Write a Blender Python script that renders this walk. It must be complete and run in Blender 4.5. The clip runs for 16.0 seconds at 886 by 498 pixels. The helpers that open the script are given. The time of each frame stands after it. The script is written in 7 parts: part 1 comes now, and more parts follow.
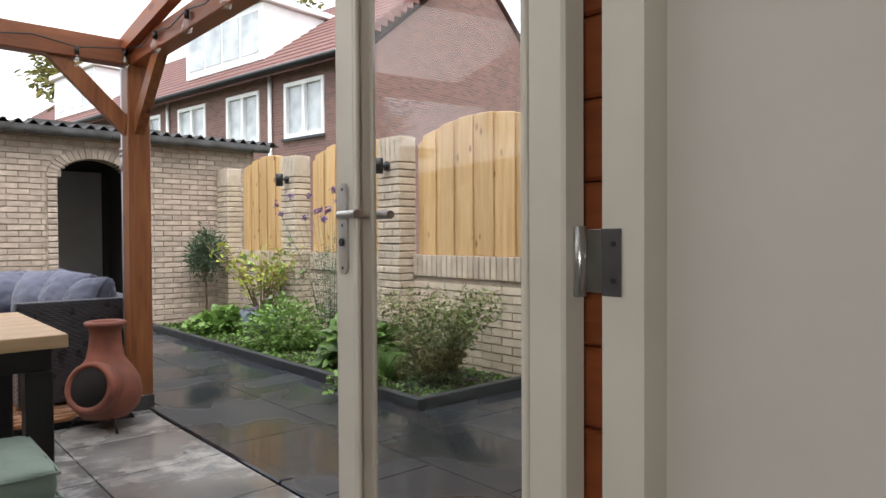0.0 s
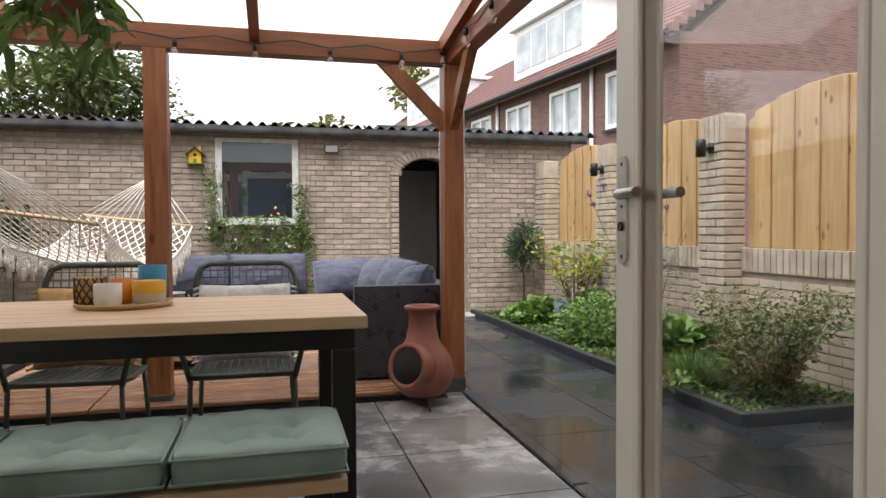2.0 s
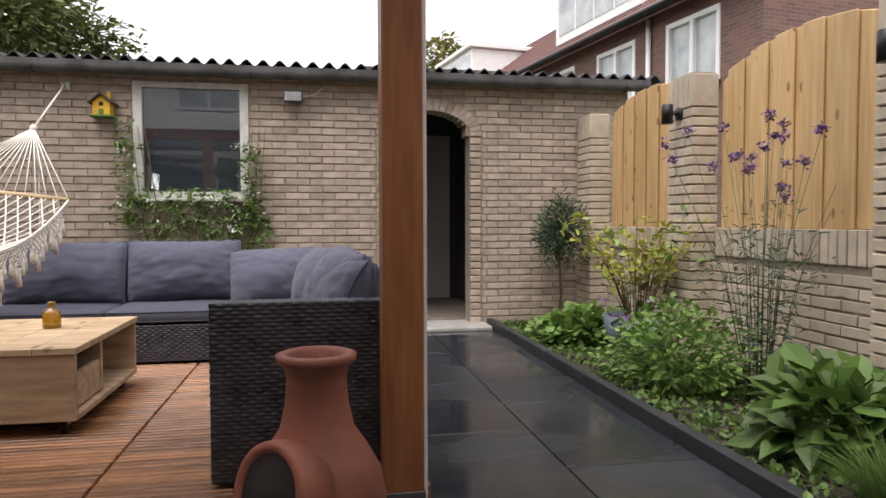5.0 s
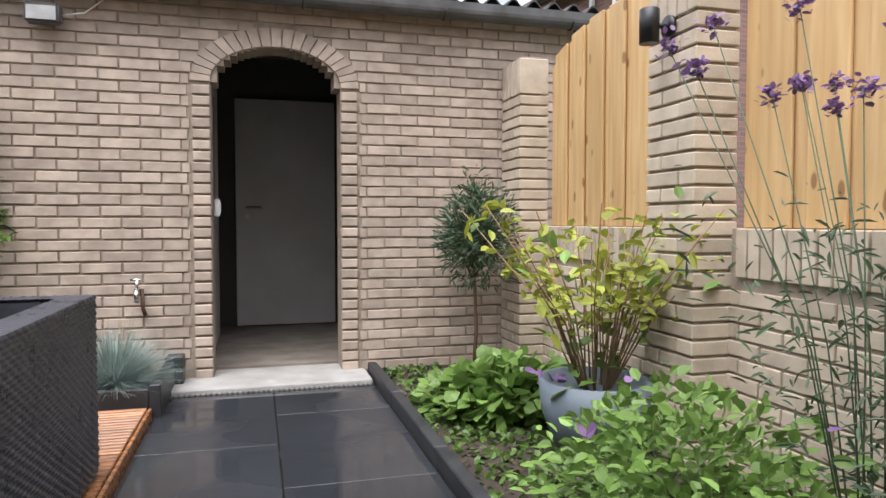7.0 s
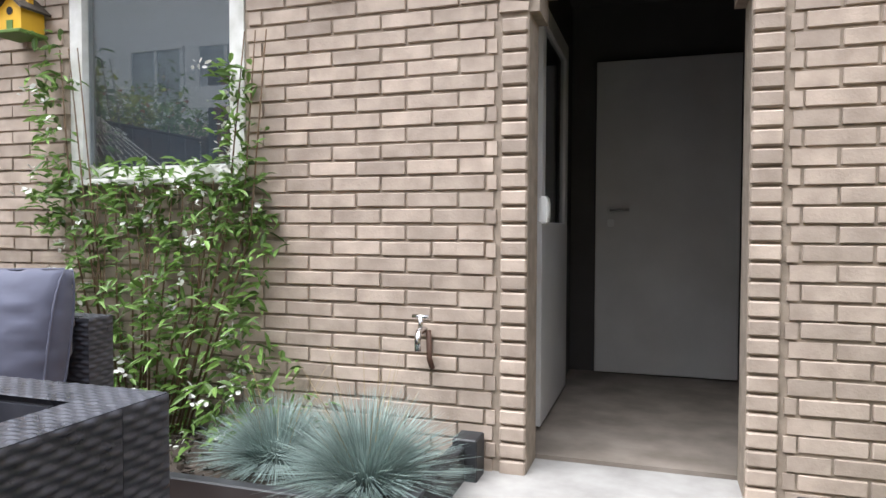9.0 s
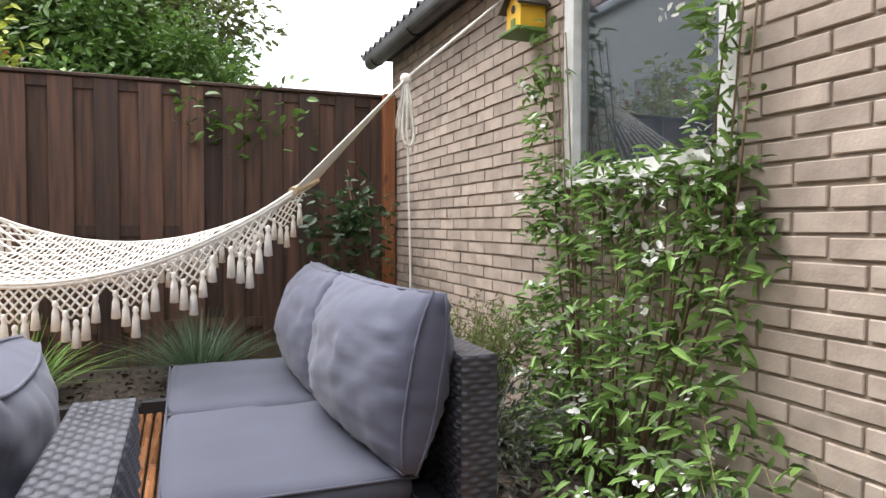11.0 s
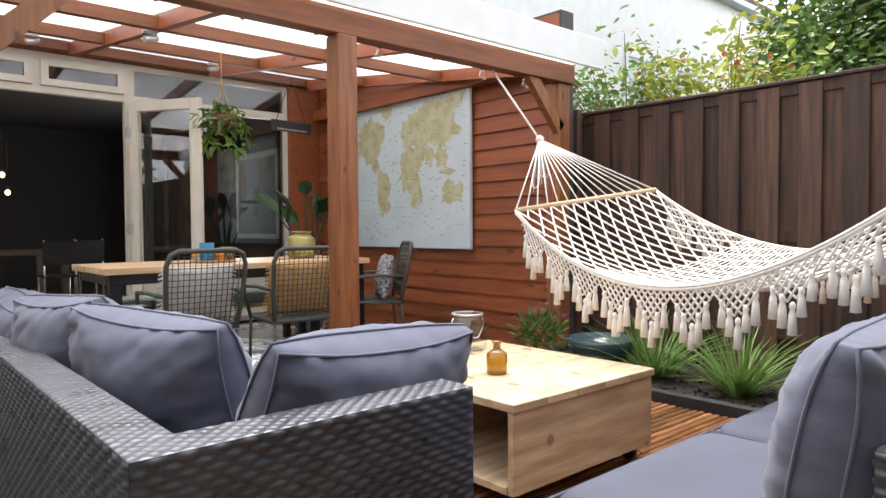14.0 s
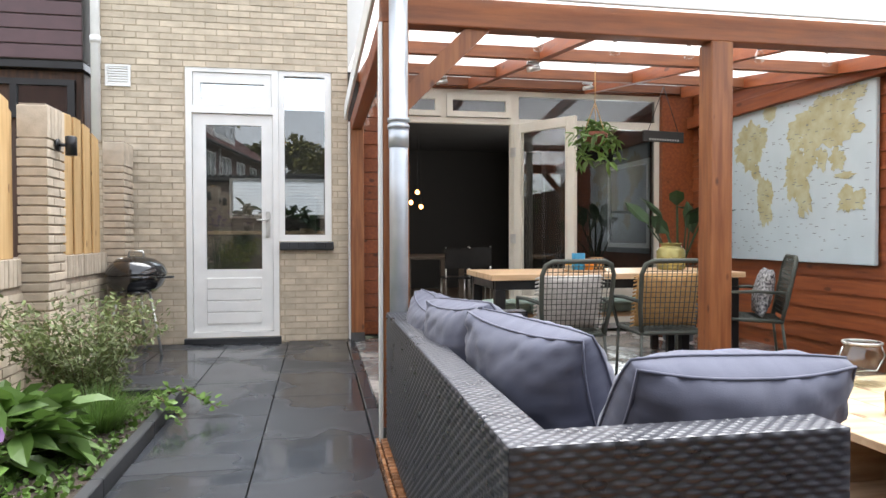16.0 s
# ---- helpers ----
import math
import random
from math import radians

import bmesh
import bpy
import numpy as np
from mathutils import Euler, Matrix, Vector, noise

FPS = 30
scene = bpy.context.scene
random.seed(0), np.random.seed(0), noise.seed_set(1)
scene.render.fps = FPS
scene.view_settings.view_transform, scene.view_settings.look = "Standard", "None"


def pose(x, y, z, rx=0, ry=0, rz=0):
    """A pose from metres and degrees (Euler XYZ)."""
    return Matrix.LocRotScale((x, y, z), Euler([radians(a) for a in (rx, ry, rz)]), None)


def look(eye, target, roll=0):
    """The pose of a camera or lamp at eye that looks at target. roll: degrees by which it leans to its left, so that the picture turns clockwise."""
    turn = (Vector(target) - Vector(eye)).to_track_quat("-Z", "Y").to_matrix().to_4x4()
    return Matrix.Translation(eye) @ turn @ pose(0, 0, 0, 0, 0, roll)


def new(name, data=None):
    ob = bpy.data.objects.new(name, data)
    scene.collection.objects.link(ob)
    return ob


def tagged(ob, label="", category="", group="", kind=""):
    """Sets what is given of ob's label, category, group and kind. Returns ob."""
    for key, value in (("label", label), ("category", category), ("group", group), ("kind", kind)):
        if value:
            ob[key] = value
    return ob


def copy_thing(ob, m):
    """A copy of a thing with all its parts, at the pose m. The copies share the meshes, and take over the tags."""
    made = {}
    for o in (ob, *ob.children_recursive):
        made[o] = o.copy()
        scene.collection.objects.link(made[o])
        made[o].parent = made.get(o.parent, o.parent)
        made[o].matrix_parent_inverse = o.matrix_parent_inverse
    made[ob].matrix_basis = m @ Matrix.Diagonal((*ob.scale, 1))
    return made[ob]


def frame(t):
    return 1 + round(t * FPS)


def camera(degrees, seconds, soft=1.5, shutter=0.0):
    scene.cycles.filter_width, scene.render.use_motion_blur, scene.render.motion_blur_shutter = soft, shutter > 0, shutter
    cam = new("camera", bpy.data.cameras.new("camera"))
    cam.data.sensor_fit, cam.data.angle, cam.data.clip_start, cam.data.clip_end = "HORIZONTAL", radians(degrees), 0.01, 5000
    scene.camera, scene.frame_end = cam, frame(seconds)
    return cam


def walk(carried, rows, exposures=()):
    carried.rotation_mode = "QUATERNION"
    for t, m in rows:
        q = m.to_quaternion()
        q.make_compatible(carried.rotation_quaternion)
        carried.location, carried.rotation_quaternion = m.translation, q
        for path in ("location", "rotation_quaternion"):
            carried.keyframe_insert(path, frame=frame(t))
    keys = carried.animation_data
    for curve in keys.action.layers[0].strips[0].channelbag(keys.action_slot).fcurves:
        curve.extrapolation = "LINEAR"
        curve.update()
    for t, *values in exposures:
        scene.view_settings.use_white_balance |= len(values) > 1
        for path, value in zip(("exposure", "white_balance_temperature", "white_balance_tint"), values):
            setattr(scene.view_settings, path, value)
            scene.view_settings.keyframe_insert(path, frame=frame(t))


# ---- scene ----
PATH = [
    (0, (0.534, -0.677, 1.143), (1.854, 0.825, 1.107), -0.3),
    (0.5, (0.559, -0.675, 1.138), (1.614, 1.023, 1.102), -0.2),
    (1, (0.588, -0.668, 1.135), (1.428, 1.147, 1.095), -0.2),
    (1.5, (0.652, -0.644, 1.135), (1.314, 1.243, 1.088), -0.2),
    (2, (0.753, -0.533, 1.119), (1.238, 1.406, 1.069), -0.3),
    (2.5, (0.869, -0.383, 1.11), (1.178, 1.592, 1.053), -0.2),
    (3, (1.001, -0.081, 1.106), (1.238, 1.904, 1.042), -0.2),
    (3.5, (1.121, 0.276, 1.102), (1.338, 2.263, 1.034), -0.2),
    (4, (1.286, 0.713, 1.067), (1.514, 2.699, 0.996), -0.2),
    (4.5, (1.472, 1.203, 1.042), (1.744, 3.183, 0.966), -0.2),
    (6.8, (2.546, 3.62, 0.997), (3.193, 5.51, 0.918), 0.0),
    (7, (2.617, 3.795, 1.005), (3.149, 5.721, 0.925), -0.0),
    (7.5, (2.789, 4.269, 1.024), (2.978, 6.259, 0.943), -0.0),
    (8, (2.876, 4.766, 1.017), (2.821, 6.764, 0.943), 0.1),
    (8.5, (2.897, 5.213, 1.023), (2.611, 7.192, 0.955), 0.1),
    (9, (2.844, 5.575, 1.024), (2.229, 7.477, 0.959), 0.2),
    (9.5, (2.787, 5.864, 1.024), (1.782, 7.593, 0.966), 0.2),
    (10, (2.778, 6.109, 1.04), (1.374, 7.532, 0.983), 0.2),
    (12.3, (2.432, 7.208, 1.068), (0.44, 7.056, 0.984), -0.3),
    (12.5, (2.41, 7.283, 1.073), (0.434, 6.986, 0.989), -0.4),
    (13, (2.385, 7.461, 1.082), (0.54, 6.694, 1.004), -0.6),
    (13.5, (2.33, 7.553, 1.091), (0.697, 6.4, 1.016), -0.5),
    (14, (2.348, 7.62, 1.096), (1.026, 6.121, 1.032), -0.4),
    (14.5, (2.391, 7.688, 1.102), (1.494, 5.901, 1.047), -0.3),
    (15, (2.406, 7.733, 1.111), (1.798, 5.828, 1.064), -0.2),
    (15.5, (2.407, 7.745, 1.121), (1.961, 5.796, 1.079), -0.2),
    (16, (2.385, 7.741, 1.135), (2.02, 5.775, 1.096), -0.1),
]
cam = camera(66.8, 16.0)
walk(cam, [(t, look(eye, target, roll)) for t, eye, target, roll in PATH], [(0, 1.75, 6400, 10), (1.5, 1.65, 6500, 11), (3, 1.38, 6700, 13), (4.7, 1.22, 6800, 15), (6.8, 1.68, 6450, 14), (8.0, 2.06, 6150, 13), (10.2, 1.98, 6350, 11), (12.3, 1.9, 6550, 14), (14, 2.14, 6450, 12), (16, 2.36, 6350, 10)])
# ---- world, sun, exposure ----
world = bpy.data.worlds.new("world")
scene.world = world
world.use_nodes = True
wn, wl = world.node_tree.nodes, world.node_tree.links
sky = wn.new("ShaderNodeTexSky")
sky.sky_type, sky.sun_disc = "NISHITA", False
sky.sun_elevation, sky.sun_rotation = radians(68), radians(217)
sky.air_density, sky.dust_density, sky.ozone_density = 1.0, 1.5, 1.0
grey = wn.new("ShaderNodeHueSaturation")
grey.inputs["Saturation"].default_value = 0.22
wl.new(sky.outputs[0], grey.inputs["Color"])
wl.new(grey.outputs[0], wn["Background"].inputs[0])
wn["Background"].inputs[1].default_value = 0.15
sun = new("sun", bpy.data.lights.new("sun", "SUN"))
sun.data.energy, sun.data.angle, sun.data.color = 1.4, radians(60), (1.0, 0.99, 0.97)
sun.rotation_euler = Vector((-0.22, -0.29, 0.92)).to_track_quat("Z", "Y").to_euler()

# Unseen fill lamp, added to brighten the living-room wall
room = new("room_window_light", bpy.data.lights.new("room_window_light", "AREA"))
room.data.shape, room.data.size, room.data.size_y, room.data.energy = "RECTANGLE", 1.3, 1.2, 26.0
room.data.color = (1.0, 0.96, 0.9)
room.matrix_basis = look((-2.27, -1.9, 1.6), (1.5, -1.2, 1.4))

# ---- materials ----


def rgb(c):
    return (*c, 1.0)


def mat(name, c1, c2=None, rough=0.6, scale=8.0, bump=0.15, metal=0.0, fine=60.0, stretch=(1, 1, 1), rand=0.0, island=0.0, coat=0.0, bump_dist=0.004, detail=6.0, sheen=0.0, rough_var=0.15):
    """Two-scale noise material in object space."""
    m = bpy.data.materials.new(name)
    m.use_nodes = True
    n, l = m.node_tree.nodes, m.node_tree.links
    b = n["Principled BSDF"]
    c2 = c2 or tuple(x * 0.75 for x in c1)
    tc = n.new("ShaderNodeTexCoord")
    mp = n.new("ShaderNodeMapping")
    mp.inputs["Scale"].default_value = stretch
    l.new(tc.outputs["Object"], mp.inputs[0])
    big = n.new("ShaderNodeTexNoise")
    big.inputs["Scale"].default_value, big.inputs["Detail"].default_value = scale, detail
    small = n.new("ShaderNodeTexNoise")
    small.inputs["Scale"].default_value, small.inputs["Detail"].default_value = fine, 4.0
    off = mp.outputs[0]
    if rand:
        info = n.new("ShaderNodeObjectInfo")
        add = n.new("ShaderNodeVectorMath")
        add.operation = "MULTIPLY_ADD"
        add.inputs[1].default_value = (37.0, 11.0, 23.0)
        l.new(info.outputs["Random"], add.inputs[0])
        l.new(mp.outputs[0], add.inputs[2])
        off = add.outputs[0]
    l.new(off, big.inputs["Vector"])
    l.new(off, small.inputs["Vector"])
    ramp = n.new("ShaderNodeValToRGB")
    ramp.color_ramp.elements[0].position, ramp.color_ramp.elements[1].position = 0.32, 0.68
    ramp.color_ramp.elements[0].color, ramp.color_ramp.elements[1].color = rgb(c2), rgb(c1)
    l.new(big.outputs["Fac"], ramp.inputs[0])
    col = ramp.outputs[0]
    if rand or island:
        hsv = n.new("ShaderNodeHueSaturation")
        mr = n.new("ShaderNodeMapRange")
        k = rand or island
        mr.inputs["To Min"].default_value, mr.inputs["To Max"].default_value = 1 - k, 1 + k
        if rand:
            src = n.new("ShaderNodeObjectInfo").outputs["Random"]
        else:
            src = n.new("ShaderNodeNewGeometry").outputs["Random Per Island"]
        l.new(src, mr.inputs[0])
        l.new(mr.outputs[0], hsv.inputs["Value"])
        l.new(col, hsv.inputs["Color"])
        col = hsv.outputs[0]
    l.new(col, b.inputs["Base Color"])
    rr = n.new("ShaderNodeMapRange")
    rr.inputs["To Min"].default_value, rr.inputs["To Max"].default_value = max(rough - rough_var, 0.02), min(rough + rough_var, 1)
    l.new(big.outputs["Fac"], rr.inputs[0])
    l.new(rr.outputs[0], b.inputs["Roughness"])
    b.inputs["Metallic"].default_value = metal
    b.inputs["Coat Weight"].default_value = coat
    b.inputs["Sheen Weight"].default_value = sheen
    if bump:
        bp = n.new("ShaderNodeBump")
        bp.inputs["Strength"].default_value, bp.inputs["Distance"].default_value = bump, bump_dist
        mixn = n.new("ShaderNodeMath")
        mixn.operation = "MULTIPLY_ADD"
        mixn.inputs[1].default_value = 0.6
        l.new(small.outputs["Fac"], mixn.inputs[0])
        l.new(big.outputs["Fac"], mixn.inputs[2])
        l.new(mixn.outputs[0], bp.inputs["Height"])
        l.new(bp.outputs[0], b.inputs["Normal"])
    return m


def glass(name, tint=(1, 1, 1), base=0.03, rough=0.01):
    """Thin clear glass: see-through, with a gloss that grows at grazing angles."""
    m = bpy.data.materials.new(name)
    m.use_nodes = True
    n, l = m.node_tree.nodes, m.node_tree.links
    n.remove(n["Principled BSDF"])
    tr, gl, mx, lw = n.new("ShaderNodeBsdfTransparent"), n.new("ShaderNodeBsdfGlossy"), n.new("ShaderNodeMixShader"), n.new("ShaderNodeLayerWeight")
    tr.inputs[0].default_value = rgb(tint)
    gl.inputs["Roughness"].default_value = rough
    lw.inputs[0].default_value = 0.5
    pw, ma = n.new("ShaderNodeMath"), n.new("ShaderNodeMath")
    pw.operation, ma.operation = "POWER", "MULTIPLY_ADD"
    pw.inputs[1].default_value = 5.0
    ma.inputs[1].default_value, ma.inputs[2].default_value = 0.9 - base, base
    l.new(lw.outputs["Facing"], pw.inputs[0])
    l.new(pw.outputs[0], ma.inputs[0])
    l.new(ma.outputs[0], mx.inputs[0])
    l.new(tr.outputs[0], mx.inputs[1])
    l.new(gl.outputs[0], mx.inputs[2])
    l.new(mx.outputs[0], n["Material Output"].inputs[0])
    return m


def glow(name, c, s):
    m = bpy.data.materials.new(name)
    m.use_nodes = True
    b = m.node_tree.nodes["Principled BSDF"]
    b.inputs["Emission Color"].default_value, b.inputs["Emission Strength"].default_value = rgb(c), s
    return m


def leafmat(name, c, var=0.35, trans=0.25):
    m = mat(name, c, tuple(x * 0.7 for x in c), rough=0.5, scale=3.0, bump=0.0, island=var)
    n, l = m.node_tree.nodes, m.node_tree.links
    b, out = n["Principled BSDF"], n["Material Output"]
    t, mx = n.new("ShaderNodeBsdfTranslucent"), n.new("ShaderNodeMixShader")
    l.new(b.inputs["Base Color"].links[0].from_socket, t.inputs[0])
    mx.inputs[0].default_value = trans
    l.new(b.outputs[0], mx.inputs[1])
    l.new(t.outputs[0], mx.inputs[2])
    l.new(mx.outputs[0], out.inputs[0])
    return m


def wet(name, dry, damp, scale=1.4, low=0.04, high=0.42, edge=(0.42, 0.58), stain=None, gloss=0.45):
    """Wet stone: a film of water lies in patches, pale dried stains between."""
    m = mat(name, dry, damp, 0.4, scale, 0.10, rand=0.12, fine=130, bump_dist=0.0015)
    n, l = m.node_tree.nodes, m.node_tree.links
    b = n["Principled BSDF"]
    tc = n.new("ShaderNodeNewGeometry")
    film = n.new("ShaderNodeTexNoise")
    film.inputs["Scale"].default_value, film.inputs["Detail"].default_value, film.inputs["Distortion"].default_value = scale, 3.0, 0.4
    l.new(tc.outputs["Position"], film.inputs["Vector"])
    mr = n.new("ShaderNodeMapRange")
    mr.inputs["From Min"].default_value, mr.inputs["From Max"].default_value = edge
    mr.inputs["To Min"].default_value, mr.inputs["To Max"].default_value = low, high
    l.new(film.outputs["Fac"], mr.inputs[0])
    l.new(mr.outputs[0], b.inputs["Roughness"])
    b.inputs["Specular IOR Level"].default_value = gloss
    if stain:
        sp = n.new("ShaderNodeTexNoise")
        sp.inputs["Scale"].default_value, sp.inputs["Detail"].default_value, sp.inputs["Roughness"].default_value = 9.0, 8.0, 0.7
        l.new(tc.outputs["Position"], sp.inputs["Vector"])
        mul = n.new("ShaderNodeMath")
        mul.operation = "MULTIPLY"
        l.new(film.outputs["Fac"], mul.inputs[0])
        l.new(sp.outputs["Fac"], mul.inputs[1])
        lim = n.new("ShaderNodeMapRange")
        lim.inputs["From Min"].default_value, lim.inputs["From Max"].default_value = 0.26, 0.36
        l.new(mul.outputs[0], lim.inputs[0])
        mx = n.new("ShaderNodeMix")
        mx.data_type = "RGBA"
        l.new(lim.outputs[0], mx.inputs[0])
        l.new(b.inputs["Base Color"].links[0].from_socket, mx.inputs[6])
        mx.inputs[7].default_value = rgb(stain)
        l.new(mx.outputs[2], b.inputs["Base Color"])
    return m


M_BRICK = mat("brick_buff", (0.47, 0.385, 0.315), (0.33, 0.265, 0.213), 0.85, 9, 0.6, rand=0.15, fine=90)
M_BRICKI = mat("brick_buff_wall", (0.47, 0.385, 0.315), (0.33, 0.265, 0.213), 0.85, 9, 0.6, island=0.15, fine=90)
M_BRICKL = mat("brick_pale", (0.54, 0.46, 0.36), (0.41, 0.345, 0.265), 0.85, 9, 0.5, rand=0.14, fine=90)
M_BRICKLI = mat("brick_pale_wall", (0.58, 0.50, 0.385), (0.46, 0.39, 0.295), 0.85, 9, 0.5, island=0.12, fine=90)
M_MORTAR = mat("mortar", (0.37, 0.305, 0.24), (0.25, 0.205, 0.16), 0.95, 14, 0.5, fine=150)
M_MORTARL = mat("mortar_house", (0.46, 0.39, 0.29), (0.36, 0.30, 0.22), 0.95, 14, 0.5, fine=150)
M_REDBRICK = mat("brick_red", (0.22, 0.115, 0.09), (0.14, 0.075, 0.06), 0.9, 3, 0.4, island=0.22, fine=30)
M_REDMORTAR = mat("mortar_red", (0.24, 0.17, 0.14), (0.17, 0.12, 0.1), 0.95, 5, 0.3)
M_TILE = mat("roof_tile", (0.17, 0.075, 0.06), (0.11, 0.05, 0.045), 0.7, 4, 0.3, island=0.2)
M_WHITE = mat("white_paint", (0.80, 0.80, 0.78), (0.74, 0.74, 0.72), 0.38, 5, 0.06, rough_var=0.06)
M_WHITEOLD = mat("worn_white_paint", (0.78, 0.78, 0.75), (0.55, 0.55, 0.5), 0.55, 9, 0.25)
M_CREAM = mat("cream_paint", (0.68, 0.645, 0.56), (0.63, 0.595, 0.51), 0.45, 4, 0.05, rough_var=0.05)
M_PLASTER = mat("interior_plaster", (0.66, 0.63, 0.58), (0.61, 0.58, 0.53), 0.85, 2.5, 0.1)
# Dark stand-in: shade inside porch, shed and kitchen is put into this colour
M_DARKROOM = mat("shade_dark", (0.09, 0.085, 0.08), (0.07, 0.066, 0.062), 0.8, 3, 0.05)
# Near-black: the living room's dimness is put into the colour
M_ROOMDARK = mat("room_shade_dark", (0.035, 0.034, 0.033), (0.028, 0.027, 0.026), 0.85, 3, 0.05)
M_FLOORIN = mat("interior_floor", (0.12, 0.085, 0.06), (0.08, 0.06, 0.045), 0.5, 4, 0.1)
M_REDWOOD = mat("red_stained_wood", (0.30, 0.085, 0.025), (0.20, 0.05, 0.016), 0.5, 5, 0.3, stretch=(6, 0.5, 6), fine=40, rand=0.15)
M_POSTWOOD = mat("brown_stained_post", (0.33, 0.128, 0.045), (0.19, 0.062, 0.021), 0.45, 5, 0.3, stretch=(6, 6, 0.5), fine=40, rand=0.1)
# Brown stain, darkened a little to hold the shade under the gutter overhang
M_BEAMX = mat("brown_stained_beam", (0.24, 0.082, 0.028), (0.15, 0.047, 0.017), 0.5, 5, 0.3, stretch=(0.5, 6, 6), fine=40, rand=0.1)
M_DARKFENCE = mat("dark_fence_wood", (0.115, 0.056, 0.032), (0.034, 0.018, 0.012), 0.7, 4, 0.5, stretch=(7, 7, 0.4), fine=40, rand=0.42)
M_NEWFENCE = mat("new_pine", (0.60, 0.41, 0.20), (0.48, 0.30, 0.125), 0.6, 4, 0.3, stretch=(7, 7, 0.5), fine=35, rand=0.12)
M_DECK = mat("deck_hardwood", (0.36, 0.165, 0.07), (0.19, 0.08, 0.034), 0.26, 5, 0.3, stretch=(0.5, 7, 7), fine=40, rand=0.38)
M_SLAB = wet("dark_wet_slab", (0.034, 0.037, 0.043), (0.020, 0.022, 0.026), 1.3, 0.07, 0.38)
M_TERRACE = wet("grey_wet_tile", (0.25, 0.245, 0.235), (0.09, 0.088, 0.085), 1.7, 0.04, 0.30, (0.42, 0.58), (0.46, 0.44, 0.41), 0.9)
M_CONCRETE = mat("pale_concrete", (0.38, 0.37, 0.35), (0.26, 0.25, 0.235), 0.8, 6, 0.3)
M_KERB = mat("black_kerb", (0.03, 0.032, 0.035), (0.018, 0.019, 0.021), 0.55, 8, 0.2)
M_SOIL = mat("soil", (0.055, 0.04, 0.028), (0.03, 0.022, 0.016), 0.95, 12, 0.8, fine=80, bump_dist=0.02)
M_GROUND = mat("far_ground", (0.10, 0.11, 0.06), (0.07, 0.075, 0.045), 0.95, 0.4, 0.3)
M_WICKER = mat("dark_wicker", (0.055, 0.056, 0.066), (0.032, 0.033, 0.04), 0.3, 14, 0.2, fine=160, rough_var=0.1)
M_CUSHION = mat("blue_grey_fabric", (0.085, 0.090, 0.130), (0.064, 0.068, 0.10), 0.9, 5, 0.35, fine=320, bump_dist=0.002, sheen=0.15)
M_SEATC = mat("dark_grey_fabric", (0.066, 0.070, 0.096), (0.052, 0.055, 0.076), 0.9, 5, 0.3, fine=320, bump_dist=0.002)
M_GREENC = mat("sage_green_fabric", (0.30, 0.385, 0.33), (0.22, 0.29, 0.25), 0.9, 5, 0.3, fine=300, bump_dist=0.002)
M_TEAK = mat("light_teak", (0.66, 0.46, 0.275), (0.52, 0.34, 0.18), 0.45, 4, 0.15, stretch=(0.5, 7, 7), fine=40, rand=0.08)
M_SCAFF = mat("scaffold_wood", (0.56, 0.42, 0.265), (0.34, 0.23, 0.13), 0.7, 4, 0.5, stretch=(0.6, 5, 5), fine=40, rand=0.1)
M_BLACK = mat("black_steel", (0.012, 0.012, 0.013), (0.008, 0.008, 0.009), 0.4, 10, 0.05)
M_OLIVE = mat("olive_steel", (0.075, 0.085, 0.07), (0.06, 0.068, 0.056), 0.45, 10, 0.05)
M_ROPE = mat("white_cotton", (0.80, 0.77, 0.70), (0.70, 0.66, 0.58), 0.9, 40, 0.3, fine=300)
M_BARWOOD = mat("pale_bar_wood", (0.56, 0.42, 0.26), (0.45, 0.32, 0.18), 0.6, 8, 0.2)
M_TERRA = mat("terracotta", (0.33, 0.105, 0.062), (0.17, 0.062, 0.042), 0.6, 5, 0.35, fine=70)
# Flat black for the shade inside openings, and the stove's soot
M_HOLEBLACK = mat("hole_black", (0.02, 0.016, 0.014), None, 0.95)
M_ZINC = mat("zinc", (0.52, 0.55, 0.58), (0.42, 0.45, 0.48), 0.42, 6, 0.1, metal=0.55)
M_GUTTER = mat("dark_gutter", (0.105, 0.105, 0.105), (0.05, 0.047, 0.044), 0.5, 6, 0.2, metal=0.2)
M_CORR = mat("corrugated_cement", (0.05, 0.05, 0.052), (0.03, 0.03, 0.031), 0.8, 5, 0.4)
M_STEEL = mat("brushed_steel", (0.62, 0.62, 0.60), (0.5, 0.5, 0.49), 0.35, 12, 0.05, metal=0.9)
M_CHROME = mat("chrome", (0.75, 0.75, 0.75), (0.6, 0.6, 0.6), 0.15, 12, 0.05, metal=1.0)
M_GREYDOOR = mat("pale_grey_door", (0.62, 0.61, 0.59), (0.54, 0.53, 0.51), 0.45, 3, 0.08)
M_GLASS = glass("window_glass", (1, 1, 1), 0.02)
M_GLASSDARK = glass("reflective_glass", (0.6, 0.63, 0.65), 0.10)
M_YELLOWG = mat("amber_glass", (0.50, 0.27, 0.02), (0.42, 0.22, 0.015), 0.08, 8, 0.0, coat=0.4, rough_var=0.03)
M_YELLOWG.node_tree.nodes["Principled BSDF"].inputs["Transmission Weight"].default_value = 0.65
M_GOLDJAR = mat("gold_green_jar", (0.42, 0.36, 0.12), (0.26, 0.24, 0.09), 0.25, 7, 0.1, metal=0.4)
M_BLUEC = mat("blue_candle", (0.02, 0.22, 0.38), None, 0.5)
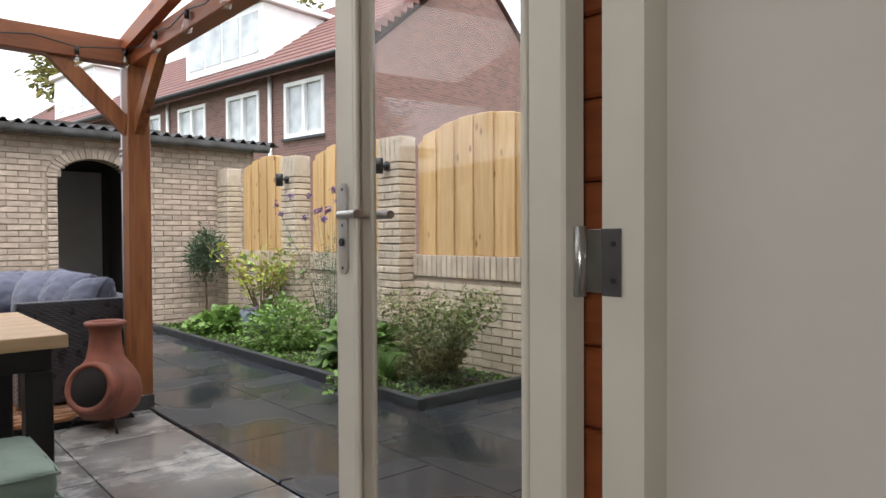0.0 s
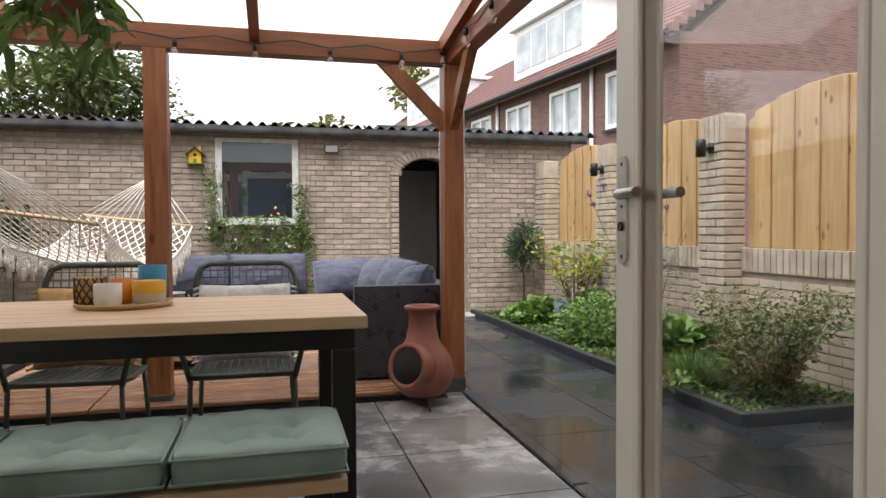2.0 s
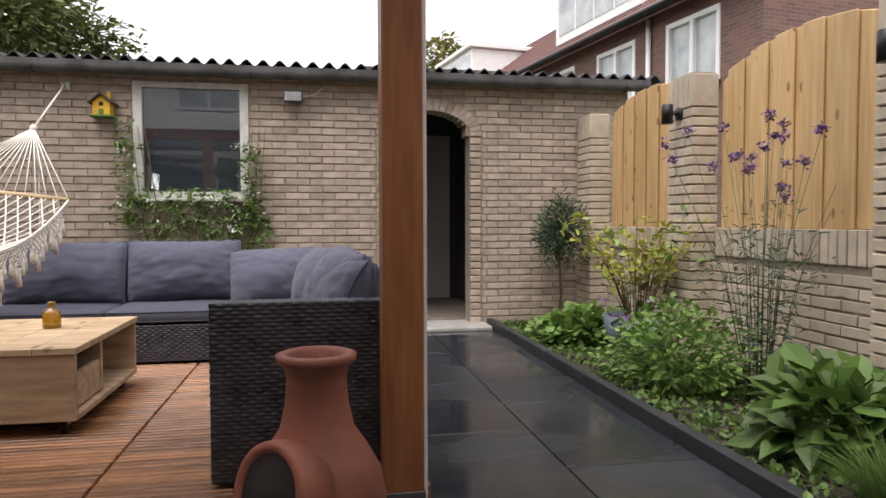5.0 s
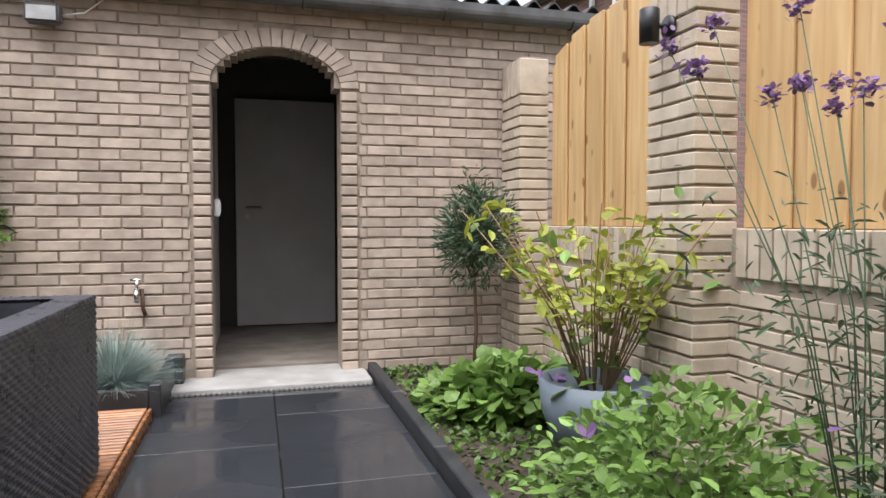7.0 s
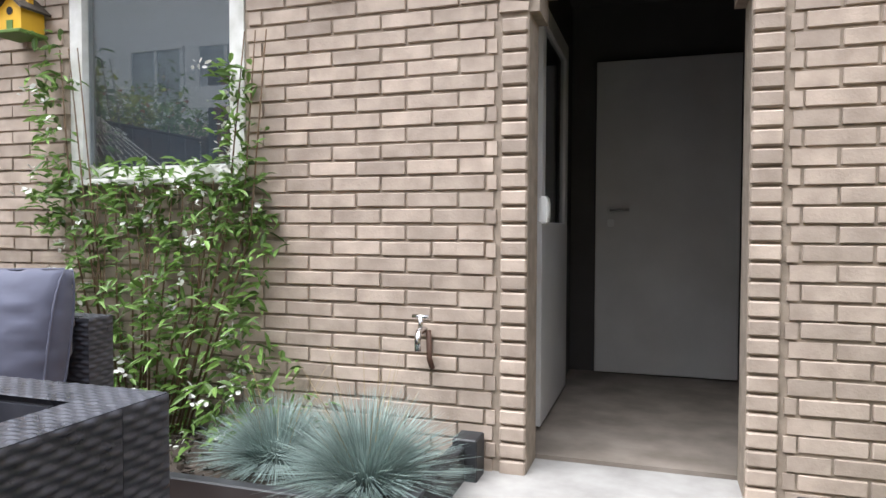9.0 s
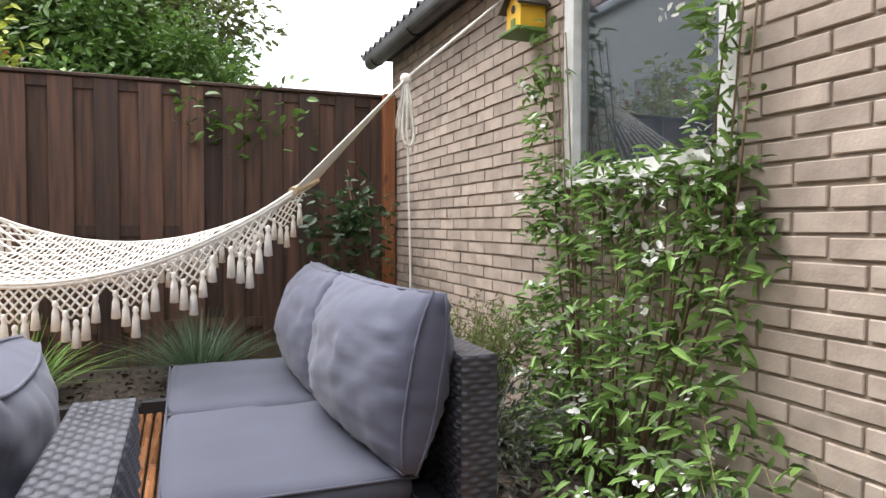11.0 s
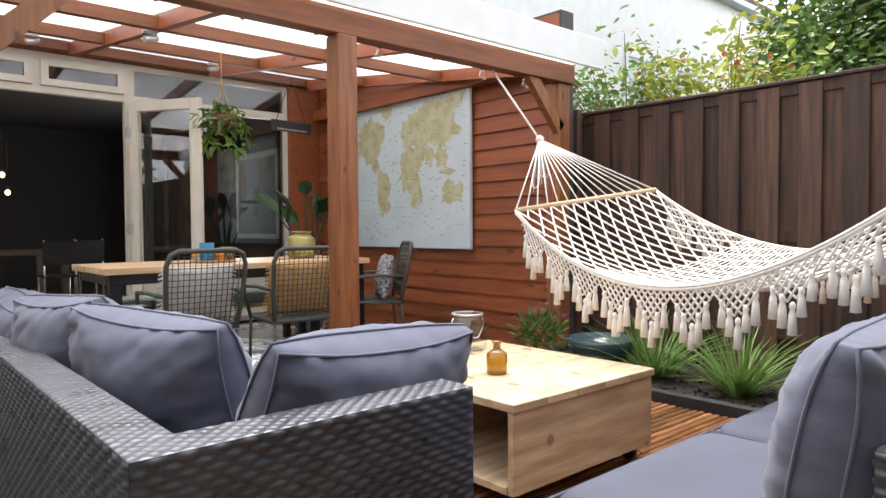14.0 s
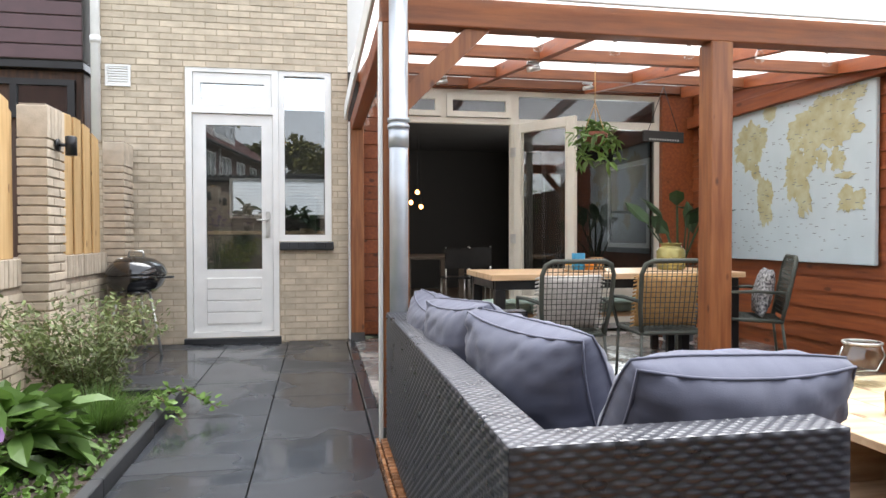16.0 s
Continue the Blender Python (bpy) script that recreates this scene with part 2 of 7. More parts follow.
M_YELC = mat("yellow_ceramic", (0.75, 0.40, 0.02), (0.66, 0.34, 0.02), 0.4)
M_ORAC = mat("orange_candle", (0.75, 0.24, 0.01), None, 0.5)
M_WAXC = mat("white_wax", (0.78, 0.74, 0.66), None, 0.4)
M_CREAMC = mat("beige_ceramic", (0.56, 0.47, 0.33), None, 0.5)
M_LATT = mat("brown_lattice", (0.10, 0.05, 0.03), None, 0.6)
M_MAPSEA = mat("map_sea", (0.55, 0.64, 0.68), (0.50, 0.59, 0.63), 0.6, 3, 0.02)
M_MAPLAND = mat("map_land", (0.50, 0.52, 0.36), (0.40, 0.36, 0.19), 0.6, 8, 0.02, fine=40)
M_MAPTXT = mat("map_print", (0.22, 0.25, 0.26), None, 0.7)
M_PILW = mat("white_knit", (0.66, 0.64, 0.60), (0.5, 0.48, 0.45), 0.95, 30, 0.5, fine=200)
M_PILO = mat("ochre_knit", (0.55, 0.34, 0.14), (0.42, 0.24, 0.09), 0.95, 30, 0.5, fine=200)
M_PILB = mat("black_white_knit", (0.5, 0.5, 0.5), (0.03, 0.03, 0.035), 0.95, 45, 0.3, fine=200, detail=1.0)
M_BIRDY = mat("yellow_birdhouse_paint", (0.72, 0.42, 0.02), (0.6, 0.33, 0.02), 0.6)
M_GREENP = mat("green_paint", (0.10, 0.18, 0.03), None, 0.6)
M_POTBLUE = mat("blue_grey_pot", (0.16, 0.20, 0.235), (0.12, 0.15, 0.18), 0.6, 6, 0.15)
M_BBQ = mat("black_enamel", (0.008, 0.008, 0.009), (0.006, 0.006, 0.007), 0.12, 6, 0.0, coat=0.8, rough_var=0.04)
M_STEM = mat("brown_stem", (0.14, 0.085, 0.045), (0.09, 0.055, 0.03), 0.85, 20, 0.3)
M_BARK = mat("bark", (0.09, 0.07, 0.05), (0.05, 0.04, 0.03), 0.95, 12, 0.8)
M_BLINDS = mat("white_blind", (0.72, 0.73, 0.73), None, 0.7)
M_BASKET = mat("basket_wicker", (0.45, 0.31, 0.16), (0.32, 0.21, 0.1), 0.85, 30, 0.5)
M_SIGN = mat("charred_sign", (0.02, 0.019, 0.018), None, 0.7)
M_CHALK = mat("sign_lettering", (0.35, 0.34, 0.33), None, 0.8)
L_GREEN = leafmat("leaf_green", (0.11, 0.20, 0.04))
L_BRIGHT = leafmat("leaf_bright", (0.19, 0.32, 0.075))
L_YELLOW = leafmat("leaf_yellow_green", (0.36, 0.40, 0.06))
L_OLIVE = leafmat("leaf_olive", (0.095, 0.15, 0.085))
L_DARK = leafmat("leaf_dark", (0.035, 0.075, 0.025))
L_BLUE = leafmat("fescue_blue", (0.30, 0.39, 0.36))
L_TREE = leafmat("tree_leaf", (0.15, 0.18, 0.055))
L_TREE2 = leafmat("tree_leaf_autumn", (0.20, 0.19, 0.05))
L_WHITE = leafmat("white_petal", (0.75, 0.75, 0.70), 0.1)
L_PURPLE = leafmat("purple_petal", (0.23, 0.13, 0.29), 0.3)
L_RED = leafmat("red_berry", (0.42, 0.10, 0.03), 0.3)
L_STRAW = leafmat("straw", (0.42, 0.32, 0.16), 0.2)



def knots(m, sx, sz, dark):
    """Scattered dark knots, drawn out along the grain."""
    n, l = m.node_tree.nodes, m.node_tree.links
    b = n["Principled BSDF"]
    tc, mp, vo, mr, mx, inf, add = n.new("ShaderNodeNewGeometry"), n.new("ShaderNodeMapping"), n.new("ShaderNodeTexVoronoi"), n.new("ShaderNodeMapRange"), n.new("ShaderNodeMix"), n.new("ShaderNodeObjectInfo"), n.new("ShaderNodeVectorMath")
    mp.inputs["Scale"].default_value = sx
    vo.inputs["Scale"].default_value = sz
    add.operation = "ADD"
    l.new(tc.outputs["Position"], mp.inputs[0])
    l.new(mp.outputs[0], add.inputs[0])
    l.new(inf.outputs["Random"], add.inputs[1])
    l.new(add.outputs[0], vo.inputs["Vector"])
    mr.inputs["From Min"].default_value, mr.inputs["From Max"].default_value = 0.10, 0.15
    mr.inputs["To Min"].default_value, mr.inputs["To Max"].default_value = 0.8, 0.0
    l.new(vo.outputs["Distance"], mr.inputs[0])
    mx.data_type = "RGBA"
    l.new(mr.outputs[0], mx.inputs[0])
    l.new(b.inputs["Base Color"].links[0].from_socket, mx.inputs[6])
    mx.inputs[7].default_value = rgb(dark)
    l.new(mx.outputs[2], b.inputs["Base Color"])


knots(M_NEWFENCE, (1.6, 1.6, 0.75), 5.5, (0.20, 0.095, 0.03))
knots(M_POSTWOOD, (1.6, 1.6, 0.75), 5.0, (0.07, 0.022, 0.01))
knots(M_REDWOOD, (1.0, 0.6, 1.6), 4.0, (0.08, 0.02, 0.008))
knots(M_SCAFF, (1.2, 0.7, 1.2), 5.0, (0.18, 0.11, 0.055))

# ---- builders ----


def link(name, bm, material, parent=None, label="", smooth=False):
    me = bpy.data.meshes.new(name)
    if smooth:
        for f in bm.faces:
            f.smooth = True
    bm.to_mesh(me)
    bm.free()
    me.materials.append(material)
    ob = new(name, me)
    if parent:
        ob.parent = parent
    if label:
        ob["label"] = label
    return ob


part = link


def raw(name, verts, faces, material, parent=None, label="", smooth=False):
    me = bpy.data.meshes.new(name)
    me.from_pydata(verts, [], faces)
    if smooth:
        me.shade_smooth()
    me.materials.append(material)
    ob = new(name, me)
    if parent:
        ob.parent = parent
    if label:
        ob["label"] = label
    return ob


def thing(name, label, category, at=(0, 0, 0), group="", turn=0.0):
    e = new(name)
    e.matrix_basis = pose(*at, 0, 0, turn)
    e.empty_display_size = 0.05
    return tagged(e, label, category, group)


def box(bm, x0, x1, y0, y1, z0, z1, bevel=0.0, seg=1):
    r = bmesh.ops.create_cube(bm, size=1, matrix=Matrix.Translation(((x0 + x1) / 2, (y0 + y1) / 2, (z0 + z1) / 2)) @ Matrix.Diagonal((x1 - x0, y1 - y0, z1 - z0, 1)))
    if bevel:
        es = list({e for v in r["verts"] for e in v.link_edges})
        bmesh.ops.bevel(bm, geom=es, offset=bevel, segments=seg, affect="EDGES", clamp_overlap=True)
    return bm


def B(x0, x1, y0, y1, z0, z1, bevel=0.004, seg=1):
    return box(bmesh.new(), x0, x1, y0, y1, z0, z1, bevel, seg)


def tube(bm, pts, r, seg=8, r1=None, cap=True):
    """Round bar along points, tapering from r to r1."""
    pts = [Vector(p) for p in pts]
    rings = []
    for i, p in enumerate(pts):
        d = (pts[min(i + 1, len(pts) - 1)] - pts[max(i - 1, 0)]).normalized()
        a = d.orthogonal().normalized() if i == 0 else (rings_a - d * rings_a.dot(d)).normalized()
        rings_a = a
        b = d.cross(a)
        rr = r if r1 is None else r + (r1 - r) * i / max(len(pts) - 1, 1)
        rings.append([bm.verts.new(p + (a * math.cos(k * 2 * math.pi / seg) + b * math.sin(k * 2 * math.pi / seg)) * rr) for k in range(seg)])
    for s, t in zip(rings, rings[1:]):
        for k in range(seg):
            f = bm.faces.new((s[k], s[(k + 1) % seg], t[(k + 1) % seg], t[k]))
            f.smooth = True
    if cap:
        bm.faces.new(rings[0][::-1])
        bm.faces.new(rings[-1])
    return bm


def T(pts, r, seg=8, r1=None):
    return tube(bmesh.new(), pts, r, seg, r1)


def arc(p, q, sag, n=12):
    """Points from p to q, hanging by sag in the middle."""
    p, q = Vector(p), Vector(q)
    return [p.lerp(q, i / n) - Vector((0, 0, sag * 4 * (i / n) * (1 - i / n))) for i in range(n + 1)]


def lathe(profile, seg=24, bm=None, at=(0, 0, 0)):
    """Turned shape from (radius, z) pairs."""
    bm = bm or bmesh.new()
    rings = [[bm.verts.new((at[0] + r * math.cos(k * 2 * math.pi / seg), at[1] + r * math.sin(k * 2 * math.pi / seg), at[2] + z)) for k in range(seg)] for r, z in profile]
    for s, t in zip(rings, rings[1:]):
        for k in range(seg):
            f = bm.faces.new((s[k], s[(k + 1) % seg], t[(k + 1) % seg], t[k]))
            f.smooth = True
    if profile[0][0] > 0.001:
        bm.faces.new(rings[0][::-1])
    if profile[-1][0] > 0.001:
        bm.faces.new(rings[-1])
    return bm


def pillow(name, w, h, d, material, parent=None, seed=0, n=16, piping=True, puff=0.55):
    """Stuffed cushion in the xz plane, thickness along y, centred at its own origin."""
    bm = bmesh.new()
    bmesh.ops.create_grid(bm, x_segments=n, y_segments=n, size=0.5)
    top = list(bm.verts)
    r = bmesh.ops.duplicate(bm, geom=list(bm.faces) + list(bm.edges) + list(bm.verts))
    low = [v for v in r["geom"] if isinstance(v, bmesh.types.BMVert)]
    for side, vs in ((1, top), (-1, low)):
        for v in vs:
            u, t = v.co.x * 2, v.co.y * 2
            e = max(0.0, math.cos(u * math.pi / 2) * math.cos(t * math.pi / 2)) ** puff
            q = Vector((u * 1.6 + seed * 3.1, t * 1.6, side * 2.0 + seed))
            wr = noise.noise(q * 1.3) * 0.20 + noise.noise(q * 3.1) * 0.11 + noise.noise(Vector((q.x * 5, q.y * 2, q.z))) * 0.10 + noise.noise(Vector((q.x * 2.2 + q.y * 5, q.y * 7 - q.x * 3, q.z))) * 0.07
            crease = 0.02 * noise.noise(Vector((u * 7 + seed, t * 7, side * 3.0 + seed)))
            v.co = Vector((u * w / 2 * (1 - 0.06 * abs(t) ** 5 * (1 - abs(u) ** 6)), side * d / 2 * (e * (1 + wr * 0.6) * 0.74 + 0.26 * (1 - 0.6 * (abs(u) * abs(t)) ** 3)) + side * crease * (1 - e), t * h / 2 * (1 - 0.05 * (1 - abs(u) ** 2) * abs(t))))
    bmesh.ops.reverse_faces(bm, faces=[f for f in bm.faces if all(v in set(low) for v in f.verts)])
    bmesh.ops.bridge_loops(bm, edges=[e for e in bm.edges if e.is_boundary])
    bmesh.ops.recalc_face_normals(bm, faces=bm.faces)
    ob = link(name, bm, material, parent, smooth=True)
    if piping:
        bm = bmesh.new()
        for s in (1, -1):
            loop = []
            k = 10
            for a, b in (((-1, -1), (1, -1)), ((1, -1), (1, 1)), ((1, 1), (-1, 1)), ((-1, 1), (-1, -1))):
                for i in range(k):
                    u, t = a[0] + (b[0] - a[0]) * i / k, a[1] + (b[1] - a[1]) * i / k
                    loop.append((u * w / 2 * (1 - 0.06 * abs(t) ** 5 * (1 - abs(u) ** 6)), s * d * 0.13 * (1 - 0.6 * (abs(u) * abs(t)) ** 3), t * h / 2 * (1 - 0.05 * (1 - abs(u) ** 2) * abs(t))))
            tube(bm, loop + loop[:1], 0.0042, 6)
        link("piping", bm, material, ob)
    return ob


def leaves(points, size, aspect=0.45, up=0.3, droop=0.2, seed=1, out=None, jitter=0.35):
    """Folded leaf blades at the points: vertices and faces. out: outward directions."""
    rng = np.random.default_rng(seed)
    p = np.asarray(points, float)
    n = len(p)
    d = rng.normal(size=(n, 3))
    if out is not None:
        d = d * 0.7 + np.asarray(out) * 1.1
    d[:, 2] = d[:, 2] * 0.6 + up
    d /= np.linalg.norm(d, axis=1)[:, None]
    side = np.cross(d, rng.normal(size=(n, 3)) * 0.5 + np.array([0, 0, 1.0]))
    side /= np.linalg.norm(side, axis=1)[:, None] + 1e-9
    nor = np.cross(side, d)
    s = size * (1 + jitter * (rng.random(n) * 2 - 1))[:, None]
    w = side * s * aspect * 0.5
    drop = np.array([0, 0, 1.0]) * s * droop
    mid = p + d * s * 0.5 - nor * s * 0.03 - drop * 0.25
    lo, hi, tip = p + d * s * 0.28 + nor * s * 0.05 - drop * 0.08, p + d * s * 0.68 + nor * s * 0.05 - drop * 0.46, p + d * s - drop
    v = np.stack([p, lo + w * 0.9, lo - w * 0.9, mid, hi + w * 0.85, hi - w * 0.85, tip], 1).reshape(-1, 3)
    i = np.arange(n)[:, None] * 7
    f = np.concatenate([i + q for q in ([0, 1, 3], [0, 3, 2], [1, 4, 3], [2, 3, 5], [4, 6, 3], [5, 3, 6])])
    return v.tolist(), f.tolist()


def blob(n, c, r, seed=1, shell=0.55, lump=0.35):
    """Points in an uneven round clump, and their outward directions."""
    rng = np.random.default_rng(seed)
    d = rng.normal(size=(n, 3))
    d /= np.linalg.norm(d, axis=1)[:, None]
    k = rng.normal(size=(7, 3))
    k /= np.linalg.norm(k, axis=1)[:, None]
    bump = np.clip((d @ k.T), 0, 1) ** 3
    rad = (1 - lump) + lump * bump.max(1)
    t = (shell + (1 - shell) * rng.random(n)) * rad
    return np.array(c) + d * t[:, None] * np.array(r), d


def blades(n, c, length, width, seed=1, spread=0.5, base=0.04, bend=0.6):
    """Grass blades from a base: three-segment strips."""
    rng = np.random.default_rng(seed)
    v, f = [], []
    for i in range(n):
        a, s = rng.random() * 6.283, rng.random() ** 0.6 * spread
        L = length * (0.65 + 0.35 * rng.random())
        o = np.array([math.cos(a), math.sin(a), 0])
        p0 = np.array(c) + o * base * rng.random()
        w = np.array([-math.sin(a), math.cos(a), 0]) * width / 2
        k = len(v)
        for j in range(4):
            t = j / 3
            p = p0 + o * L * (s * t + bend * s * t * t * 0.5) + np.array([0, 0, L * (t * (1 - 0.35 * s) - bend * s * t * t * 0.45)])
            ww = w * (1 - t * 0.85)
            v += [(p - ww).tolist(), (p + ww).tolist()]
        for j in range(3):
            f.append([k + 2 * j, k + 2 * j + 1, k + 2 * j + 3, k + 2 * j + 2])
    return v, f


def dome_tuft(n, r, width, seed=1, base=0.06):
    """Stiff fine blades bristling evenly out of a base into a dome."""
    rng = np.random.default_rng(seed)
    v, f = [], []
    for i in range(n):
        a, c = rng.random() * 6.283, 0.12 + 0.88 * rng.random()
        h = math.sqrt(1 - c * c)
        d = np.array([math.cos(a) * h, math.sin(a) * h, c])
        L = r * (0.7 + 0.35 * rng.random())
        p0 = np.array([math.cos(a), math.sin(a), 0]) * base * rng.random()
        w = np.array([-math.sin(a), math.cos(a), 0.3 * rng.normal()]) * width / 2
        k = len(v)
        for j in range(3):
            t = j / 2
            p = p0 + d * L * t + np.array([0, 0, L * 0.22 * t * (1 - t) * 2])
            v += [(p - w * (1 - t * 0.85)).tolist(), (p + w * (1 - t * 0.85)).tolist()]
        f += [[k, k + 1, k + 3, k + 2], [k + 2, k + 3, k + 5, k + 4]]
    return v, f


def weave(name, origin, u, v, w, h, parent, pitch=0.05, row=0.0148, amp=0.0055):
    """Woven wicker skin over a flat rectangle, with over and under strands standing proud."""
    nx, ny = max(int(w / pitch), 1) * 6, max(int(h / row), 1) * 4
    origin, u, v = Vector(origin), Vector(u), Vector(v)
    nor = u.cross(v)
    X, Y = np.meshgrid(np.arange(nx + 1), np.arange(ny + 1))
    rowi = np.minimum(Y // 4, ny // 4 - 1)
    ph = np.sin((X / 6 + 0.5 * (rowi % 2)) * 2 * np.pi)
    prof = np.array([0.0, 0.85, 1.0, 0.85])[Y % 4]
    hgt = amp * (0.55 + 0.45 * np.clip(ph * 1.5, -1.0, 1.0)) * prof
    hgt[:, 0] = hgt[:, -1] = 0
    P = np.array(origin)[None, None] + X[..., None] * np.array(u) * w / nx + Y[..., None] * np.array(v) * h / ny + hgt[..., None] * np.array(nor)
    idx = np.arange((nx + 1) * (ny + 1)).reshape(ny + 1, nx + 1)
    F = np.stack([idx[:-1, :-1], idx[:-1, 1:], idx[1:, 1:], idx[1:, :-1]], -1).reshape(-1, 4)
    return raw(name, P.reshape(-1, 3).tolist(), F.tolist(), M_WICKER, parent, smooth=True)


def soft(name, x0, x1, y0, y1, z0, z1, material, parent=None, r=0.03, seed=0, tuft=()):
    """Box cushion with rounded edges, slight sag and seams."""
    bm = bmesh.new()
    n = 26 if tuft else 14
    w, d, h = x1 - x0, y1 - y0, z1 - z0
    bmesh.ops.create_cube(bm, size=1)
    bmesh.ops.subdivide_edges(bm, edges=bm.edges, cuts=n, use_grid_fill=True)
    for v in bm.verts:
        u, t, s = v.co.x * 2, v.co.y * 2, v.co.z * 2
        e = ((1 - abs(u) ** 4) * (1 - abs(t) ** 4)) ** 0.5
        dz = s * h / 2 * (0.72 + 0.28 * e)
        if s > 0.5:
            for a, b in tuft:
                q = ((u - a) * w / 2) ** 2 + ((t - b) * d / 2) ** 2
                dz -= 0.05 * math.exp(-q / 0.0022)
                fold = math.atan2((t - b) * d, (u - a) * w)
                dz -= 0.012 * math.exp(-q / 0.010) * max(0.0, math.cos(fold * 5 + seed * 2.1 + a * 4))
            dz += noise.noise(Vector((u * 2 + seed, t * 2, seed))) * 0.008 + noise.noise(Vector((u * 6 + seed, t * 6, seed))) * 0.004
        k = 1 - 0.025 * s * s
        rr = 1 - 0.05 * (abs(u) ** 6) * (abs(t) ** 6)
        v.co = Vector(((x0 + x1) / 2 + u * w / 2 * k * rr, (y0 + y1) / 2 + t * d / 2 * k * rr, (z0 + z1) / 2 + dz))
    ob = link(name, bm, material, parent, smooth=True)
    bm = bmesh.new()
    for zz in (0.8, -0.8):
        lp = [(-1, -1), (0, -1), (1, -1), (1, 0), (1, 1), (0, 1), (-1, 1), (-1, 0), (-1, -1)]
        tube(bm, [((x0 + x1) / 2 + a * w / 2 * 0.985, (y0 + y1) / 2 + b * d / 2 * 0.985, (z0 + z1) / 2 + zz * h / 2 * 0.76) for a, b in lp], 0.005, 5)
    link("seam", bm, material, ob)
    return ob


def structure(ob, label="", category=""):
    return tagged(ob, label, category, "", "structure")


def settle(e, at):
    """Moves a thing's origin to its base without moving its parts."""
    at = Vector(at)
    for c in e.children:
        c.matrix_parent_inverse = Matrix.Translation(-at)
    e.matrix_basis = Matrix.Translation(at)
    return e


COURSE, BRICK = 0.0677, 0.228
BRICKJOBS = []


def masonry(wall, plane, c, side, u0, u1, z0, z1, skip, near, m_one, m_rest, depth=0.02, shift=0.0):
    """Bricks in running bond on a wall face: those inside near as parts, the rest joined."""
    one = bpy.data.meshes.new("brick")
    hw, hh = (BRICK - 0.011) / 2, (COURSE - 0.012) / 2
    bm = bmesh.new()
    if plane == "y":
        box(bm, -hw, hw, -depth / 2, depth / 2, -hh, hh, 0.003)
    else:
        box(bm, -depth / 2, depth / 2, -hw, hw, -hh, hh, 0.003)
    bm.to_mesh(one)
    bm.free()
    one.materials.append(m_one)
    V, F = [], []
    rng = random.Random(5)
    k = 0
    z = z0
    while z + COURSE <= z1 + 0.01:
        u = u0 - (BRICK / 2 if k % 2 else 0) + shift
        while u < u1:
            a, b = max(u, u0), min(u + BRICK, u1)
            if b - a > 0.05:
                um, zm = (a + b) / 2, z + COURSE / 2
                ok = not skip(a + 0.012, zm) and not skip(b - 0.012, zm)
                if not ok and (not skip(a + 0.012, zm) or not skip(b - 0.012, zm)):
                    for _ in range(9):
                        if skip(a + 0.012, zm):
                            a += (BRICK / 9)
                        elif skip(b - 0.012, zm):
                            b -= (BRICK / 9)
                    um, ok = (a + b) / 2, b - a > 0.04
                if ok:
                    d = side * (0.001 + rng.random() * 0.005)
                    zm += rng.uniform(-0.0022, 0.0022)
                    if near(um, zm) and b - a > BRICK - 0.002:
                        o = new("brick", one)
                        o.location = (um, c + d, zm) if plane == "y" else (c + d, um, zm)
                        o.rotation_euler = (0, rng.uniform(-0.006, 0.006), 0)
                        o.parent = wall
                    else:
                        n = len(V)
                        h1, h2 = a + 0.0055 + rng.uniform(-0.002, 0.003), b - 0.0055 + rng.uniform(-0.003, 0.002)
                        for uu in (h1, h2):
                            for zz in (zm - hh, zm + hh):
                                for dd in (-depth / 2, depth / 2):
                                    V.append((uu, c + d + dd, zz) if plane == "y" else (c + d + dd, uu, zz))
                        F += [[n + i for i in q] for q in ((0, 1, 3, 2), (4, 6, 7, 5), (0, 4, 5, 1), (2, 3, 7, 6), (0, 2, 6, 4), (1, 5, 7, 3))]
            u += BRICK
        z += COURSE
        k += 1
    if V:
        tagged(raw("brickwork", V, F, m_rest, wall), kind="stuff")


def slabwall(u0, u1, z0, z1, holes, plane, c0, c1):
    """Wall mesh from c0 to c1 with rectangular holes (ua, ub, za, zb)."""
    bm = bmesh.new()
    us = sorted({u0, u1, *[h[0] for h in holes], *[h[1] for h in holes]})
    for a, b in zip(us, us[1:]):
        zs = [z0]
        for h in sorted((h for h in holes if h[0] < (a + b) / 2 < h[1]), key=lambda h: h[2]):
            zs += [h[2], h[3]]
        zs.append(z1)
        for za, zb in zip(zs[::2], zs[1::2]):
            if zb - za > 0.001:
                box(bm, a, b, c0, c1, za, zb) if plane == "y" else box(bm, c0, c1, a, b, za, zb)
    return bm


# ---- ground ----
ground = structure(link("ground", B(-400, 400, -400, 400, -0.6, -0.12, 0), M_GROUND), "flat dull green ground beyond the garden", "ground")
bed = structure(link("path_bed", B(-2.6, 4.6, 0.05, 8.3, -0.119, -0.035, 0), M_SOIL), "dark sand bed under the paving", "ground")

path = structure(new("path_paving"), "dark wet concrete slabs of the garden path", "paving")
def slab(parent, x0, x1, y0, y1, z1, m, name="slab", g=0.0035):
    return part(name, B(x0 + g, x1 - g, y0 + g, y1 - g, z1 - 0.04, z1, 0.0012), m, parent)
for col, (xa, xb, off) in enumerate(((2.09, 2.70, 3.89), (2.70, 3.31, 3.36))):
    y = off - 4
    while y < 7.86:
        a, b = max(y, 0.31), min(y + 1.0, 7.86)
        if b - a > 0.05:
            slab(path, xa, xb, a, b, 0.0, M_SLAB)
        y += 1.0
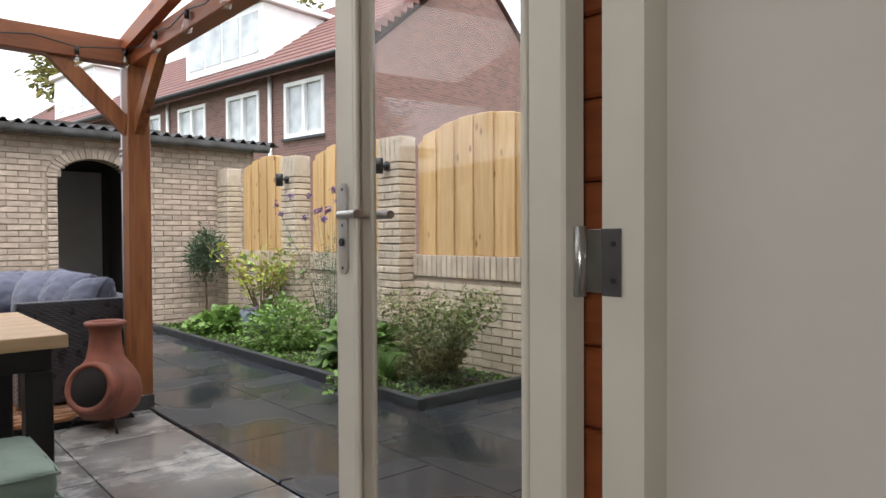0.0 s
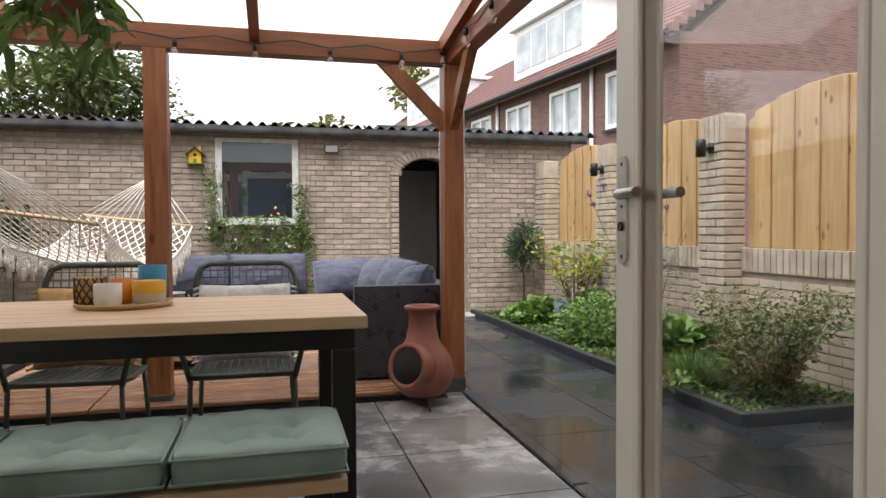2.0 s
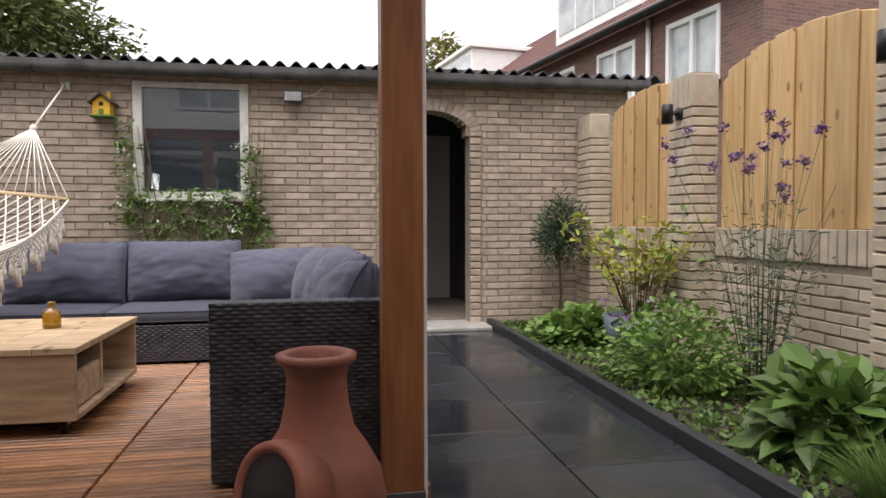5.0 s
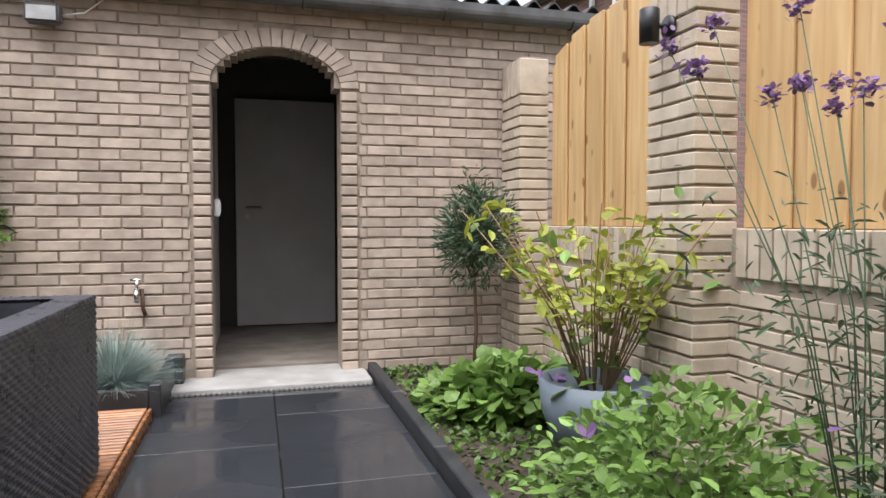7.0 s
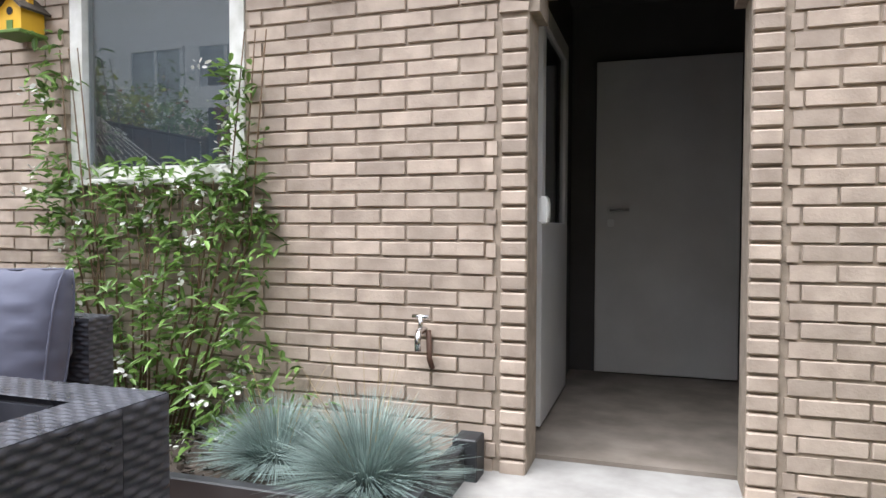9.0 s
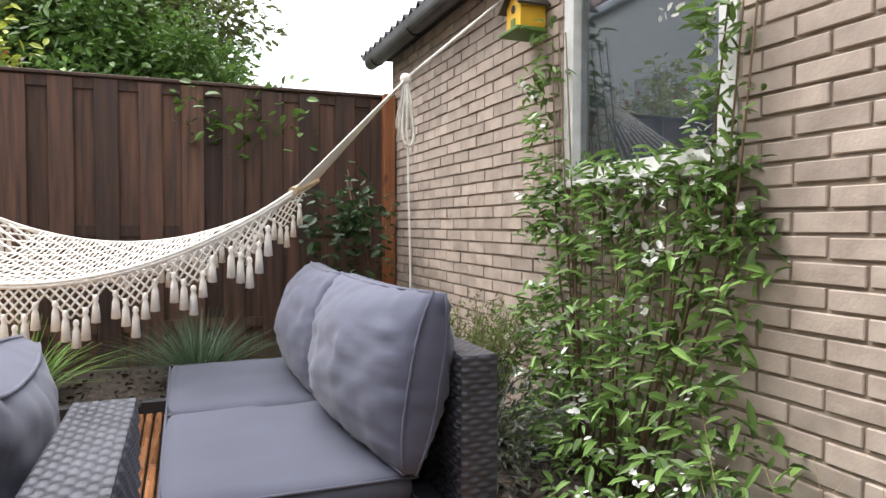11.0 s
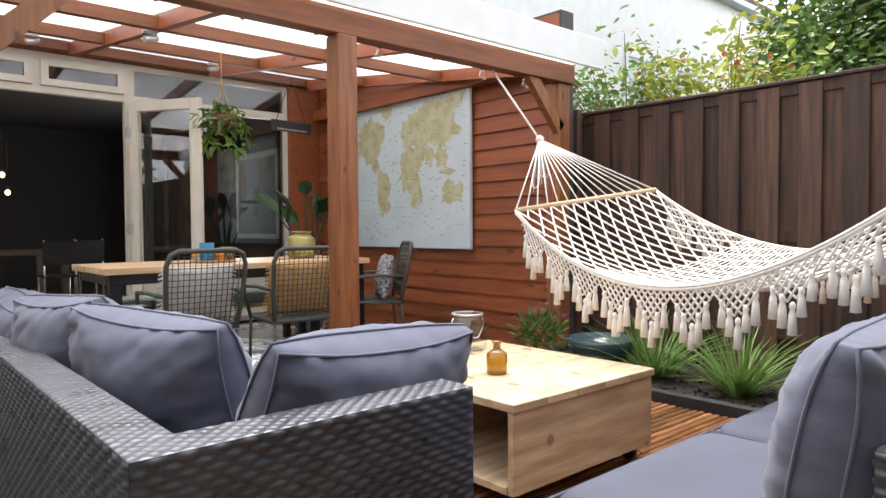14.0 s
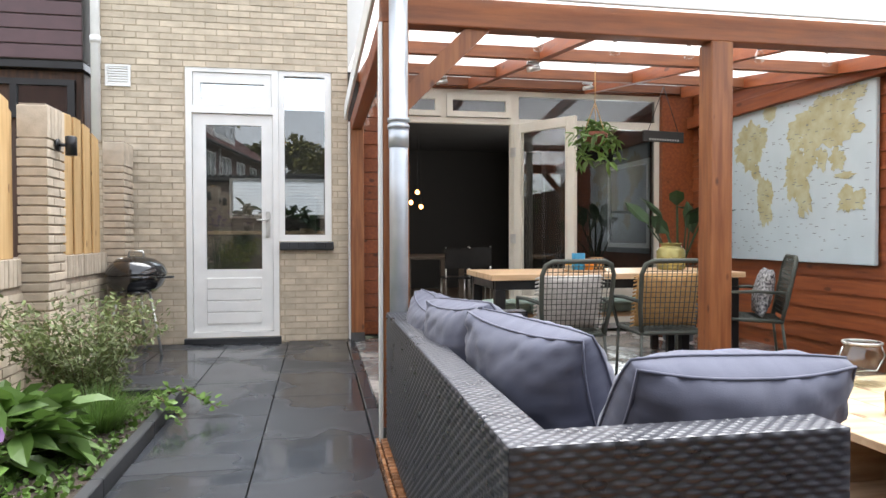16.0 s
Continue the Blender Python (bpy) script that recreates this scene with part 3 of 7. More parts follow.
for xa, xb in ((3.31, 3.92), (3.92, 4.40)):
    for a, b in ((0.31, 1.36), (1.36, 2.36), (2.36, 2.72)):
        slab(path, xa, xb, a, b, 0.0, M_SLAB)
terr = structure(new("terrace_paving"), "wet grey concrete terrace tiles with pale water stains", "paving")
for i in range(7):
    for j in range(6):
        x1, y1 = 2.0 - 0.62 * i, 3.86 - (0.47 if j else 0) - 0.62 * max(j - 1, 0)
        y0 = max(y1 - (0.47 if j == 0 else 0.62), 0.12)
        slab(terr, max(x1 - 0.62, -2.2), x1, y0, y1, 0.0, M_TERRACE, "tile", 0.004)
slab(terr, 1.87, 2.085, 3.862, 4.155, 0.0, M_TERRACE, "tile", 0.004)
edge = structure(new("edging"), "narrow dark concrete edging along the terrace", "edging")
for k in range(4):
    part("edging_stone", B(2.005, 2.085, 0.32 + k * 0.92, 0.32 + (k + 1) * 0.92 - 0.008, -0.05, 0.012, 0.008), M_SLAB, edge)
sill = structure(link("threshold_slab", B(2.12, 3.3, 7.90, 8.42, -0.05, 0.035, 0.01), M_CONCRETE), "pale concrete slab in front of the shed doorway", "slab")
grate = thing("drain_grate", "narrow galvanised slotted drain before the doorway", "drain", (2.7, 7.88, 0))
part("channel", B(-0.58, 0.6, -0.018, 0.018, -0.03, 0.001, 0), M_BLACK, grate)
bm = bmesh.new()
for k in range(40):
    box(bm, -0.58 + k * 0.0295, -0.58 + k * 0.0295 + 0.016, -0.017, 0.017, 0.001, 0.009)
part("bars", bm, M_STEEL, grate)

# deck
deck = structure(new("deck"), "reddish hardwood slatted deck tiles, worn and wet", "deck")
part("joists", B(-2.4, 2.05, 4.17, 7.48, -0.035, 0.012, 0), M_KERB, deck)
part("joists", B(-2.4, 1.86, 3.9, 4.169, -0.035, 0.012, 0), M_KERB, deck)
DECKB = {}
XS = (2.07, 0.86, -0.35, -1.20)
for r in range(82):
    y = 3.885 + r * 0.0438
    for a, b in zip((2.07 if y > 4.15 else 1.865, *XS[1:]), XS[1:]):
        if (a, b) not in DECKB:
            me = bpy.data.meshes.new("deck_slat")
            bm = B(b + 0.004, a - 0.004, 0, 0.0335, 0.03, 0.06, 0.005)
            bm.to_mesh(me)
            bm.free()
            me.materials.append(M_DECK)
            DECKB[(a, b)] = me
        o = new("deck_slat", DECKB[(a, b)])
        o.location = (0, y, random.uniform(-0.001, 0.001))
        o.parent = deck
part("fascia", B(2.071, 2.088, 4.16, 7.47, -0.03, 0.055, 0.003), M_DECK, deck)

# ---- shed ----
AX, AZ, AR, AH = 2.745, 1.87, 0.40, 0.235


def arch_z(u, grow=0.0):
    t = (u - AX) / (AR + grow)
    return AZ + (AH + grow) * math.sqrt(max(0.0, 1 - t * t))


WIN = (0.05, 1.05, 1.25, 2.30)
bm = slabwall(-2.6, 4.8, 0.0, 2.40, [WIN, (AX - AR, AX + AR, 0.0, 2.40)], "y", 8.21, 8.42)
for k in range(20):
    a, b = AX - AR + k * AR / 10, AX - AR + (k + 1) * AR / 10
    box(bm, a, b, 8.21, 8.42, min(arch_z(a), arch_z(b)), 2.40)
shed = structure(link("wall_shed", bm, M_MORTAR), "buff brick shed wall with an arched doorway", "wall")


def in_arch(u, z):
    return (abs(u - AX) < AR + 0.115 and z < AZ) or (abs(u - AX) < AR + 0.125 and z < arch_z(u, 0.125)) or (WIN[0] - 0.01 < u < WIN[1] + 0.01 and WIN[2] - 0.02 < z < WIN[3] + 0.01)


BRICKJOBS.append((shed, "y", 8.2125, -1, -2.5, 4.75, 0.02, 2.38, in_arch, lambda u, z: 1.07 < u < 2.24 or 3.25 < u < 4.3, M_BRICK, M_BRICKI))
for s in (-1, 1):
    z = 0.03
    while z < AZ - 0.05:
        x = AX + s * (AR + 0.055)
        part("jamb_brick", B(x - 0.052, x + 0.052, 8.19, 8.42, z, z + COURSE - 0.011, 0.006), M_BRICK, shed)
        z += COURSE
for k in range(21):
    a = math.pi * (k + 0.5) / 21
    bm = bmesh.new()
    vs = []
    for rr in (0.003, 0.118):
        for da in (-1, 1):
            t = a + da * (math.pi / 21) * 0.44
            vs.append((AX - math.cos(t) * (AR + rr), AZ + math.sin(t) * (AH + rr)))
    lo = [bm.verts.new((x, 8.192, z)) for x, z in (vs[0], vs[1], vs[3], vs[2])]
    hi = [bm.verts.new((x, 8.41, z)) for x, z in (vs[0], vs[1], vs[3], vs[2])]
    bm.faces.new(lo)
    bm.faces.new(hi[::-1])
    for i in range(4):
        bm.faces.new((lo[i], hi[i], hi[(i + 1) % 4], lo[(i + 1) % 4]))
    bmesh.ops.recalc_face_normals(bm, faces=bm.faces)
    part("arch_brick", bm, M_BRICK, shed)
# recess behind the arch; its shade is put into the walls' dark colour
rec = structure(link("recess_floor", B(2.1, 3.6, 8.421, 10.3, -0.05, 0.05, 0), mat("dusty_floor", (0.26, 0.225, 0.19), (0.15, 0.125, 0.10), 0.85, 5, 0.4)), "dusty concrete floor of the shed porch", "floor")
structure(link("wall_recess_left", B(2.15, 2.26, 8.421, 10.3, 0.05, 2.5, 0), M_DARKROOM), "porch side wall coloured dark for shade", "wall")
structure(link("wall_recess_right", B(3.42, 3.5, 8.421, 10.3, 0.05, 2.5, 0), M_DARKROOM), "porch side wall coloured dark for shade", "wall")
structure(link("wall_recess_back", B(2.26, 3.42, 10.22, 10.3, 0.05, 2.5, 0), M_DARKROOM), "porch back wall coloured dark for shade", "wall")
structure(link("ceiling_recess", B(2.1, 3.6, 8.421, 10.3, 2.5, 2.56, 0), M_DARKROOM), "porch ceiling coloured dark for shade", "ceiling")
d1 = structure(new("door_1"), "closed pale grey flush door with a lever handle", "door")
part("leaf", B(2.43, 3.32, 10.16, 10.21, 0.06, 2.12, 0.004), M_GREYDOOR, d1)
h = part("door_handle", T([(2.53, 10.16, 1.14), (2.53, 10.11, 1.14), (2.65, 10.10, 1.14)], 0.010), M_STEEL, d1, "steel lever handle")
part("rose", B(2.505, 2.555, 10.15, 10.162, 1.115, 1.165, 0.01, 2), M_STEEL, h)
part("lock_plate", B(2.508, 2.552, 10.15, 10.162, 1.03, 1.08, 0.01, 2), M_WHITE, d1)
d2 = structure(new("door_2"), "white glazed side door standing in the porch", "door")
part("leaf", B(2.27, 2.31, 8.75, 9.65, 0.07, 1.05, 0.004), M_GREYDOOR, d2)
part("stile", B(2.27, 2.31, 8.75, 8.84, 1.05, 2.1, 0.004), M_GREYDOOR, d2)
part("stile", B(2.27, 2.31, 9.56, 9.65, 1.05, 2.1, 0.004), M_GREYDOOR, d2)
part("rail", B(2.27, 2.31, 8.84, 9.56, 2.0, 2.1, 0.004), M_GREYDOOR, d2)
part("pane", B(2.285, 2.293, 8.84, 9.56, 1.05, 2.0, 0), M_GLASSDARK, d2)
sw = thing("light_switch", "white surface-mounted outdoor light switch", "switch", (2.345, 8.5, 1.1))
part("housing", B(0.0, 0.035, -0.04, 0.04, -0.06, 0.06, 0.008, 2), M_WHITE, sw)
part("rocker", B(0.035, 0.04, -0.025, 0.025, -0.035, 0.035, 0.003), M_WHITE, sw)
# window of the shed
w1 = structure(new("window_1"), "white-framed shed window with dark glass", "window")
fr = part("window_frame", slabwall(WIN[0], WIN[1], WIN[2], WIN[3], [(WIN[0] + 0.075, WIN[1] - 0.075, WIN[2] + 0.06, WIN[3] - 0.05)], "y", 8.20, 8.27), M_WHITEOLD, w1)
part("window_sill", B(WIN[0] - 0.02, WIN[1] + 0.02, 8.15, 8.27, WIN[2] - 0.03, WIN[2] - 0.001, 0.004), M_WHITEOLD, w1)
part("pane", B(WIN[0] + 0.075, WIN[1] - 0.075, 8.24, 8.246, WIN[2] + 0.06, WIN[3] - 0.05, 0), glass("shed_glass", (0.75, 0.78, 0.8), 0.16), w1)
# Added panel that gives the glass its even grey-blue tone
part("blind", B(WIN[0] + 0.02, WIN[1] - 0.02, 8.30, 8.31, WIN[2] + 0.02, WIN[3] - 0.02, 0), mat("glass_tone_grey", (0.17, 0.185, 0.21), (0.14, 0.155, 0.175), 0.8, 3, 0.1), w1)
structure(link("wall_shed_inside", B(-2.5, 2.14, 9.8, 9.9, 0, 2.4, 0), M_DARKROOM), "shed interior wall coloured dark for shade", "wall")
# roof
n = 150
V, F = [], []
for j, (yy, zz) in enumerate(((8.02, 2.46), (10.6, 2.62))):
    for k in range(n * 4 + 1):
        x = -2.9 + k * 8.0 / (n * 4)
        V.append((x, yy, zz + 0.028 * math.sin(x * 2 * math.pi / 0.146)))
m_ = n * 4 + 1
V += [(x, y, z - 0.012) for x, y, z in V]
F = [[k, k + 1, m_ + k + 1, m_ + k] for k in range(m_ - 1)] + [[2 * m_ + k, 3 * m_ + k, 3 * m_ + k + 1, 2 * m_ + k + 1] for k in range(m_ - 1)] + [[k, 2 * m_ + k, 2 * m_ + k + 1, k + 1] for k in range(m_ - 1)]
structure(raw("roof_shed", V, F, M_CORR, smooth=False), "dark corrugated cement shed roof", "roof")
structure(link("trim_eaves", B(-2.6, 4.8, 8.12, 8.4, 2.401, 2.43, 0), M_CORR), "dark eaves board under the shed roof", "trim")
gut = thing("gutter", "weathered dark zinc gutter along the shed eaves", "gutter", (1.0, 8.06, 2.33))
bm = bmesh.new()
prof = [(-0.055 + 0.0, 0.05)] + [(-0.055 * math.cos(a), -0.055 * math.sin(a)) for a in np.linspace(0, math.pi, 9)] + [(0.055, 0.02)]
pr2 = [(y * 0.9, z * 0.9 + 0.004) for y, z in prof]
ring = prof + pr2[::-1]
A_ = [bm.verts.new((-3.7, y, z + 0.05)) for y, z in ring]
B_ = [bm.verts.new((3.95, y, z + 0.05)) for y, z in ring]
for i in range(len(ring)):
    j = (i + 1) % len(ring)
    bm.faces.new((A_[i], B_[i], B_[j], A_[j]))
part("trough", bm, M_GUTTER, gut, smooth=False)
for k in range(9):
    part("bracket", T([(-3.5 + k * 0.9, 0.05 * -math.cos(a) * 1.15, 0.05 - 0.05 * math.sin(a) * 1.2) for a in np.linspace(0, math.pi, 8)], 0.006, 5), M_BLACK, gut)

# ---- boundary wall with pine fence ----
low = structure(link("wall_boundary", B(4.43, 4.63, 0.3, 8.2, -0.1, 0.98, 0), M_MORTAR), "low pale brick boundary wall with a soldier course", "wall")
BRICKJOBS.append((low, "x", 4.4325, -1, 0.3, 8.2, 0.0, 0.78, lambda u, z: False, lambda u, z: 4.0 < u < 8.1, M_BRICKL, M_BRICKLI))
SOLD = bpy.data.meshes.new("soldier_brick")
bm = B(-0.012, 0.012, -0.028, 0.028, -0.095, 0.095, 0.004)
bm.to_mesh(SOLD)
bm.free()
SOLD.materials.append(M_BRICKL)
PIL = (8.02, 6.22, 4.32, 2.42, 0.52)
for k in range(int(7.9 / 0.0665)):
    y = 0.33 + k * 0.0665
    if all(abs(y - p) > 0.19 for p in PIL):
        o = new("soldier_brick", SOLD)
        o.location, o.parent = (4.421 + random.uniform(-0.003, 0.003), y, 0.885), low
pil = structure(new("pillar"), "square pale brick pillar with a soldier cap", "pillar")
part("core", B(-0.085, 0.085, -0.155, 0.155, 0.0, 2.07, 0), M_MORTAR, pil)
pb = {}
for key, (a, b) in {"l": (-0.165, 0.055), "s": (0.064, 0.165), "s2": (-0.165, -0.064), "l2": (-0.055, 0.165)}.items():
    me = bpy.data.meshes.new("brick")
    bm = B(-0.1, 0.1, a, b, 0, COURSE - 0.012, 0.004)
    bm.to_mesh(me)
    bm.free()
    me.materials.append(M_BRICKL)
    pb[key] = me
for k in range(27):
    for key in (("l", "s"), ("s2", "l2"))[k % 2]:
        o = new("brick", pb[key])
        o.location, o.parent = (random.uniform(-0.003, 0.003), 0, 0.004 + k * COURSE), pil
for k in range(5):
    part("cap_brick", B(-0.1, 0.1, -0.165 + k * 0.0665, -0.165 + k * 0.0665 + 0.058, 27 * COURSE + 0.004, 27 * COURSE + 0.23, 0.004), M_BRICKL, pil)
tagged(pil, group="brick pillars of the boundary wall")
pil.matrix_basis = pose(4.35, PIL[0], 0)
for y in PIL[1:]:
    copy_thing(pil, pose(4.35, y, 0))


def panel(y0, y1):
    f = thing("pine_fence", "new yellow pine board fence panel with an arched top", "fence", (4.47, (y0 + y1) / 2, 0.98), "pine fence panels")
    half = (y1 - y0) / 2
    w = 2 * half / 13
    def top(y):
        return 1.02 + 0.17 * (1 - (y / half) ** 2) ** 0.8
    for k in range(13):
        a = -half + k * w
        x = -0.008 if k % 2 else 0.014
        bm = bmesh.new()
        t0, t1 = top(max(-half + 0.001, a)), top(min(half - 0.001, a + w))
        y_a, y_b = a - (0.024 if k % 2 else 0), a + w + (0.024 if k % 2 else 0)
        vs = [bm.verts.new((xx, yy, zz)) for xx in (x - 0.009, x + 0.009) for yy, zz in ((y_a, 0.0), (y_b, 0.0), (y_b, t1), (y_a, t0))]
        for q in ((0, 3, 2, 1), (4, 5, 6, 7), (0, 1, 5, 4), (1, 2, 6, 5), (2, 3, 7, 6), (3, 0, 4, 7)):
            bm.faces.new([vs[i] for i in q])
        bmesh.ops.bevel(bm, geom=list(bm.edges), offset=0.005, segments=1, affect="EDGES")
        part("board", bm, M_NEWFENCE, f)
    part("rail", B(0.0235, 0.055, -half, half, 0.15, 0.22, 0.003), M_NEWFENCE, f)
    part("rail", B(0.0235, 0.055, -half, half, 0.75, 0.82, 0.003), M_NEWFENCE, f)


for a, b in zip(PIL[1:], PIL):
    panel(a + 0.17, b - 0.17)


def wall_lamp(at, turn):
    e = thing("wall_lamp", "small black cylindrical outdoor wall spot", "lamp", at, "wall spots on the pillars", turn)
    part("plate", lathe([(0.0, 0), (0.045, 0), (0.045, 0.014), (0.0, 0.014)], 18), M_BLACK, e).matrix_basis = pose(0, 0, 0, 90, 0, 0)
    part("arm", T([(0, -0.01, 0), (0, -0.06, 0)], 0.012), M_BLACK, e)
    part("shade", lathe([(0.034, -0.075), (0.04, -0.075), (0.04, 0.06), (0.034, 0.065), (0.0, 0.065)], 18, at=(0, -0.095, 0)), M_BLACK, e)


for y in PIL[1:4]:
    wall_lamp((4.246, y, 1.80), -90)
kerb = structure(new("border_kerb"), "black kerb edging round the flower border", "kerb")
for k in range(6):
    part("kerb_stone", B(3.315, 3.375, 2.74 + k * 0.93, 2.74 + (k + 1) * 0.93 - 0.006, -0.05, 0.075, 0.006), M_KERB, kerb)
part("kerb_stone", B(3.381, 4.42, 2.74, 2.80, -0.05, 0.075, 0.006), M_KERB, kerb)
structure(link("border_soil", B(3.376, 4.42, 2.801, 8.2, -0.034, 0.03, 0), M_SOIL), "dark planted border soil", "soil")

# ---- dark fence and its border ----
fence = thing("fence", "tall dark brown double-board garden fence", "fence", (-2.5, 6.1, 0))
for k in range(31):
    y = -2.12 + k * 0.139
    front = k % 2
    part("board", B(-0.02 if front else -0.062, 0.0 if front else -0.042, y - 0.008 if front else y - 0.04, y + 0.142 if front else y + 0.175, 0.0, 2.06 - 0.004 * (k % 3), 0.003), M_DARKFENCE, fence)
for z in (0.3, 0.98, 1.99):
    part("rail", B(-0.0415, -0.0205, -2.12, 2.09, z, z + 0.075, 0.0), M_DARKFENCE, fence)
part("cap", B(-0.05, 0.012, -2.13, 2.09, 2.066, 2.09, 0.004), M_DARKFENCE, fence)
part("fence_post", B(0.0, 0.07, 1.99, 2.085, 0.0, 2.09, 0.006), M_POSTWOOD, fence, "lighter brown fence post at the shed")
part("fence_post", B(0.0, 0.07, -2.2, -2.11, 0.0, 2.12, 0.006), M_DARKFENCE, fence)
lk = structure(new("planter_kerb"), "black kerb edging round the planted strip", "kerb")
for a, b in ((4.0, 5.2), (5.2, 6.4), (6.4, 7.40)):
    part("kerb_board", B(-1.27, -1.21, a, b - 0.006, -0.05, 0.12, 0.005), M_KERB, lk)
structure(link("strip_soil", B(-2.5, -1.275, 3.95, 8.2, -0.034, 0.06, 0), M_SOIL), "dark planted strip soil", "soil")
sk = structure(new("shed_planter_kerb"), "black kerb boards of the planter under the shed wall", "kerb")
part("kerb_board", B(-1.21, 2.07, 7.485, 7.535, -0.05, 0.15, 0.005), M_KERB, sk)
part("kerb_board", B(2.071, 2.13, 7.485, 8.1, -0.05, 0.17, 0.005), M_KERB, sk)
part("kerb_post", B(2.08, 2.18, 8.06, 8.18, -0.05, 0.2, 0.006), M_KERB, sk)
structure(link("planter_soil", B(-1.27, 2.07, 7.536, 8.2, -0.034, 0.08, 0), M_SOIL), "dark soil of the shed planter", "soil")

# ---- weatherboarded side wall ----
side = structure(link("wall_side", B(-2.42, -2.25, 0.05, 3.95, 0, 2.95, 0), M_DARKROOM), "red-brown weatherboarded side wall of the veranda", "wall")
for k in range(19):
    bm = bmesh.new()
    z = k * 0.153
    vs = [bm.verts.new(p) for p in ((-2.248, 0.06, z), (-2.20, 0.06, z), (-2.225, 0.06, z + 0.165), (-2.248, 0.06, z + 0.165), (-2.248, 3.94, z), (-2.20, 3.94, z), (-2.225, 3.94, z + 0.165), (-2.248, 3.94, z + 0.165))]
    for q in ((0, 1, 2, 3), (4, 7, 6, 5), (0, 4, 5, 1), (1, 5, 6, 2), (2, 6, 7, 3), (3, 7, 4, 0)):
        bm.faces.new([vs[i] for i in q])
    part("weatherboard", bm, M_REDWOOD, side)

# ---- house facade ----
FY = 0.30
DOORH = (2.80, 3.75, 0.06, 2.92)
WINH = (2.24, 2.80, 1.08, 2.92)
bm = slabwall(2.06, 4.66, -0.1, 6.0, [DOORH, WINH], "y", 0.0, FY - 0.008)
house = structure(link("wall_house", bm, M_MORTARL), "pale buff brick rear house wall", "wall")
def in_house(u, z):
    return any(h[0] - 0.01 < u < h[1] + 0.01 and h[2] - 0.02 < z < h[3] + 0.01 for h in (DOORH, WINH))
BRICKJOBS.append((house, "y", FY - 0.0155, 1, 2.06, 4.62, 0.0, 4.2, in_house, lambda u, z: False, M_BRICKL, M_BRICKLI))
structure(link("wall_house_upper", B(-30.0, 2.05, -0.3, 0.05, 2.99, 6.3, 0), M_WHITE), "white clad upper storey of the house row", "wall")
structure(link("wall_house_lower", B(-30.0, -2.46, -0.3, 0.05, -0.1, 2.985, 0), M_BRICKLI), "pale brick lower storey of the neighbouring houses", "wall")
structure(link("trim_gutter", B(-30.0, 2.05, 0.0, 0.28, 6.301, 6.45, 0.01), M_ZINC), "pale gutter board along the house row", "trim")
structure(raw("roof_house_row", [(-30, 0.30, 6.46), (2.05, 0.30, 6.46), (2.05, -4.5, 9.6), (-30, -4.5, 9.6), (-30, 0.30, 6.54), (2.05, 0.30, 6.54), (2.05, -4.5, 9.7), (-30, -4.5, 9.7)], [[0, 3, 2, 1], [4, 5, 6, 7], [0, 1, 5, 4], [1, 2, 6, 5], [2, 3, 7, 6], [3, 0, 4, 7]], M_TILE), "red-brown tiled roof of the house row", "roof")
door3 = structure(new("door_3"), "white panelled garden door with glass and transom", "door")
part("door_frame", slabwall(DOORH[0], DOORH[1], 0.06, 2.92, [(2.86, 3.69, 0.11, 2.44), (2.87, 3.68, 2.52, 2.87)], "y", 0.18, 0.29), M_WHITE, door3)
leaf = part("leaf", slabwall(2.865, 3.685, 0.115, 2.435, [(2.98, 3.555, 0.78, 2.32)], "y", 0.205, 0.255), M_WHITE, door3)
for k in range(4):
    part("panel_board", B(2.985, 3.55, 0.256, 0.266, 0.20 + k * 0.125, 0.20 + k * 0.125 + 0.115, 0.004), M_WHITE, leaf)
part("pane", B(2.98, 3.555, 0.228, 0.234, 0.78, 2.32, 0), M_GLASSDARK, door3)
fl = part("transom", slabwall(2.875, 3.675, 2.525, 2.865, [(2.95, 3.6, 2.60, 2.76)], "y", 0.2, 0.27), M_WHITE, door3)
part("pane", B(2.95, 3.6, 0.23, 0.236, 2.60, 2.76, 0), M_GLASSDARK, door3)
hp = part("handle_plate", B(2.895, 2.94, 0.257, 0.267, 1.12, 1.40, 0.008, 2), M_STEEL, door3)
part("lever", T([(2.918, 0.267, 1.31), (2.918, 0.31, 1.31), (3.03, 0.315, 1.31)], 0.011), M_STEEL, hp)
for z in (0.5, 1.3, 2.2):
    part("hinge", B(3.686, 3.70, 0.256, 0.275, z, z + 0.1, 0.003), M_WHITE, door3)
part("threshold", B(2.78, 3.77, 0.18, 0.36, -0.02, 0.058, 0.005), M_KERB, door3)
win2 = structure(new("window_2"), "tall narrow white-framed kitchen window with dark glass", "window")
part("window_frame", slabwall(WINH[0], WINH[1] - 0.002, 1.08, 2.92, [(2.31, 2.74, 1.15, 2.86)], "y", 0.18, 0.28), M_WHITE, win2)
part("pane", B(2.31, 2.74, 0.225, 0.231, 1.15, 2.86, 0), M_GLASSDARK, win2)
sl = part("window_sill", B(2.22, 2.79, 0.20, 0.37, 0.985, 1.075, 0.008), M_KERB, win2, "glazed black sill tiles")
for k in range(6):
    part("sill_tile", B(2.225 + k * 0.094, 2.225 + k * 0.094 + 0.089, 0.372, 0.384, 0.99, 1.07, 0.004), M_SLAB, sl)
# Kitchen dimness is painted into the dark wall colour
kit = structure(link("wall_kitchen_inside", B(2.06, 4.6, -2.6, -2.5, 0, 3, 0), M_DARKROOM), "kitchen back wall coloured dark for dimness", "wall")
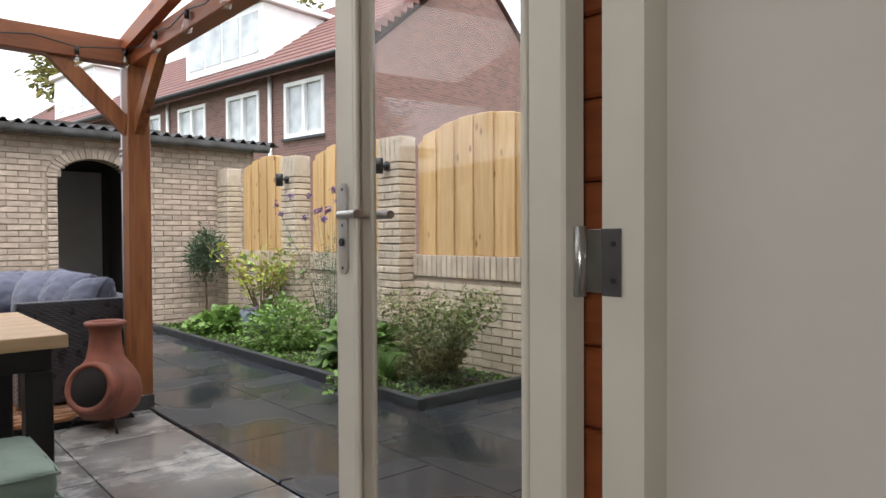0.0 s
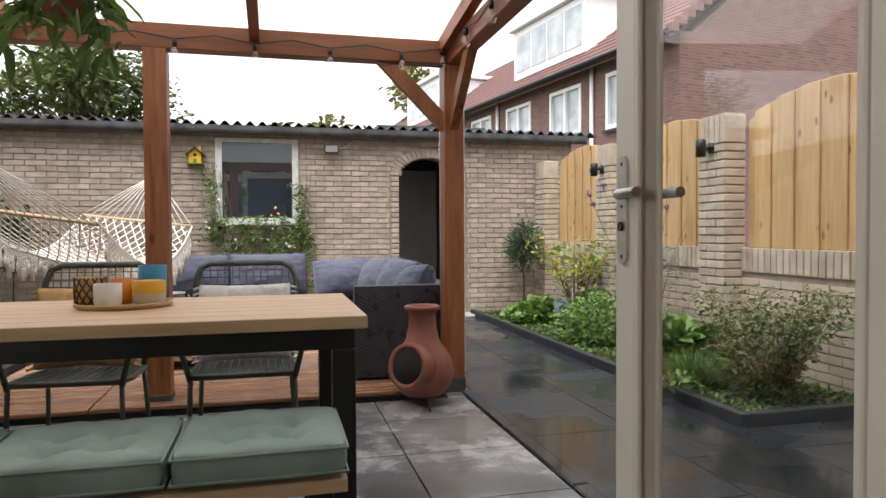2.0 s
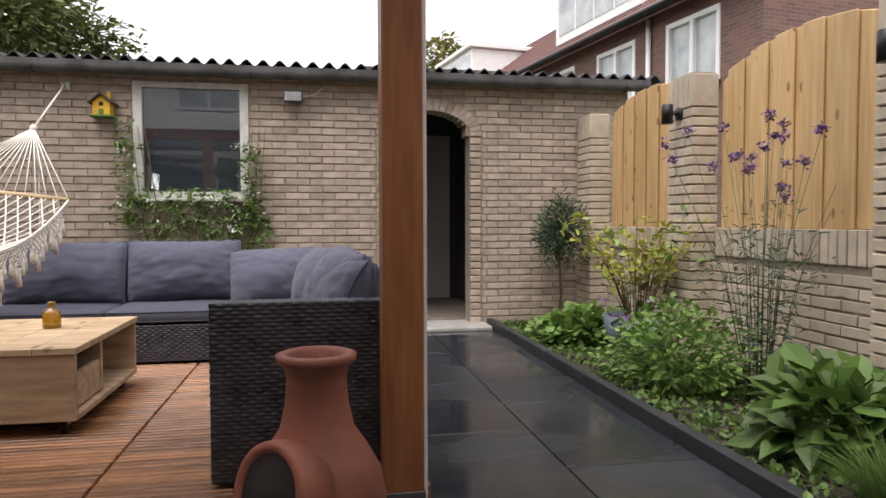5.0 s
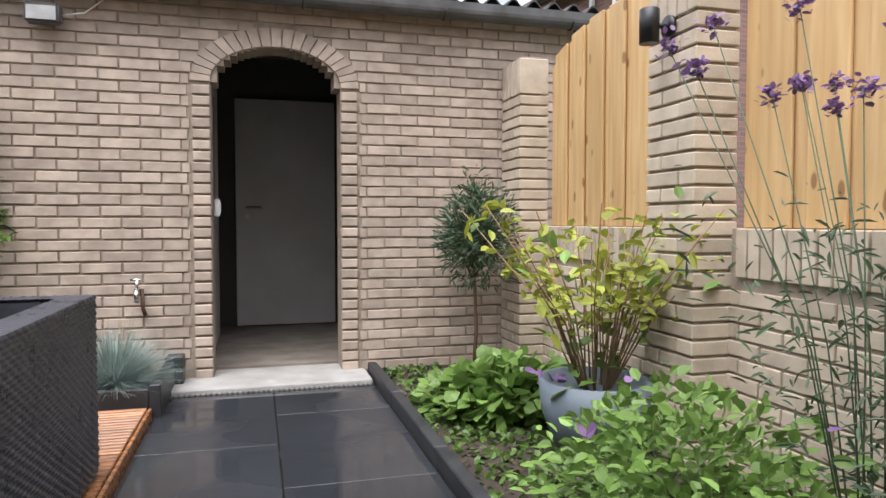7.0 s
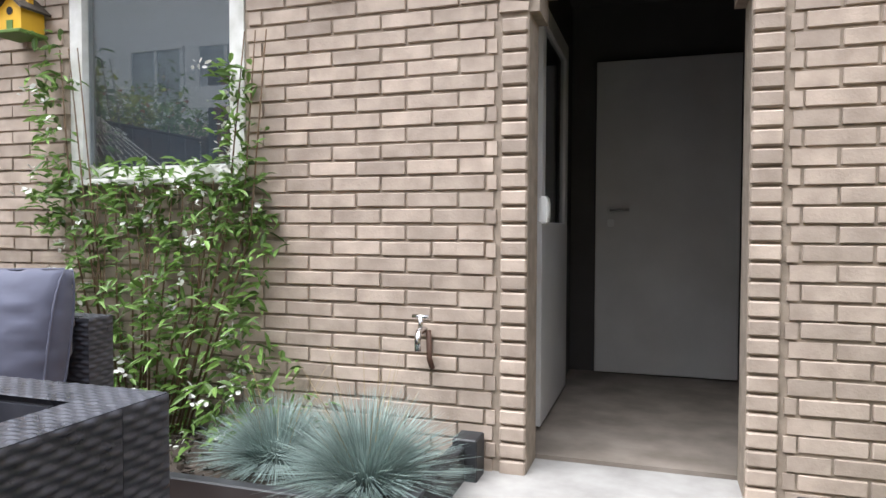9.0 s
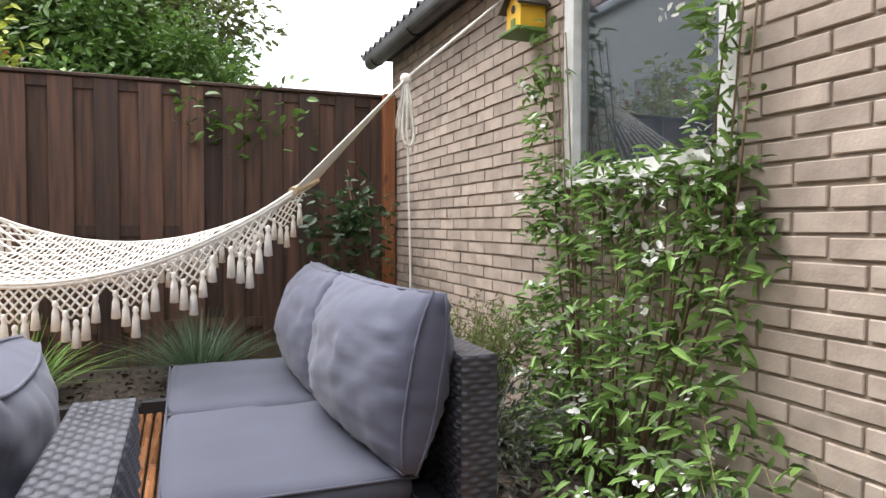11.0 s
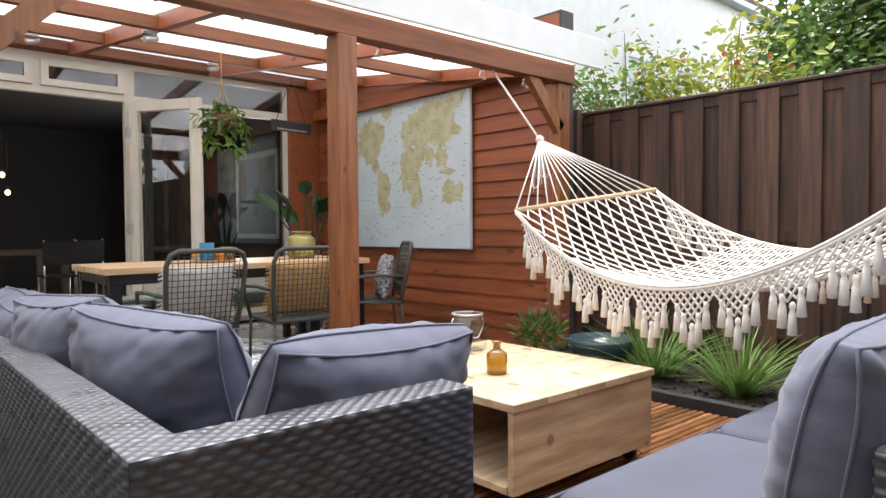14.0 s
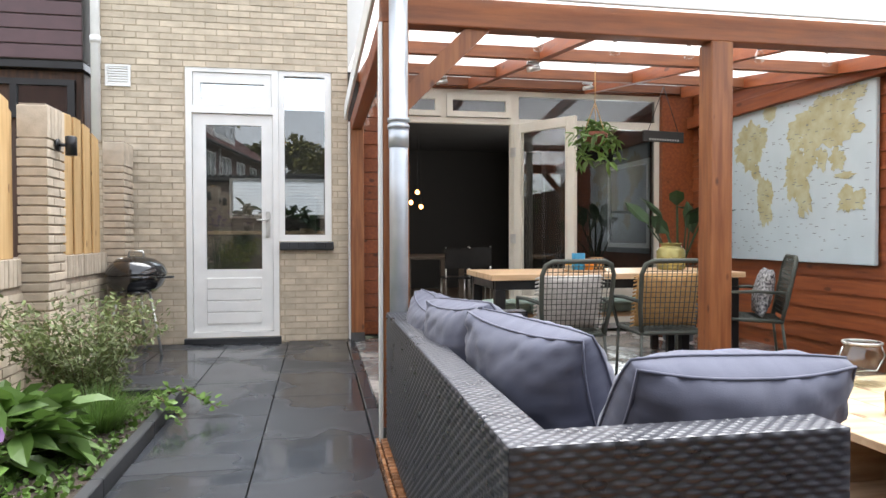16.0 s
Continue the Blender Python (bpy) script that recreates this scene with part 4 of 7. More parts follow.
kw = structure(new("window_7"), "bright kitchen street window behind white slatted blinds", "window")
part("window_frame", slabwall(2.25, 3.65, 1.40, 1.98, [(2.30, 2.92, 1.45, 1.93), (2.98, 3.60, 1.45, 1.93)], "y", -2.499, -2.44), M_WHITE, kw)
part("pane", B(2.26, 3.64, -2.497, -2.49, 1.41, 1.97, 0), glow("street_daylight", (1, 1, 1), 0.22), kw)
for k in range(11):
    part("blind_slat", B(2.28, 3.62, -2.425, -2.39, 1.45 + k * 0.046, 1.454 + k * 0.046, 0), M_BLINDS, kw)
kc = thing("kitchen_counter", "kitchen counter with an oiled wooden worktop", "cabinet", (3.0, -2.2, 0))
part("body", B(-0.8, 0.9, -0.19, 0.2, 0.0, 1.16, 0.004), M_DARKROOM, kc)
part("worktop", B(-0.82, 0.92, -0.19, 0.24, 1.161, 1.21, 0.004), M_TEAK, kc)
for x in (3.35, 2.72):
    hpnt = thing("potted_plant", "dark broad-leaved houseplant on the kitchen worktop", "plant", (x, -2.12, 1.21))
    part("pot", lathe([(0.0, 0), (0.06, 0), (0.08, 0.12), (0.07, 0.12)], 16), M_SIGN, hpnt)
    v, f = leaves(blob(16, (0, 0, 0.26), (0.22, 0.1, 0.12), int(x * 10))[0], 0.2, 0.45, 0.4, 0.2, 3)
    raw("foliage", v, f, L_DARK, hpnt)
pot = thing("potted_plant", "small green houseplant in a woven basket on the sill", "plant", (2.5, 0.08, 1.09))
structure(link("inner_sill", B(2.2, 2.8, -0.05, 0.17, 1.05, 1.09, 0), M_WHITE), "white inner window sill", "sill")
part("basket", lathe([(0.0, 0), (0.075, 0), (0.09, 0.07), (0.085, 0.13), (0.07, 0.13)], 18), M_BASKET, pot)
v, f = leaves(blob(45, (0, 0, 0.22), (0.12, 0.08, 0.12), 4)[0], 0.13, 0.35, 0.4, 0.2, 3)
raw("foliage", v, f, L_DARK, pot)
vent = thing("vent_grille", "white louvred wall vent", "vent", (4.4, 0.306, 2.78))
part("frame", slabwall(-0.12, 0.12, -0.1, 0.12, [(-0.1, 0.1, -0.08, 0.1)], "y", -0.004, 0.02), M_WHITE, vent)
for k in range(7):
    part("slat", B(-0.1, 0.1, 0.0, 0.014, -0.078 + k * 0.026, -0.078 + k * 0.026 + 0.019, 0.002), M_WHITE, vent)
dp = thing("downpipe", "white plastic downpipe on the house wall", "pipe", (4.60, 0.35, 2.1))
part("pipe", T([(0, 0, 0), (0, 0, 3.6)], 0.045, 14), M_WHITE, dp)
part("collar", T([(0, 0, 1.0), (0, 0, 1.07)], 0.053, 14), M_WHITE, dp)
# neighbour behind the boundary
nb = thing("neighbour_extension", "dark boarded neighbouring extension with a small window", "building", (5.6, 0.2, 0))
part("wall", B(-0.82, 2.0, -2, -0.05, 0, 2.85, 0.01), M_DARKFENCE, nb)
part("fascia", B(-0.85, 2.05, -2, 0.05, 2.851, 2.93, 0.005), M_BLACK, nb)
part("window_frame", slabwall(-0.75, 0.1, 2.35, 2.75, [(-0.68, -0.2, 2.42, 2.69), (-0.14, 0.03, 2.42, 2.69)], "y", -0.049, 0.0), M_BLACK, nb)
part("pane", B(-0.68, -0.2, -0.045, -0.03, 2.42, 2.69, 0), M_GLASSDARK, nb)
for k in range(18):
    part("cladding_board", B(-0.85, 2.05, 0.051, 0.07, 2.94 + k * 0.15, 2.94 + k * 0.15 + 0.14, 0.006), mat("plum_board", (0.10, 0.055, 0.06), (0.08, 0.045, 0.05), 0.5) if k == 0 else bpy.data.materials["plum_board"], nb)
part("upper_wall", B(-0.85, 2.05, -2, 0.05, 2.935, 5.8, 0), M_DARKROOM, nb)

# french doors and living-room front
FF = (-1.80, 1.56)
FRY = (-0.098, -0.020)
front = structure(new("window_3"), "white timber french window front with transom lights", "window")
holes = [(0.12, 1.46, 0.06, 2.46), (-1.74, 0.02, 0.55, 2.44), (0.97, 1.46, 2.53, 2.80), (0.12, 0.90, 2.53, 2.80), (-1.74, 0.02, 2.53, 2.80)]
part("frame", slabwall(FF[0], FF[1], 0.06, 2.49, holes[:2], "y", *FRY), M_CREAM, front)
part("transom_frame", slabwall(FF[0], FF[1], 2.491, 2.86, holes[2:], "y", *FRY), M_CREAM, front)
for a, b in ((0.97, 1.46), (0.12, 0.90)):
    part("transom", slabwall(a, b, 2.535, 2.795, [(a + 0.07, b - 0.07, 2.60, 2.73)], "y", -0.03, 0.01), M_CREAM, front)
    part("pane", B(a + 0.07, b - 0.07, -0.02, -0.014, 2.60, 2.73, 0), M_GLASSDARK, front)
part("pane", B(-1.74, 0.02, -0.05, -0.044, 2.53, 2.80, 0), M_GLASSDARK, front)
part("pane", B(-1.74, 0.02, -0.05, -0.044, 0.55, 2.44, 0), M_GLASSDARK, front)
structure(link("wall_under_window", B(-1.8, 0.1, -0.05, 0.05, 0.0, 0.058, 0), M_CONCRETE), "concrete plinth under the window front", "wall")
structure(link("door_sill", B(0.1, 1.58, -0.1, 0.09, 0.0, 0.058, 0.006), M_KERB), "dark stone sill of the french doors", "sill")
structure(link("wall_front_right", B(1.565, 2.05, -0.1, 0.10, 0, 2.98, 0), M_DARKROOM), "wall beside the french doors", "wall")
rb = structure(new("cladding_front"), "red-brown weatherboards beside the french doors", "cladding")
for k in range(19):
    part("weatherboard", B(1.57, 1.93, 0.101, 0.125 - 0.006 * (k % 2), 0.02 + k * 0.153, 0.02 + k * 0.153 + 0.149, 0.006), M_REDWOOD, rb)
for k in range(19):
    part("reveal_board", B(1.522, 1.563, -0.018, 0.1255 - 0.006 * (k % 2), 0.062 + k * 0.1475, 0.062 + k * 0.1475 + 0.144, 0.006), M_REDWOOD, rb)
for z in (0.32, 1.10, 2.12):
    hp_ = part("hinge_plate", B(1.4555, 1.4595, -0.058, -0.021, z - 0.055, z + 0.055, 0.001), M_GUTTER, front, "dull galvanised hinge plate")
    part("screw", T([(1.456, -0.045, z + 0.03), (1.4535, -0.045, z + 0.03)], 0.005, 8), M_BLACK, hp_)
    part("screw", T([(1.456, -0.045, z - 0.03), (1.4535, -0.045, z - 0.03)], 0.005, 8), M_BLACK, hp_)
structure(link("wall_front_left", B(-2.42, -1.805, -0.1, 0.04, 0, 2.98, 0), M_REDWOOD), "red-brown wall beside the window front", "wall")
structure(link("wall_lintel", B(-2.42, 1.56, -0.1, 0.04, 2.865, 2.985, 0), M_REDWOOD), "timber lintel above the window front", "wall")


def stadium(cx, z0, z1, w, y0, y1):
    """Plate with half-round ends, standing in the xz plane."""
    bm = bmesh.new()
    r = w / 2
    ring = [(cx + r * math.cos(a), z1 - r + r * math.sin(a)) for a in np.linspace(0, math.pi, 11)] + [(cx + r * math.cos(a), z0 + r + r * math.sin(a)) for a in np.linspace(math.pi, 2 * math.pi, 11)]
    lo, hi = [bm.verts.new((x, y0, z)) for x, z in ring], [bm.verts.new((x, y1, z)) for x, z in ring]
    bm.faces.new(lo)
    bm.faces.new(hi[::-1])
    for i in range(len(ring)):
        j = (i + 1) % len(ring)
        bm.faces.new((lo[i], hi[i], hi[j], lo[j]))
    bmesh.ops.recalc_face_normals(bm, faces=bm.faces)
    return bm


def french_leaf(name, label, at, turn, handle=True):
    """Glazed door leaf: local x runs from the hinge to the free edge, y is its thickness."""
    d = structure(new(name), label, "door")
    d.matrix_basis = pose(*at, 0, 0, turn)
    W, H = 0.85, 2.38
    part("stile", B(0, 0.09, -0.028, 0.028, 0, H, 0.006), M_CREAM, d)
    part("stile", B(W - 0.105, W, -0.028, 0.028, 0, H, 0.006), M_CREAM, d)
    part("rail", B(0.091, W - 0.106, -0.028, 0.028, H - 0.11, H, 0.004), M_CREAM, d)
    part("rail", B(0.091, W - 0.106, -0.028, 0.028, 0, 0.34, 0.004), M_CREAM, d)
    bm = bmesh.new()
    for s in (-1, 1):
        box(bm, 0.091, 0.107, s * 0.024 - 0.006, s * 0.024 + 0.006, 0.34, H - 0.11, 0.003)
        box(bm, W - 0.122, W - 0.106, s * 0.024 - 0.006, s * 0.024 + 0.006, 0.34, H - 0.11, 0.003)
        box(bm, 0.107, W - 0.122, s * 0.024 - 0.006, s * 0.024 + 0.006, 0.341, 0.36, 0.003)
    part("glazing_bead", bm, M_CREAM, d)
    part("pane", B(0.091, W - 0.106, -0.004, 0.004, 0.34, H - 0.11, 0), M_GLASS, d).visible_shadow = False
    for z in (0.25, 1.03, 2.05):
        hi = part("hinge", T([(-0.012, 0.0, z - 0.06), (-0.012, 0.0, z + 0.06)], 0.011), M_STEEL, d, "steel butt hinge")
        part("hinge_plate", B(-0.05, 0.035, -0.032, -0.0285, z - 0.055, z + 0.055, 0.001), M_STEEL, hi)
    if handle:
        for s in (-1, 1):
            pl = part("handle_plate", stadium(W - 0.054, 0.975, 1.218, 0.046, s * 0.032 - 0.004, s * 0.032 + 0.004), M_STEEL, d, "brushed steel handle plate")
            part("lever", T([(W - 0.054, s * 0.034, 1.132), (W - 0.054, s * 0.045, 1.132), (W - 0.064, s * 0.049, 1.132), (W - 0.16, s * 0.049, 1.132)], 0.0115, 12), M_STEEL, pl)
            for z in (0.992, 1.105, 1.20):
                part("screw", T([(W - 0.054, s * 0.035, z), (W - 0.054, s * 0.0375, z)], 0.0045, 8), M_GUTTER, pl)
            part("lock_cylinder", T([(W - 0.054, s * 0.034, 1.06), (W - 0.054, s * 0.042, 1.06)], 0.011, 12), M_BLACK, pl)
    return d


french_leaf("door_4", "open cream-painted glazed french door with steel handle", (1.472, 0.045, 0.07), 84.5)
french_leaf("door_5", "open white glazed french door folded back towards the window", (0.085, 0.05, 0.07), 124.5, False)

# interior
structure(link("floor_living", B(-2.45, 1.75, -6.0, -0.101, -0.02, 0.05, 0), M_FLOORIN), "dark wooden living-room floor", "floor")
structure(link("wall_living_right", B(1.525, 1.75, -6.0, -0.0985, 0.05, 2.9, 0), M_PLASTER), "plain off-white living-room wall", "wall")
# This wall, the back and the ceiling carry the room's shade as colour
structure(link("wall_living_left", B(-2.45, -2.3, -6.0, -0.1, 0.05, 2.9, 0), M_ROOMDARK), "living-room wall coloured dark for shade", "wall")
# Frame added round the fill lamp, out of view
w6 = structure(new("window_6"), "unseen white window frame added round the room's fill lamp", "window")
part("window_frame", slabwall(-2.6, -1.2, 0.95, 2.25, [(-2.52, -1.28, 1.02, 2.18)], "x", -2.299, -2.28), M_WHITE, w6)
structure(link("wall_living_back", B(-2.45, 1.75, -6.1, -6.0, 0.05, 2.9, 0), M_ROOMDARK), "living-room back wall coloured dark for shade", "wall")
structure(link("ceiling_living", B(-2.45, 1.75, -6.1, -0.1, 2.9, 2.98, 0), M_ROOMDARK), "living-room ceiling coloured dark for shade", "ceiling")

# ---- veranda frame ----
ver = thing("veranda", "brown-stained timber veranda with translucent sheet roof", "veranda")
PW = 0.07
for nm, x, y in (("post", 1.97, 4.06), ("post", 0.035, 4.06), ("post", -2.12, 4.02), ("post", 1.97, 0.42)):
    p = part(nm, B(x - PW, x + PW, y - PW, y + PW, 0.02, 2.28 if y > 1 else 2.36, 0.006), M_POSTWOOD, ver)
    part("post_foot", B(x - PW - 0.004, x + PW + 0.004, y - PW - 0.004, y + PW + 0.004, 0.0, 0.10, 0.002), M_GUTTER, p, "dull galvanised post foot")
part("front_beam", B(-2.22, 2.05, 4.0, 4.12, 2.281, 2.44, 0.006), M_BEAMX, ver)
part("side_beam", B(1.92, 2.03, 0.13, 3.999, 2.281, 2.42, 0.006), M_REDWOOD, ver)
part("side_beam", B(-2.19, -2.08, 0.13, 3.999, 2.44, 2.58, 0.006), M_REDWOOD, ver)
part("wall_plate", B(-2.19, 2.0, 0.065, 0.125, 2.87, 2.975, 0.005), M_BEAMX, ver)
def roof_z(y):
    return 2.96 + (2.45 - 2.96) * (y - 0.1) / 3.95
for x in (1.90, 0.64, -0.78, -2.03):
    bm = bmesh.new()
    vs = [bm.verts.new((xx, yy, roof_z(yy) + dz)) for xx in (x - 0.032, x + 0.032) for yy, dz in ((0.13, -0.13), (4.10, -0.10), (4.10, 0.0), (0.13, 0.0))]
    for q in ((0, 1, 2, 3), (4, 7, 6, 5), (0, 4, 5, 1), (1, 5, 6, 2), (2, 6, 7, 3), (3, 7, 4, 0)):
        bm.faces.new([vs[i] for i in q])
    part("rafter", bm, M_REDWOOD, ver)
for y in (1.35, 2.65):
    part("purlin", B(-2.0, 1.86, y - 0.03, y + 0.03, roof_z(y) - 0.115, roof_z(y) - 0.02, 0.004), M_BEAMX, ver)


def strut(p, q, w=0.05, h=0.06):
    """Square brace between two points."""
    p, q = Vector(p), Vector(q)
    d = (q - p).normalized()
    s = d.cross(Vector((0, 0, 1))).normalized()
    u = s.cross(d)
    bm = bmesh.new()
    vs = [bm.verts.new(c + s * a * w + u * b * h) for c in (p, q) for a, b in ((-1, -1), (1, -1), (1, 1), (-1, 1))]
    for f in ((0, 1, 2, 3), (7, 6, 5, 4), (0, 4, 5, 1), (1, 5, 6, 2), (2, 6, 7, 3), (3, 7, 4, 0)):
        bm.faces.new([vs[i] for i in f])
    bmesh.ops.recalc_face_normals(bm, faces=bm.faces)
    return bm


part("brace", strut((1.93, 4.06, 1.86), (1.46, 4.06, 2.33), 0.03, 0.05), M_POSTWOOD, ver)
part("brace", strut((1.97, 4.03, 1.86), (1.97, 3.5, 2.36), 0.03, 0.05), M_POSTWOOD, ver)
part("brace", strut((-2.08, 4.06, 1.90), (-1.70, 4.06, 2.33), 0.03, 0.05), M_POSTWOOD, ver)
M_ROOF = bpy.data.materials.new("translucent_sheet")
M_ROOF.use_nodes = True
rn, rl = M_ROOF.node_tree.nodes, M_ROOF.node_tree.links
tl, tp, ms = rn.new("ShaderNodeBsdfTranslucent"), rn.new("ShaderNodeBsdfTransparent"), rn.new("ShaderNodeMixShader")
tl.inputs[0].default_value, tp.inputs[0].default_value = (0.83, 0.81, 0.79, 1), (0.88, 0.87, 0.86, 1)
wv, rc = rn.new("ShaderNodeTexWave"), rn.new("ShaderNodeTexCoord")
wv.inputs["Scale"].default_value = 14.0
rl.new(rc.outputs["Object"], wv.inputs[0])
mrg = rn.new("ShaderNodeMapRange")
mrg.inputs["To Min"].default_value, mrg.inputs["To Max"].default_value = 0.12, 0.3
rl.new(wv.outputs[1], mrg.inputs[0])
rl.new(mrg.outputs[0], ms.inputs[0])
rl.new(tl.outputs[0], ms.inputs[1])
rl.new(tp.outputs[0], ms.inputs[2])
rl.new(ms.outputs[0], rn["Material Output"].inputs[0])
for a, b in ((-2.25, -0.78), (-0.775, 0.64), (0.645, 2.06)):
    raw("roof_sheet", [(a, 0.08, roof_z(0.08) + 0.012), (b, 0.08, roof_z(0.08) + 0.012), (b, 4.22, roof_z(4.22) + 0.012), (a, 4.22, roof_z(4.22) + 0.012), (a, 0.08, roof_z(0.08) + 0.022), (b, 0.08, roof_z(0.08) + 0.022), (b, 4.22, roof_z(4.22) + 0.022), (a, 4.22, roof_z(4.22) + 0.022)], [[0, 3, 2, 1], [4, 5, 6, 7], [0, 1, 5, 4], [1, 2, 6, 5], [2, 3, 7, 6], [3, 0, 4, 7]], M_ROOF, ver)
part("fascia", B(-2.45, 2.1, 4.225, 4.25, 2.41, 2.66, 0.004), M_WHITE, ver, "white fascia board")
part("side_fascia", B(2.075, 2.10, 0.32, 4.224, 2.40, 2.56, 0.004), M_WHITE, ver)
part("corner_trim", B(2.042, 2.062, 4.06, 4.13, 0.02, 2.28, 0.003), M_WHITE, ver, "white trim strip on the post")
part("house_trim", B(2.042, 2.062, 0.36, 0.46, 0.02, 2.36, 0.003), M_WHITE, ver)
settle(ver, (0, 2.0, 0))
zp = thing("downpipe", "grey zinc downpipe with a collar at the veranda post", "pipe", (1.965, 4.20, 0))
part("pipe", T([(0, 0, 0.03), (0, 0, 2.42)], 0.05, 18), M_ZINC, zp)
for z in (1.70, 1.735):
    part("collar", T([(0, 0, z), (0, 0, z + 0.02)], 0.059, 18), M_ZINC, zp)
part("coupling", T([(0, 0, 1.60), (0, 0, 1.70)], 0.054, 18), M_ZINC, zp)

# string of bulbs
BULB_G = glass("bulb_glass", (0.95, 0.95, 0.93), 0.12)
bs = thing("string_light", "clear bulb string light hung along the veranda beams", "light string")
pts = [(-2.0, 3.97, 2.40)]
for k in range(9):
    pts += [(-2.0 + k * 0.48, 3.97, 2.37), (-1.76 + k * 0.48, 3.97, 2.335)]
pts = [p for p in pts if p[0] < 1.86] + [(1.88, 3.95, 2.37)]
for k in range(7):
    pts += [(1.90, 3.7 - k * 0.5, 2.335), (1.90, 3.45 - k * 0.5, 2.37)]
part("cable", T(pts, 0.005, 5), M_BLACK, bs)
for p in pts[2::2]:
    s_ = part("socket", T([(p[0], p[1], p[2]), (p[0], p[1], p[2] - 0.045)], 0.014, 8), M_BLACK, bs)
    part("bulb", lathe([(0.012, 0), (0.02, -0.02), (0.03, -0.05), (0.026, -0.075), (0.0, -0.085)], 12, at=(p[0], p[1], p[2] - 0.045)), BULB_G, s_).visible_shadow = False
settle(bs, (0, 3.97, 2.37))
for x, y in ((1.2, 1.3), (-0.3, 1.3), (0.7, 2.6)):
    sp = thing("spot_light", "small steel twin ceiling spot on the veranda purlin", "lamp", (x, y, roof_z(y) - 0.12), "veranda spots")
    part("base", B(-0.05, 0.05, -0.02, 0.02, -0.02, 0.0, 0.004), M_STEEL, sp)
    part("head", T([(-0.05, 0.0, -0.045), (0.05, 0.02, -0.07)], 0.022, 10), M_STEEL, sp)

# ---- corner sofa ----


def sofa_wall(name, x0, x1, y0, y1, z0, z1, parent, faces):
    """Wicker-covered slab with woven skins on the named faces."""
    b = part(name, B(x0, x1, y0, y1, z0, z1, 0.012, 2), M_WICKER, parent)
    e = 0.001
    if "+x" in faces:
        weave("weave", (x1 + e, y0, z0), (0, 1, 0), (0, 0, 1), y1 - y0, z1 - z0, b)
    if "-x" in faces:
        weave("weave", (x0 - e, y1, z0), (0, -1, 0), (0, 0, 1), y1 - y0, z1 - z0, b)
    if "+y" in faces:
        weave("weave", (x1, y1 + e, z0), (-1, 0, 0), (0, 0, 1), x1 - x0, z1 - z0, b)
    if "-y" in faces:
        weave("weave", (x0, y0 - e, z0), (1, 0, 0), (0, 0, 1), x1 - x0, z1 - z0, b)
    if "+z" in faces:
        weave("weave", (x0, y0, z1 + e), (1, 0, 0), (0, 1, 0), x1 - x0, y1 - y0, b, 0.034, 0.0145, 0.0026)
    return b


SH = 0.735
sa = thing("corner_sofa", "dark grey wicker corner sofa section on the deck", "sofa")
sofa_wall("backrest", 1.93, 2.035, 4.24, 6.424, 0.08, SH, sa, ("+x", "+z", "-x"))
sofa_wall("armrest", 1.30, 1.929, 4.24, 4.34, 0.08, SH, sa, ("-y", "+z", "-x"))
sofa_wall("end_back", 1.30, 2.035, 6.425, 6.53, 0.08, SH, sa, ("+y", "+z", "-x", "+x"))
sofa_wall("seat_base", 1.30, 1.929, 4.341, 6.424, 0.08, 0.33, sa, ("-x",))
for x, y in ((1.35, 4.3), (1.98, 4.3), (1.35, 6.48), (1.98, 6.48)):
    part("leg", B(x - 0.025, x + 0.025, y - 0.025, y + 0.025, 0.06, 0.081, 0.003), M_BLACK, sa)
settle(sa, (1.67, 5.4, 0.06))
sb = thing("sofa_section", "dark grey wicker sofa section along the shed", "sofa")
sofa_wall("backrest", -0.62, 1.10, 7.27, 7.37, 0.08, SH - 0.01, sb, ("-y", "+z", "+x", "+y"))
sofa_wall("seat_base", -0.62, 1.08, 6.56, 7.269, 0.08, 0.33, sb, ("-y", "+x", "-x"))
for x, y in ((-0.57, 6.6), (1.03, 6.6), (-0.57, 7.32), (1.03, 7.32)):
    part("leg", B(x - 0.025, x + 0.025, y - 0.025, y + 0.025, 0.06, 0.081, 0.003), M_BLACK, sb)
settle(sb, (0.24, 6.95, 0.06))
G = "sofa seat cushions"
for k, (a, b) in enumerate(((-0.60, 0.24), (0.245, 1.07))):
    tagged(soft("seat_cushion", a, b, 6.55, 7.17, 0.334, 0.44, M_SEATC, seed=k), "flat dark blue-grey sofa seat cushion", "cushion", G)
for k, (a, b) in enumerate(((4.36, 5.37), (5.375, 6.41))):
    tagged(soft("seat_cushion", 1.29, 1.88, a, b, 0.334, 0.44, M_SEATC, seed=k + 5), "flat dark blue-grey sofa seat cushion", "cushion", G)
CUSH = ((0.68, 7.15, 0.66, -10, 0, 4, 0.80, 0.46), (-0.16, 7.14, 0.655, -11, 0, -3, 0.84, 0.46),
        (1.42, 6.24, 0.66, 30, 2, 183, 0.58, 0.41), (1.71, 5.74, 0.665, 18, 2, 108, 0.60, 0.43), (1.79, 5.22, 0.67, 20, -3, 100, 0.58, 0.45), (1.82, 4.72, 0.65, 22, 4, 90, 0.58, 0.42))
for k, (x, y, z, rx, ry, rz, w, h) in enumerate(CUSH):
    p = pillow("back_cushion", w, h, 0.33, M_CUSHION, seed=k, n=30)
    p.matrix_basis = pose(x, y, z, rx, ry, rz)
    tagged(p, "plump blue-grey back cushion with piped edges", "cushion", "sofa back cushions")

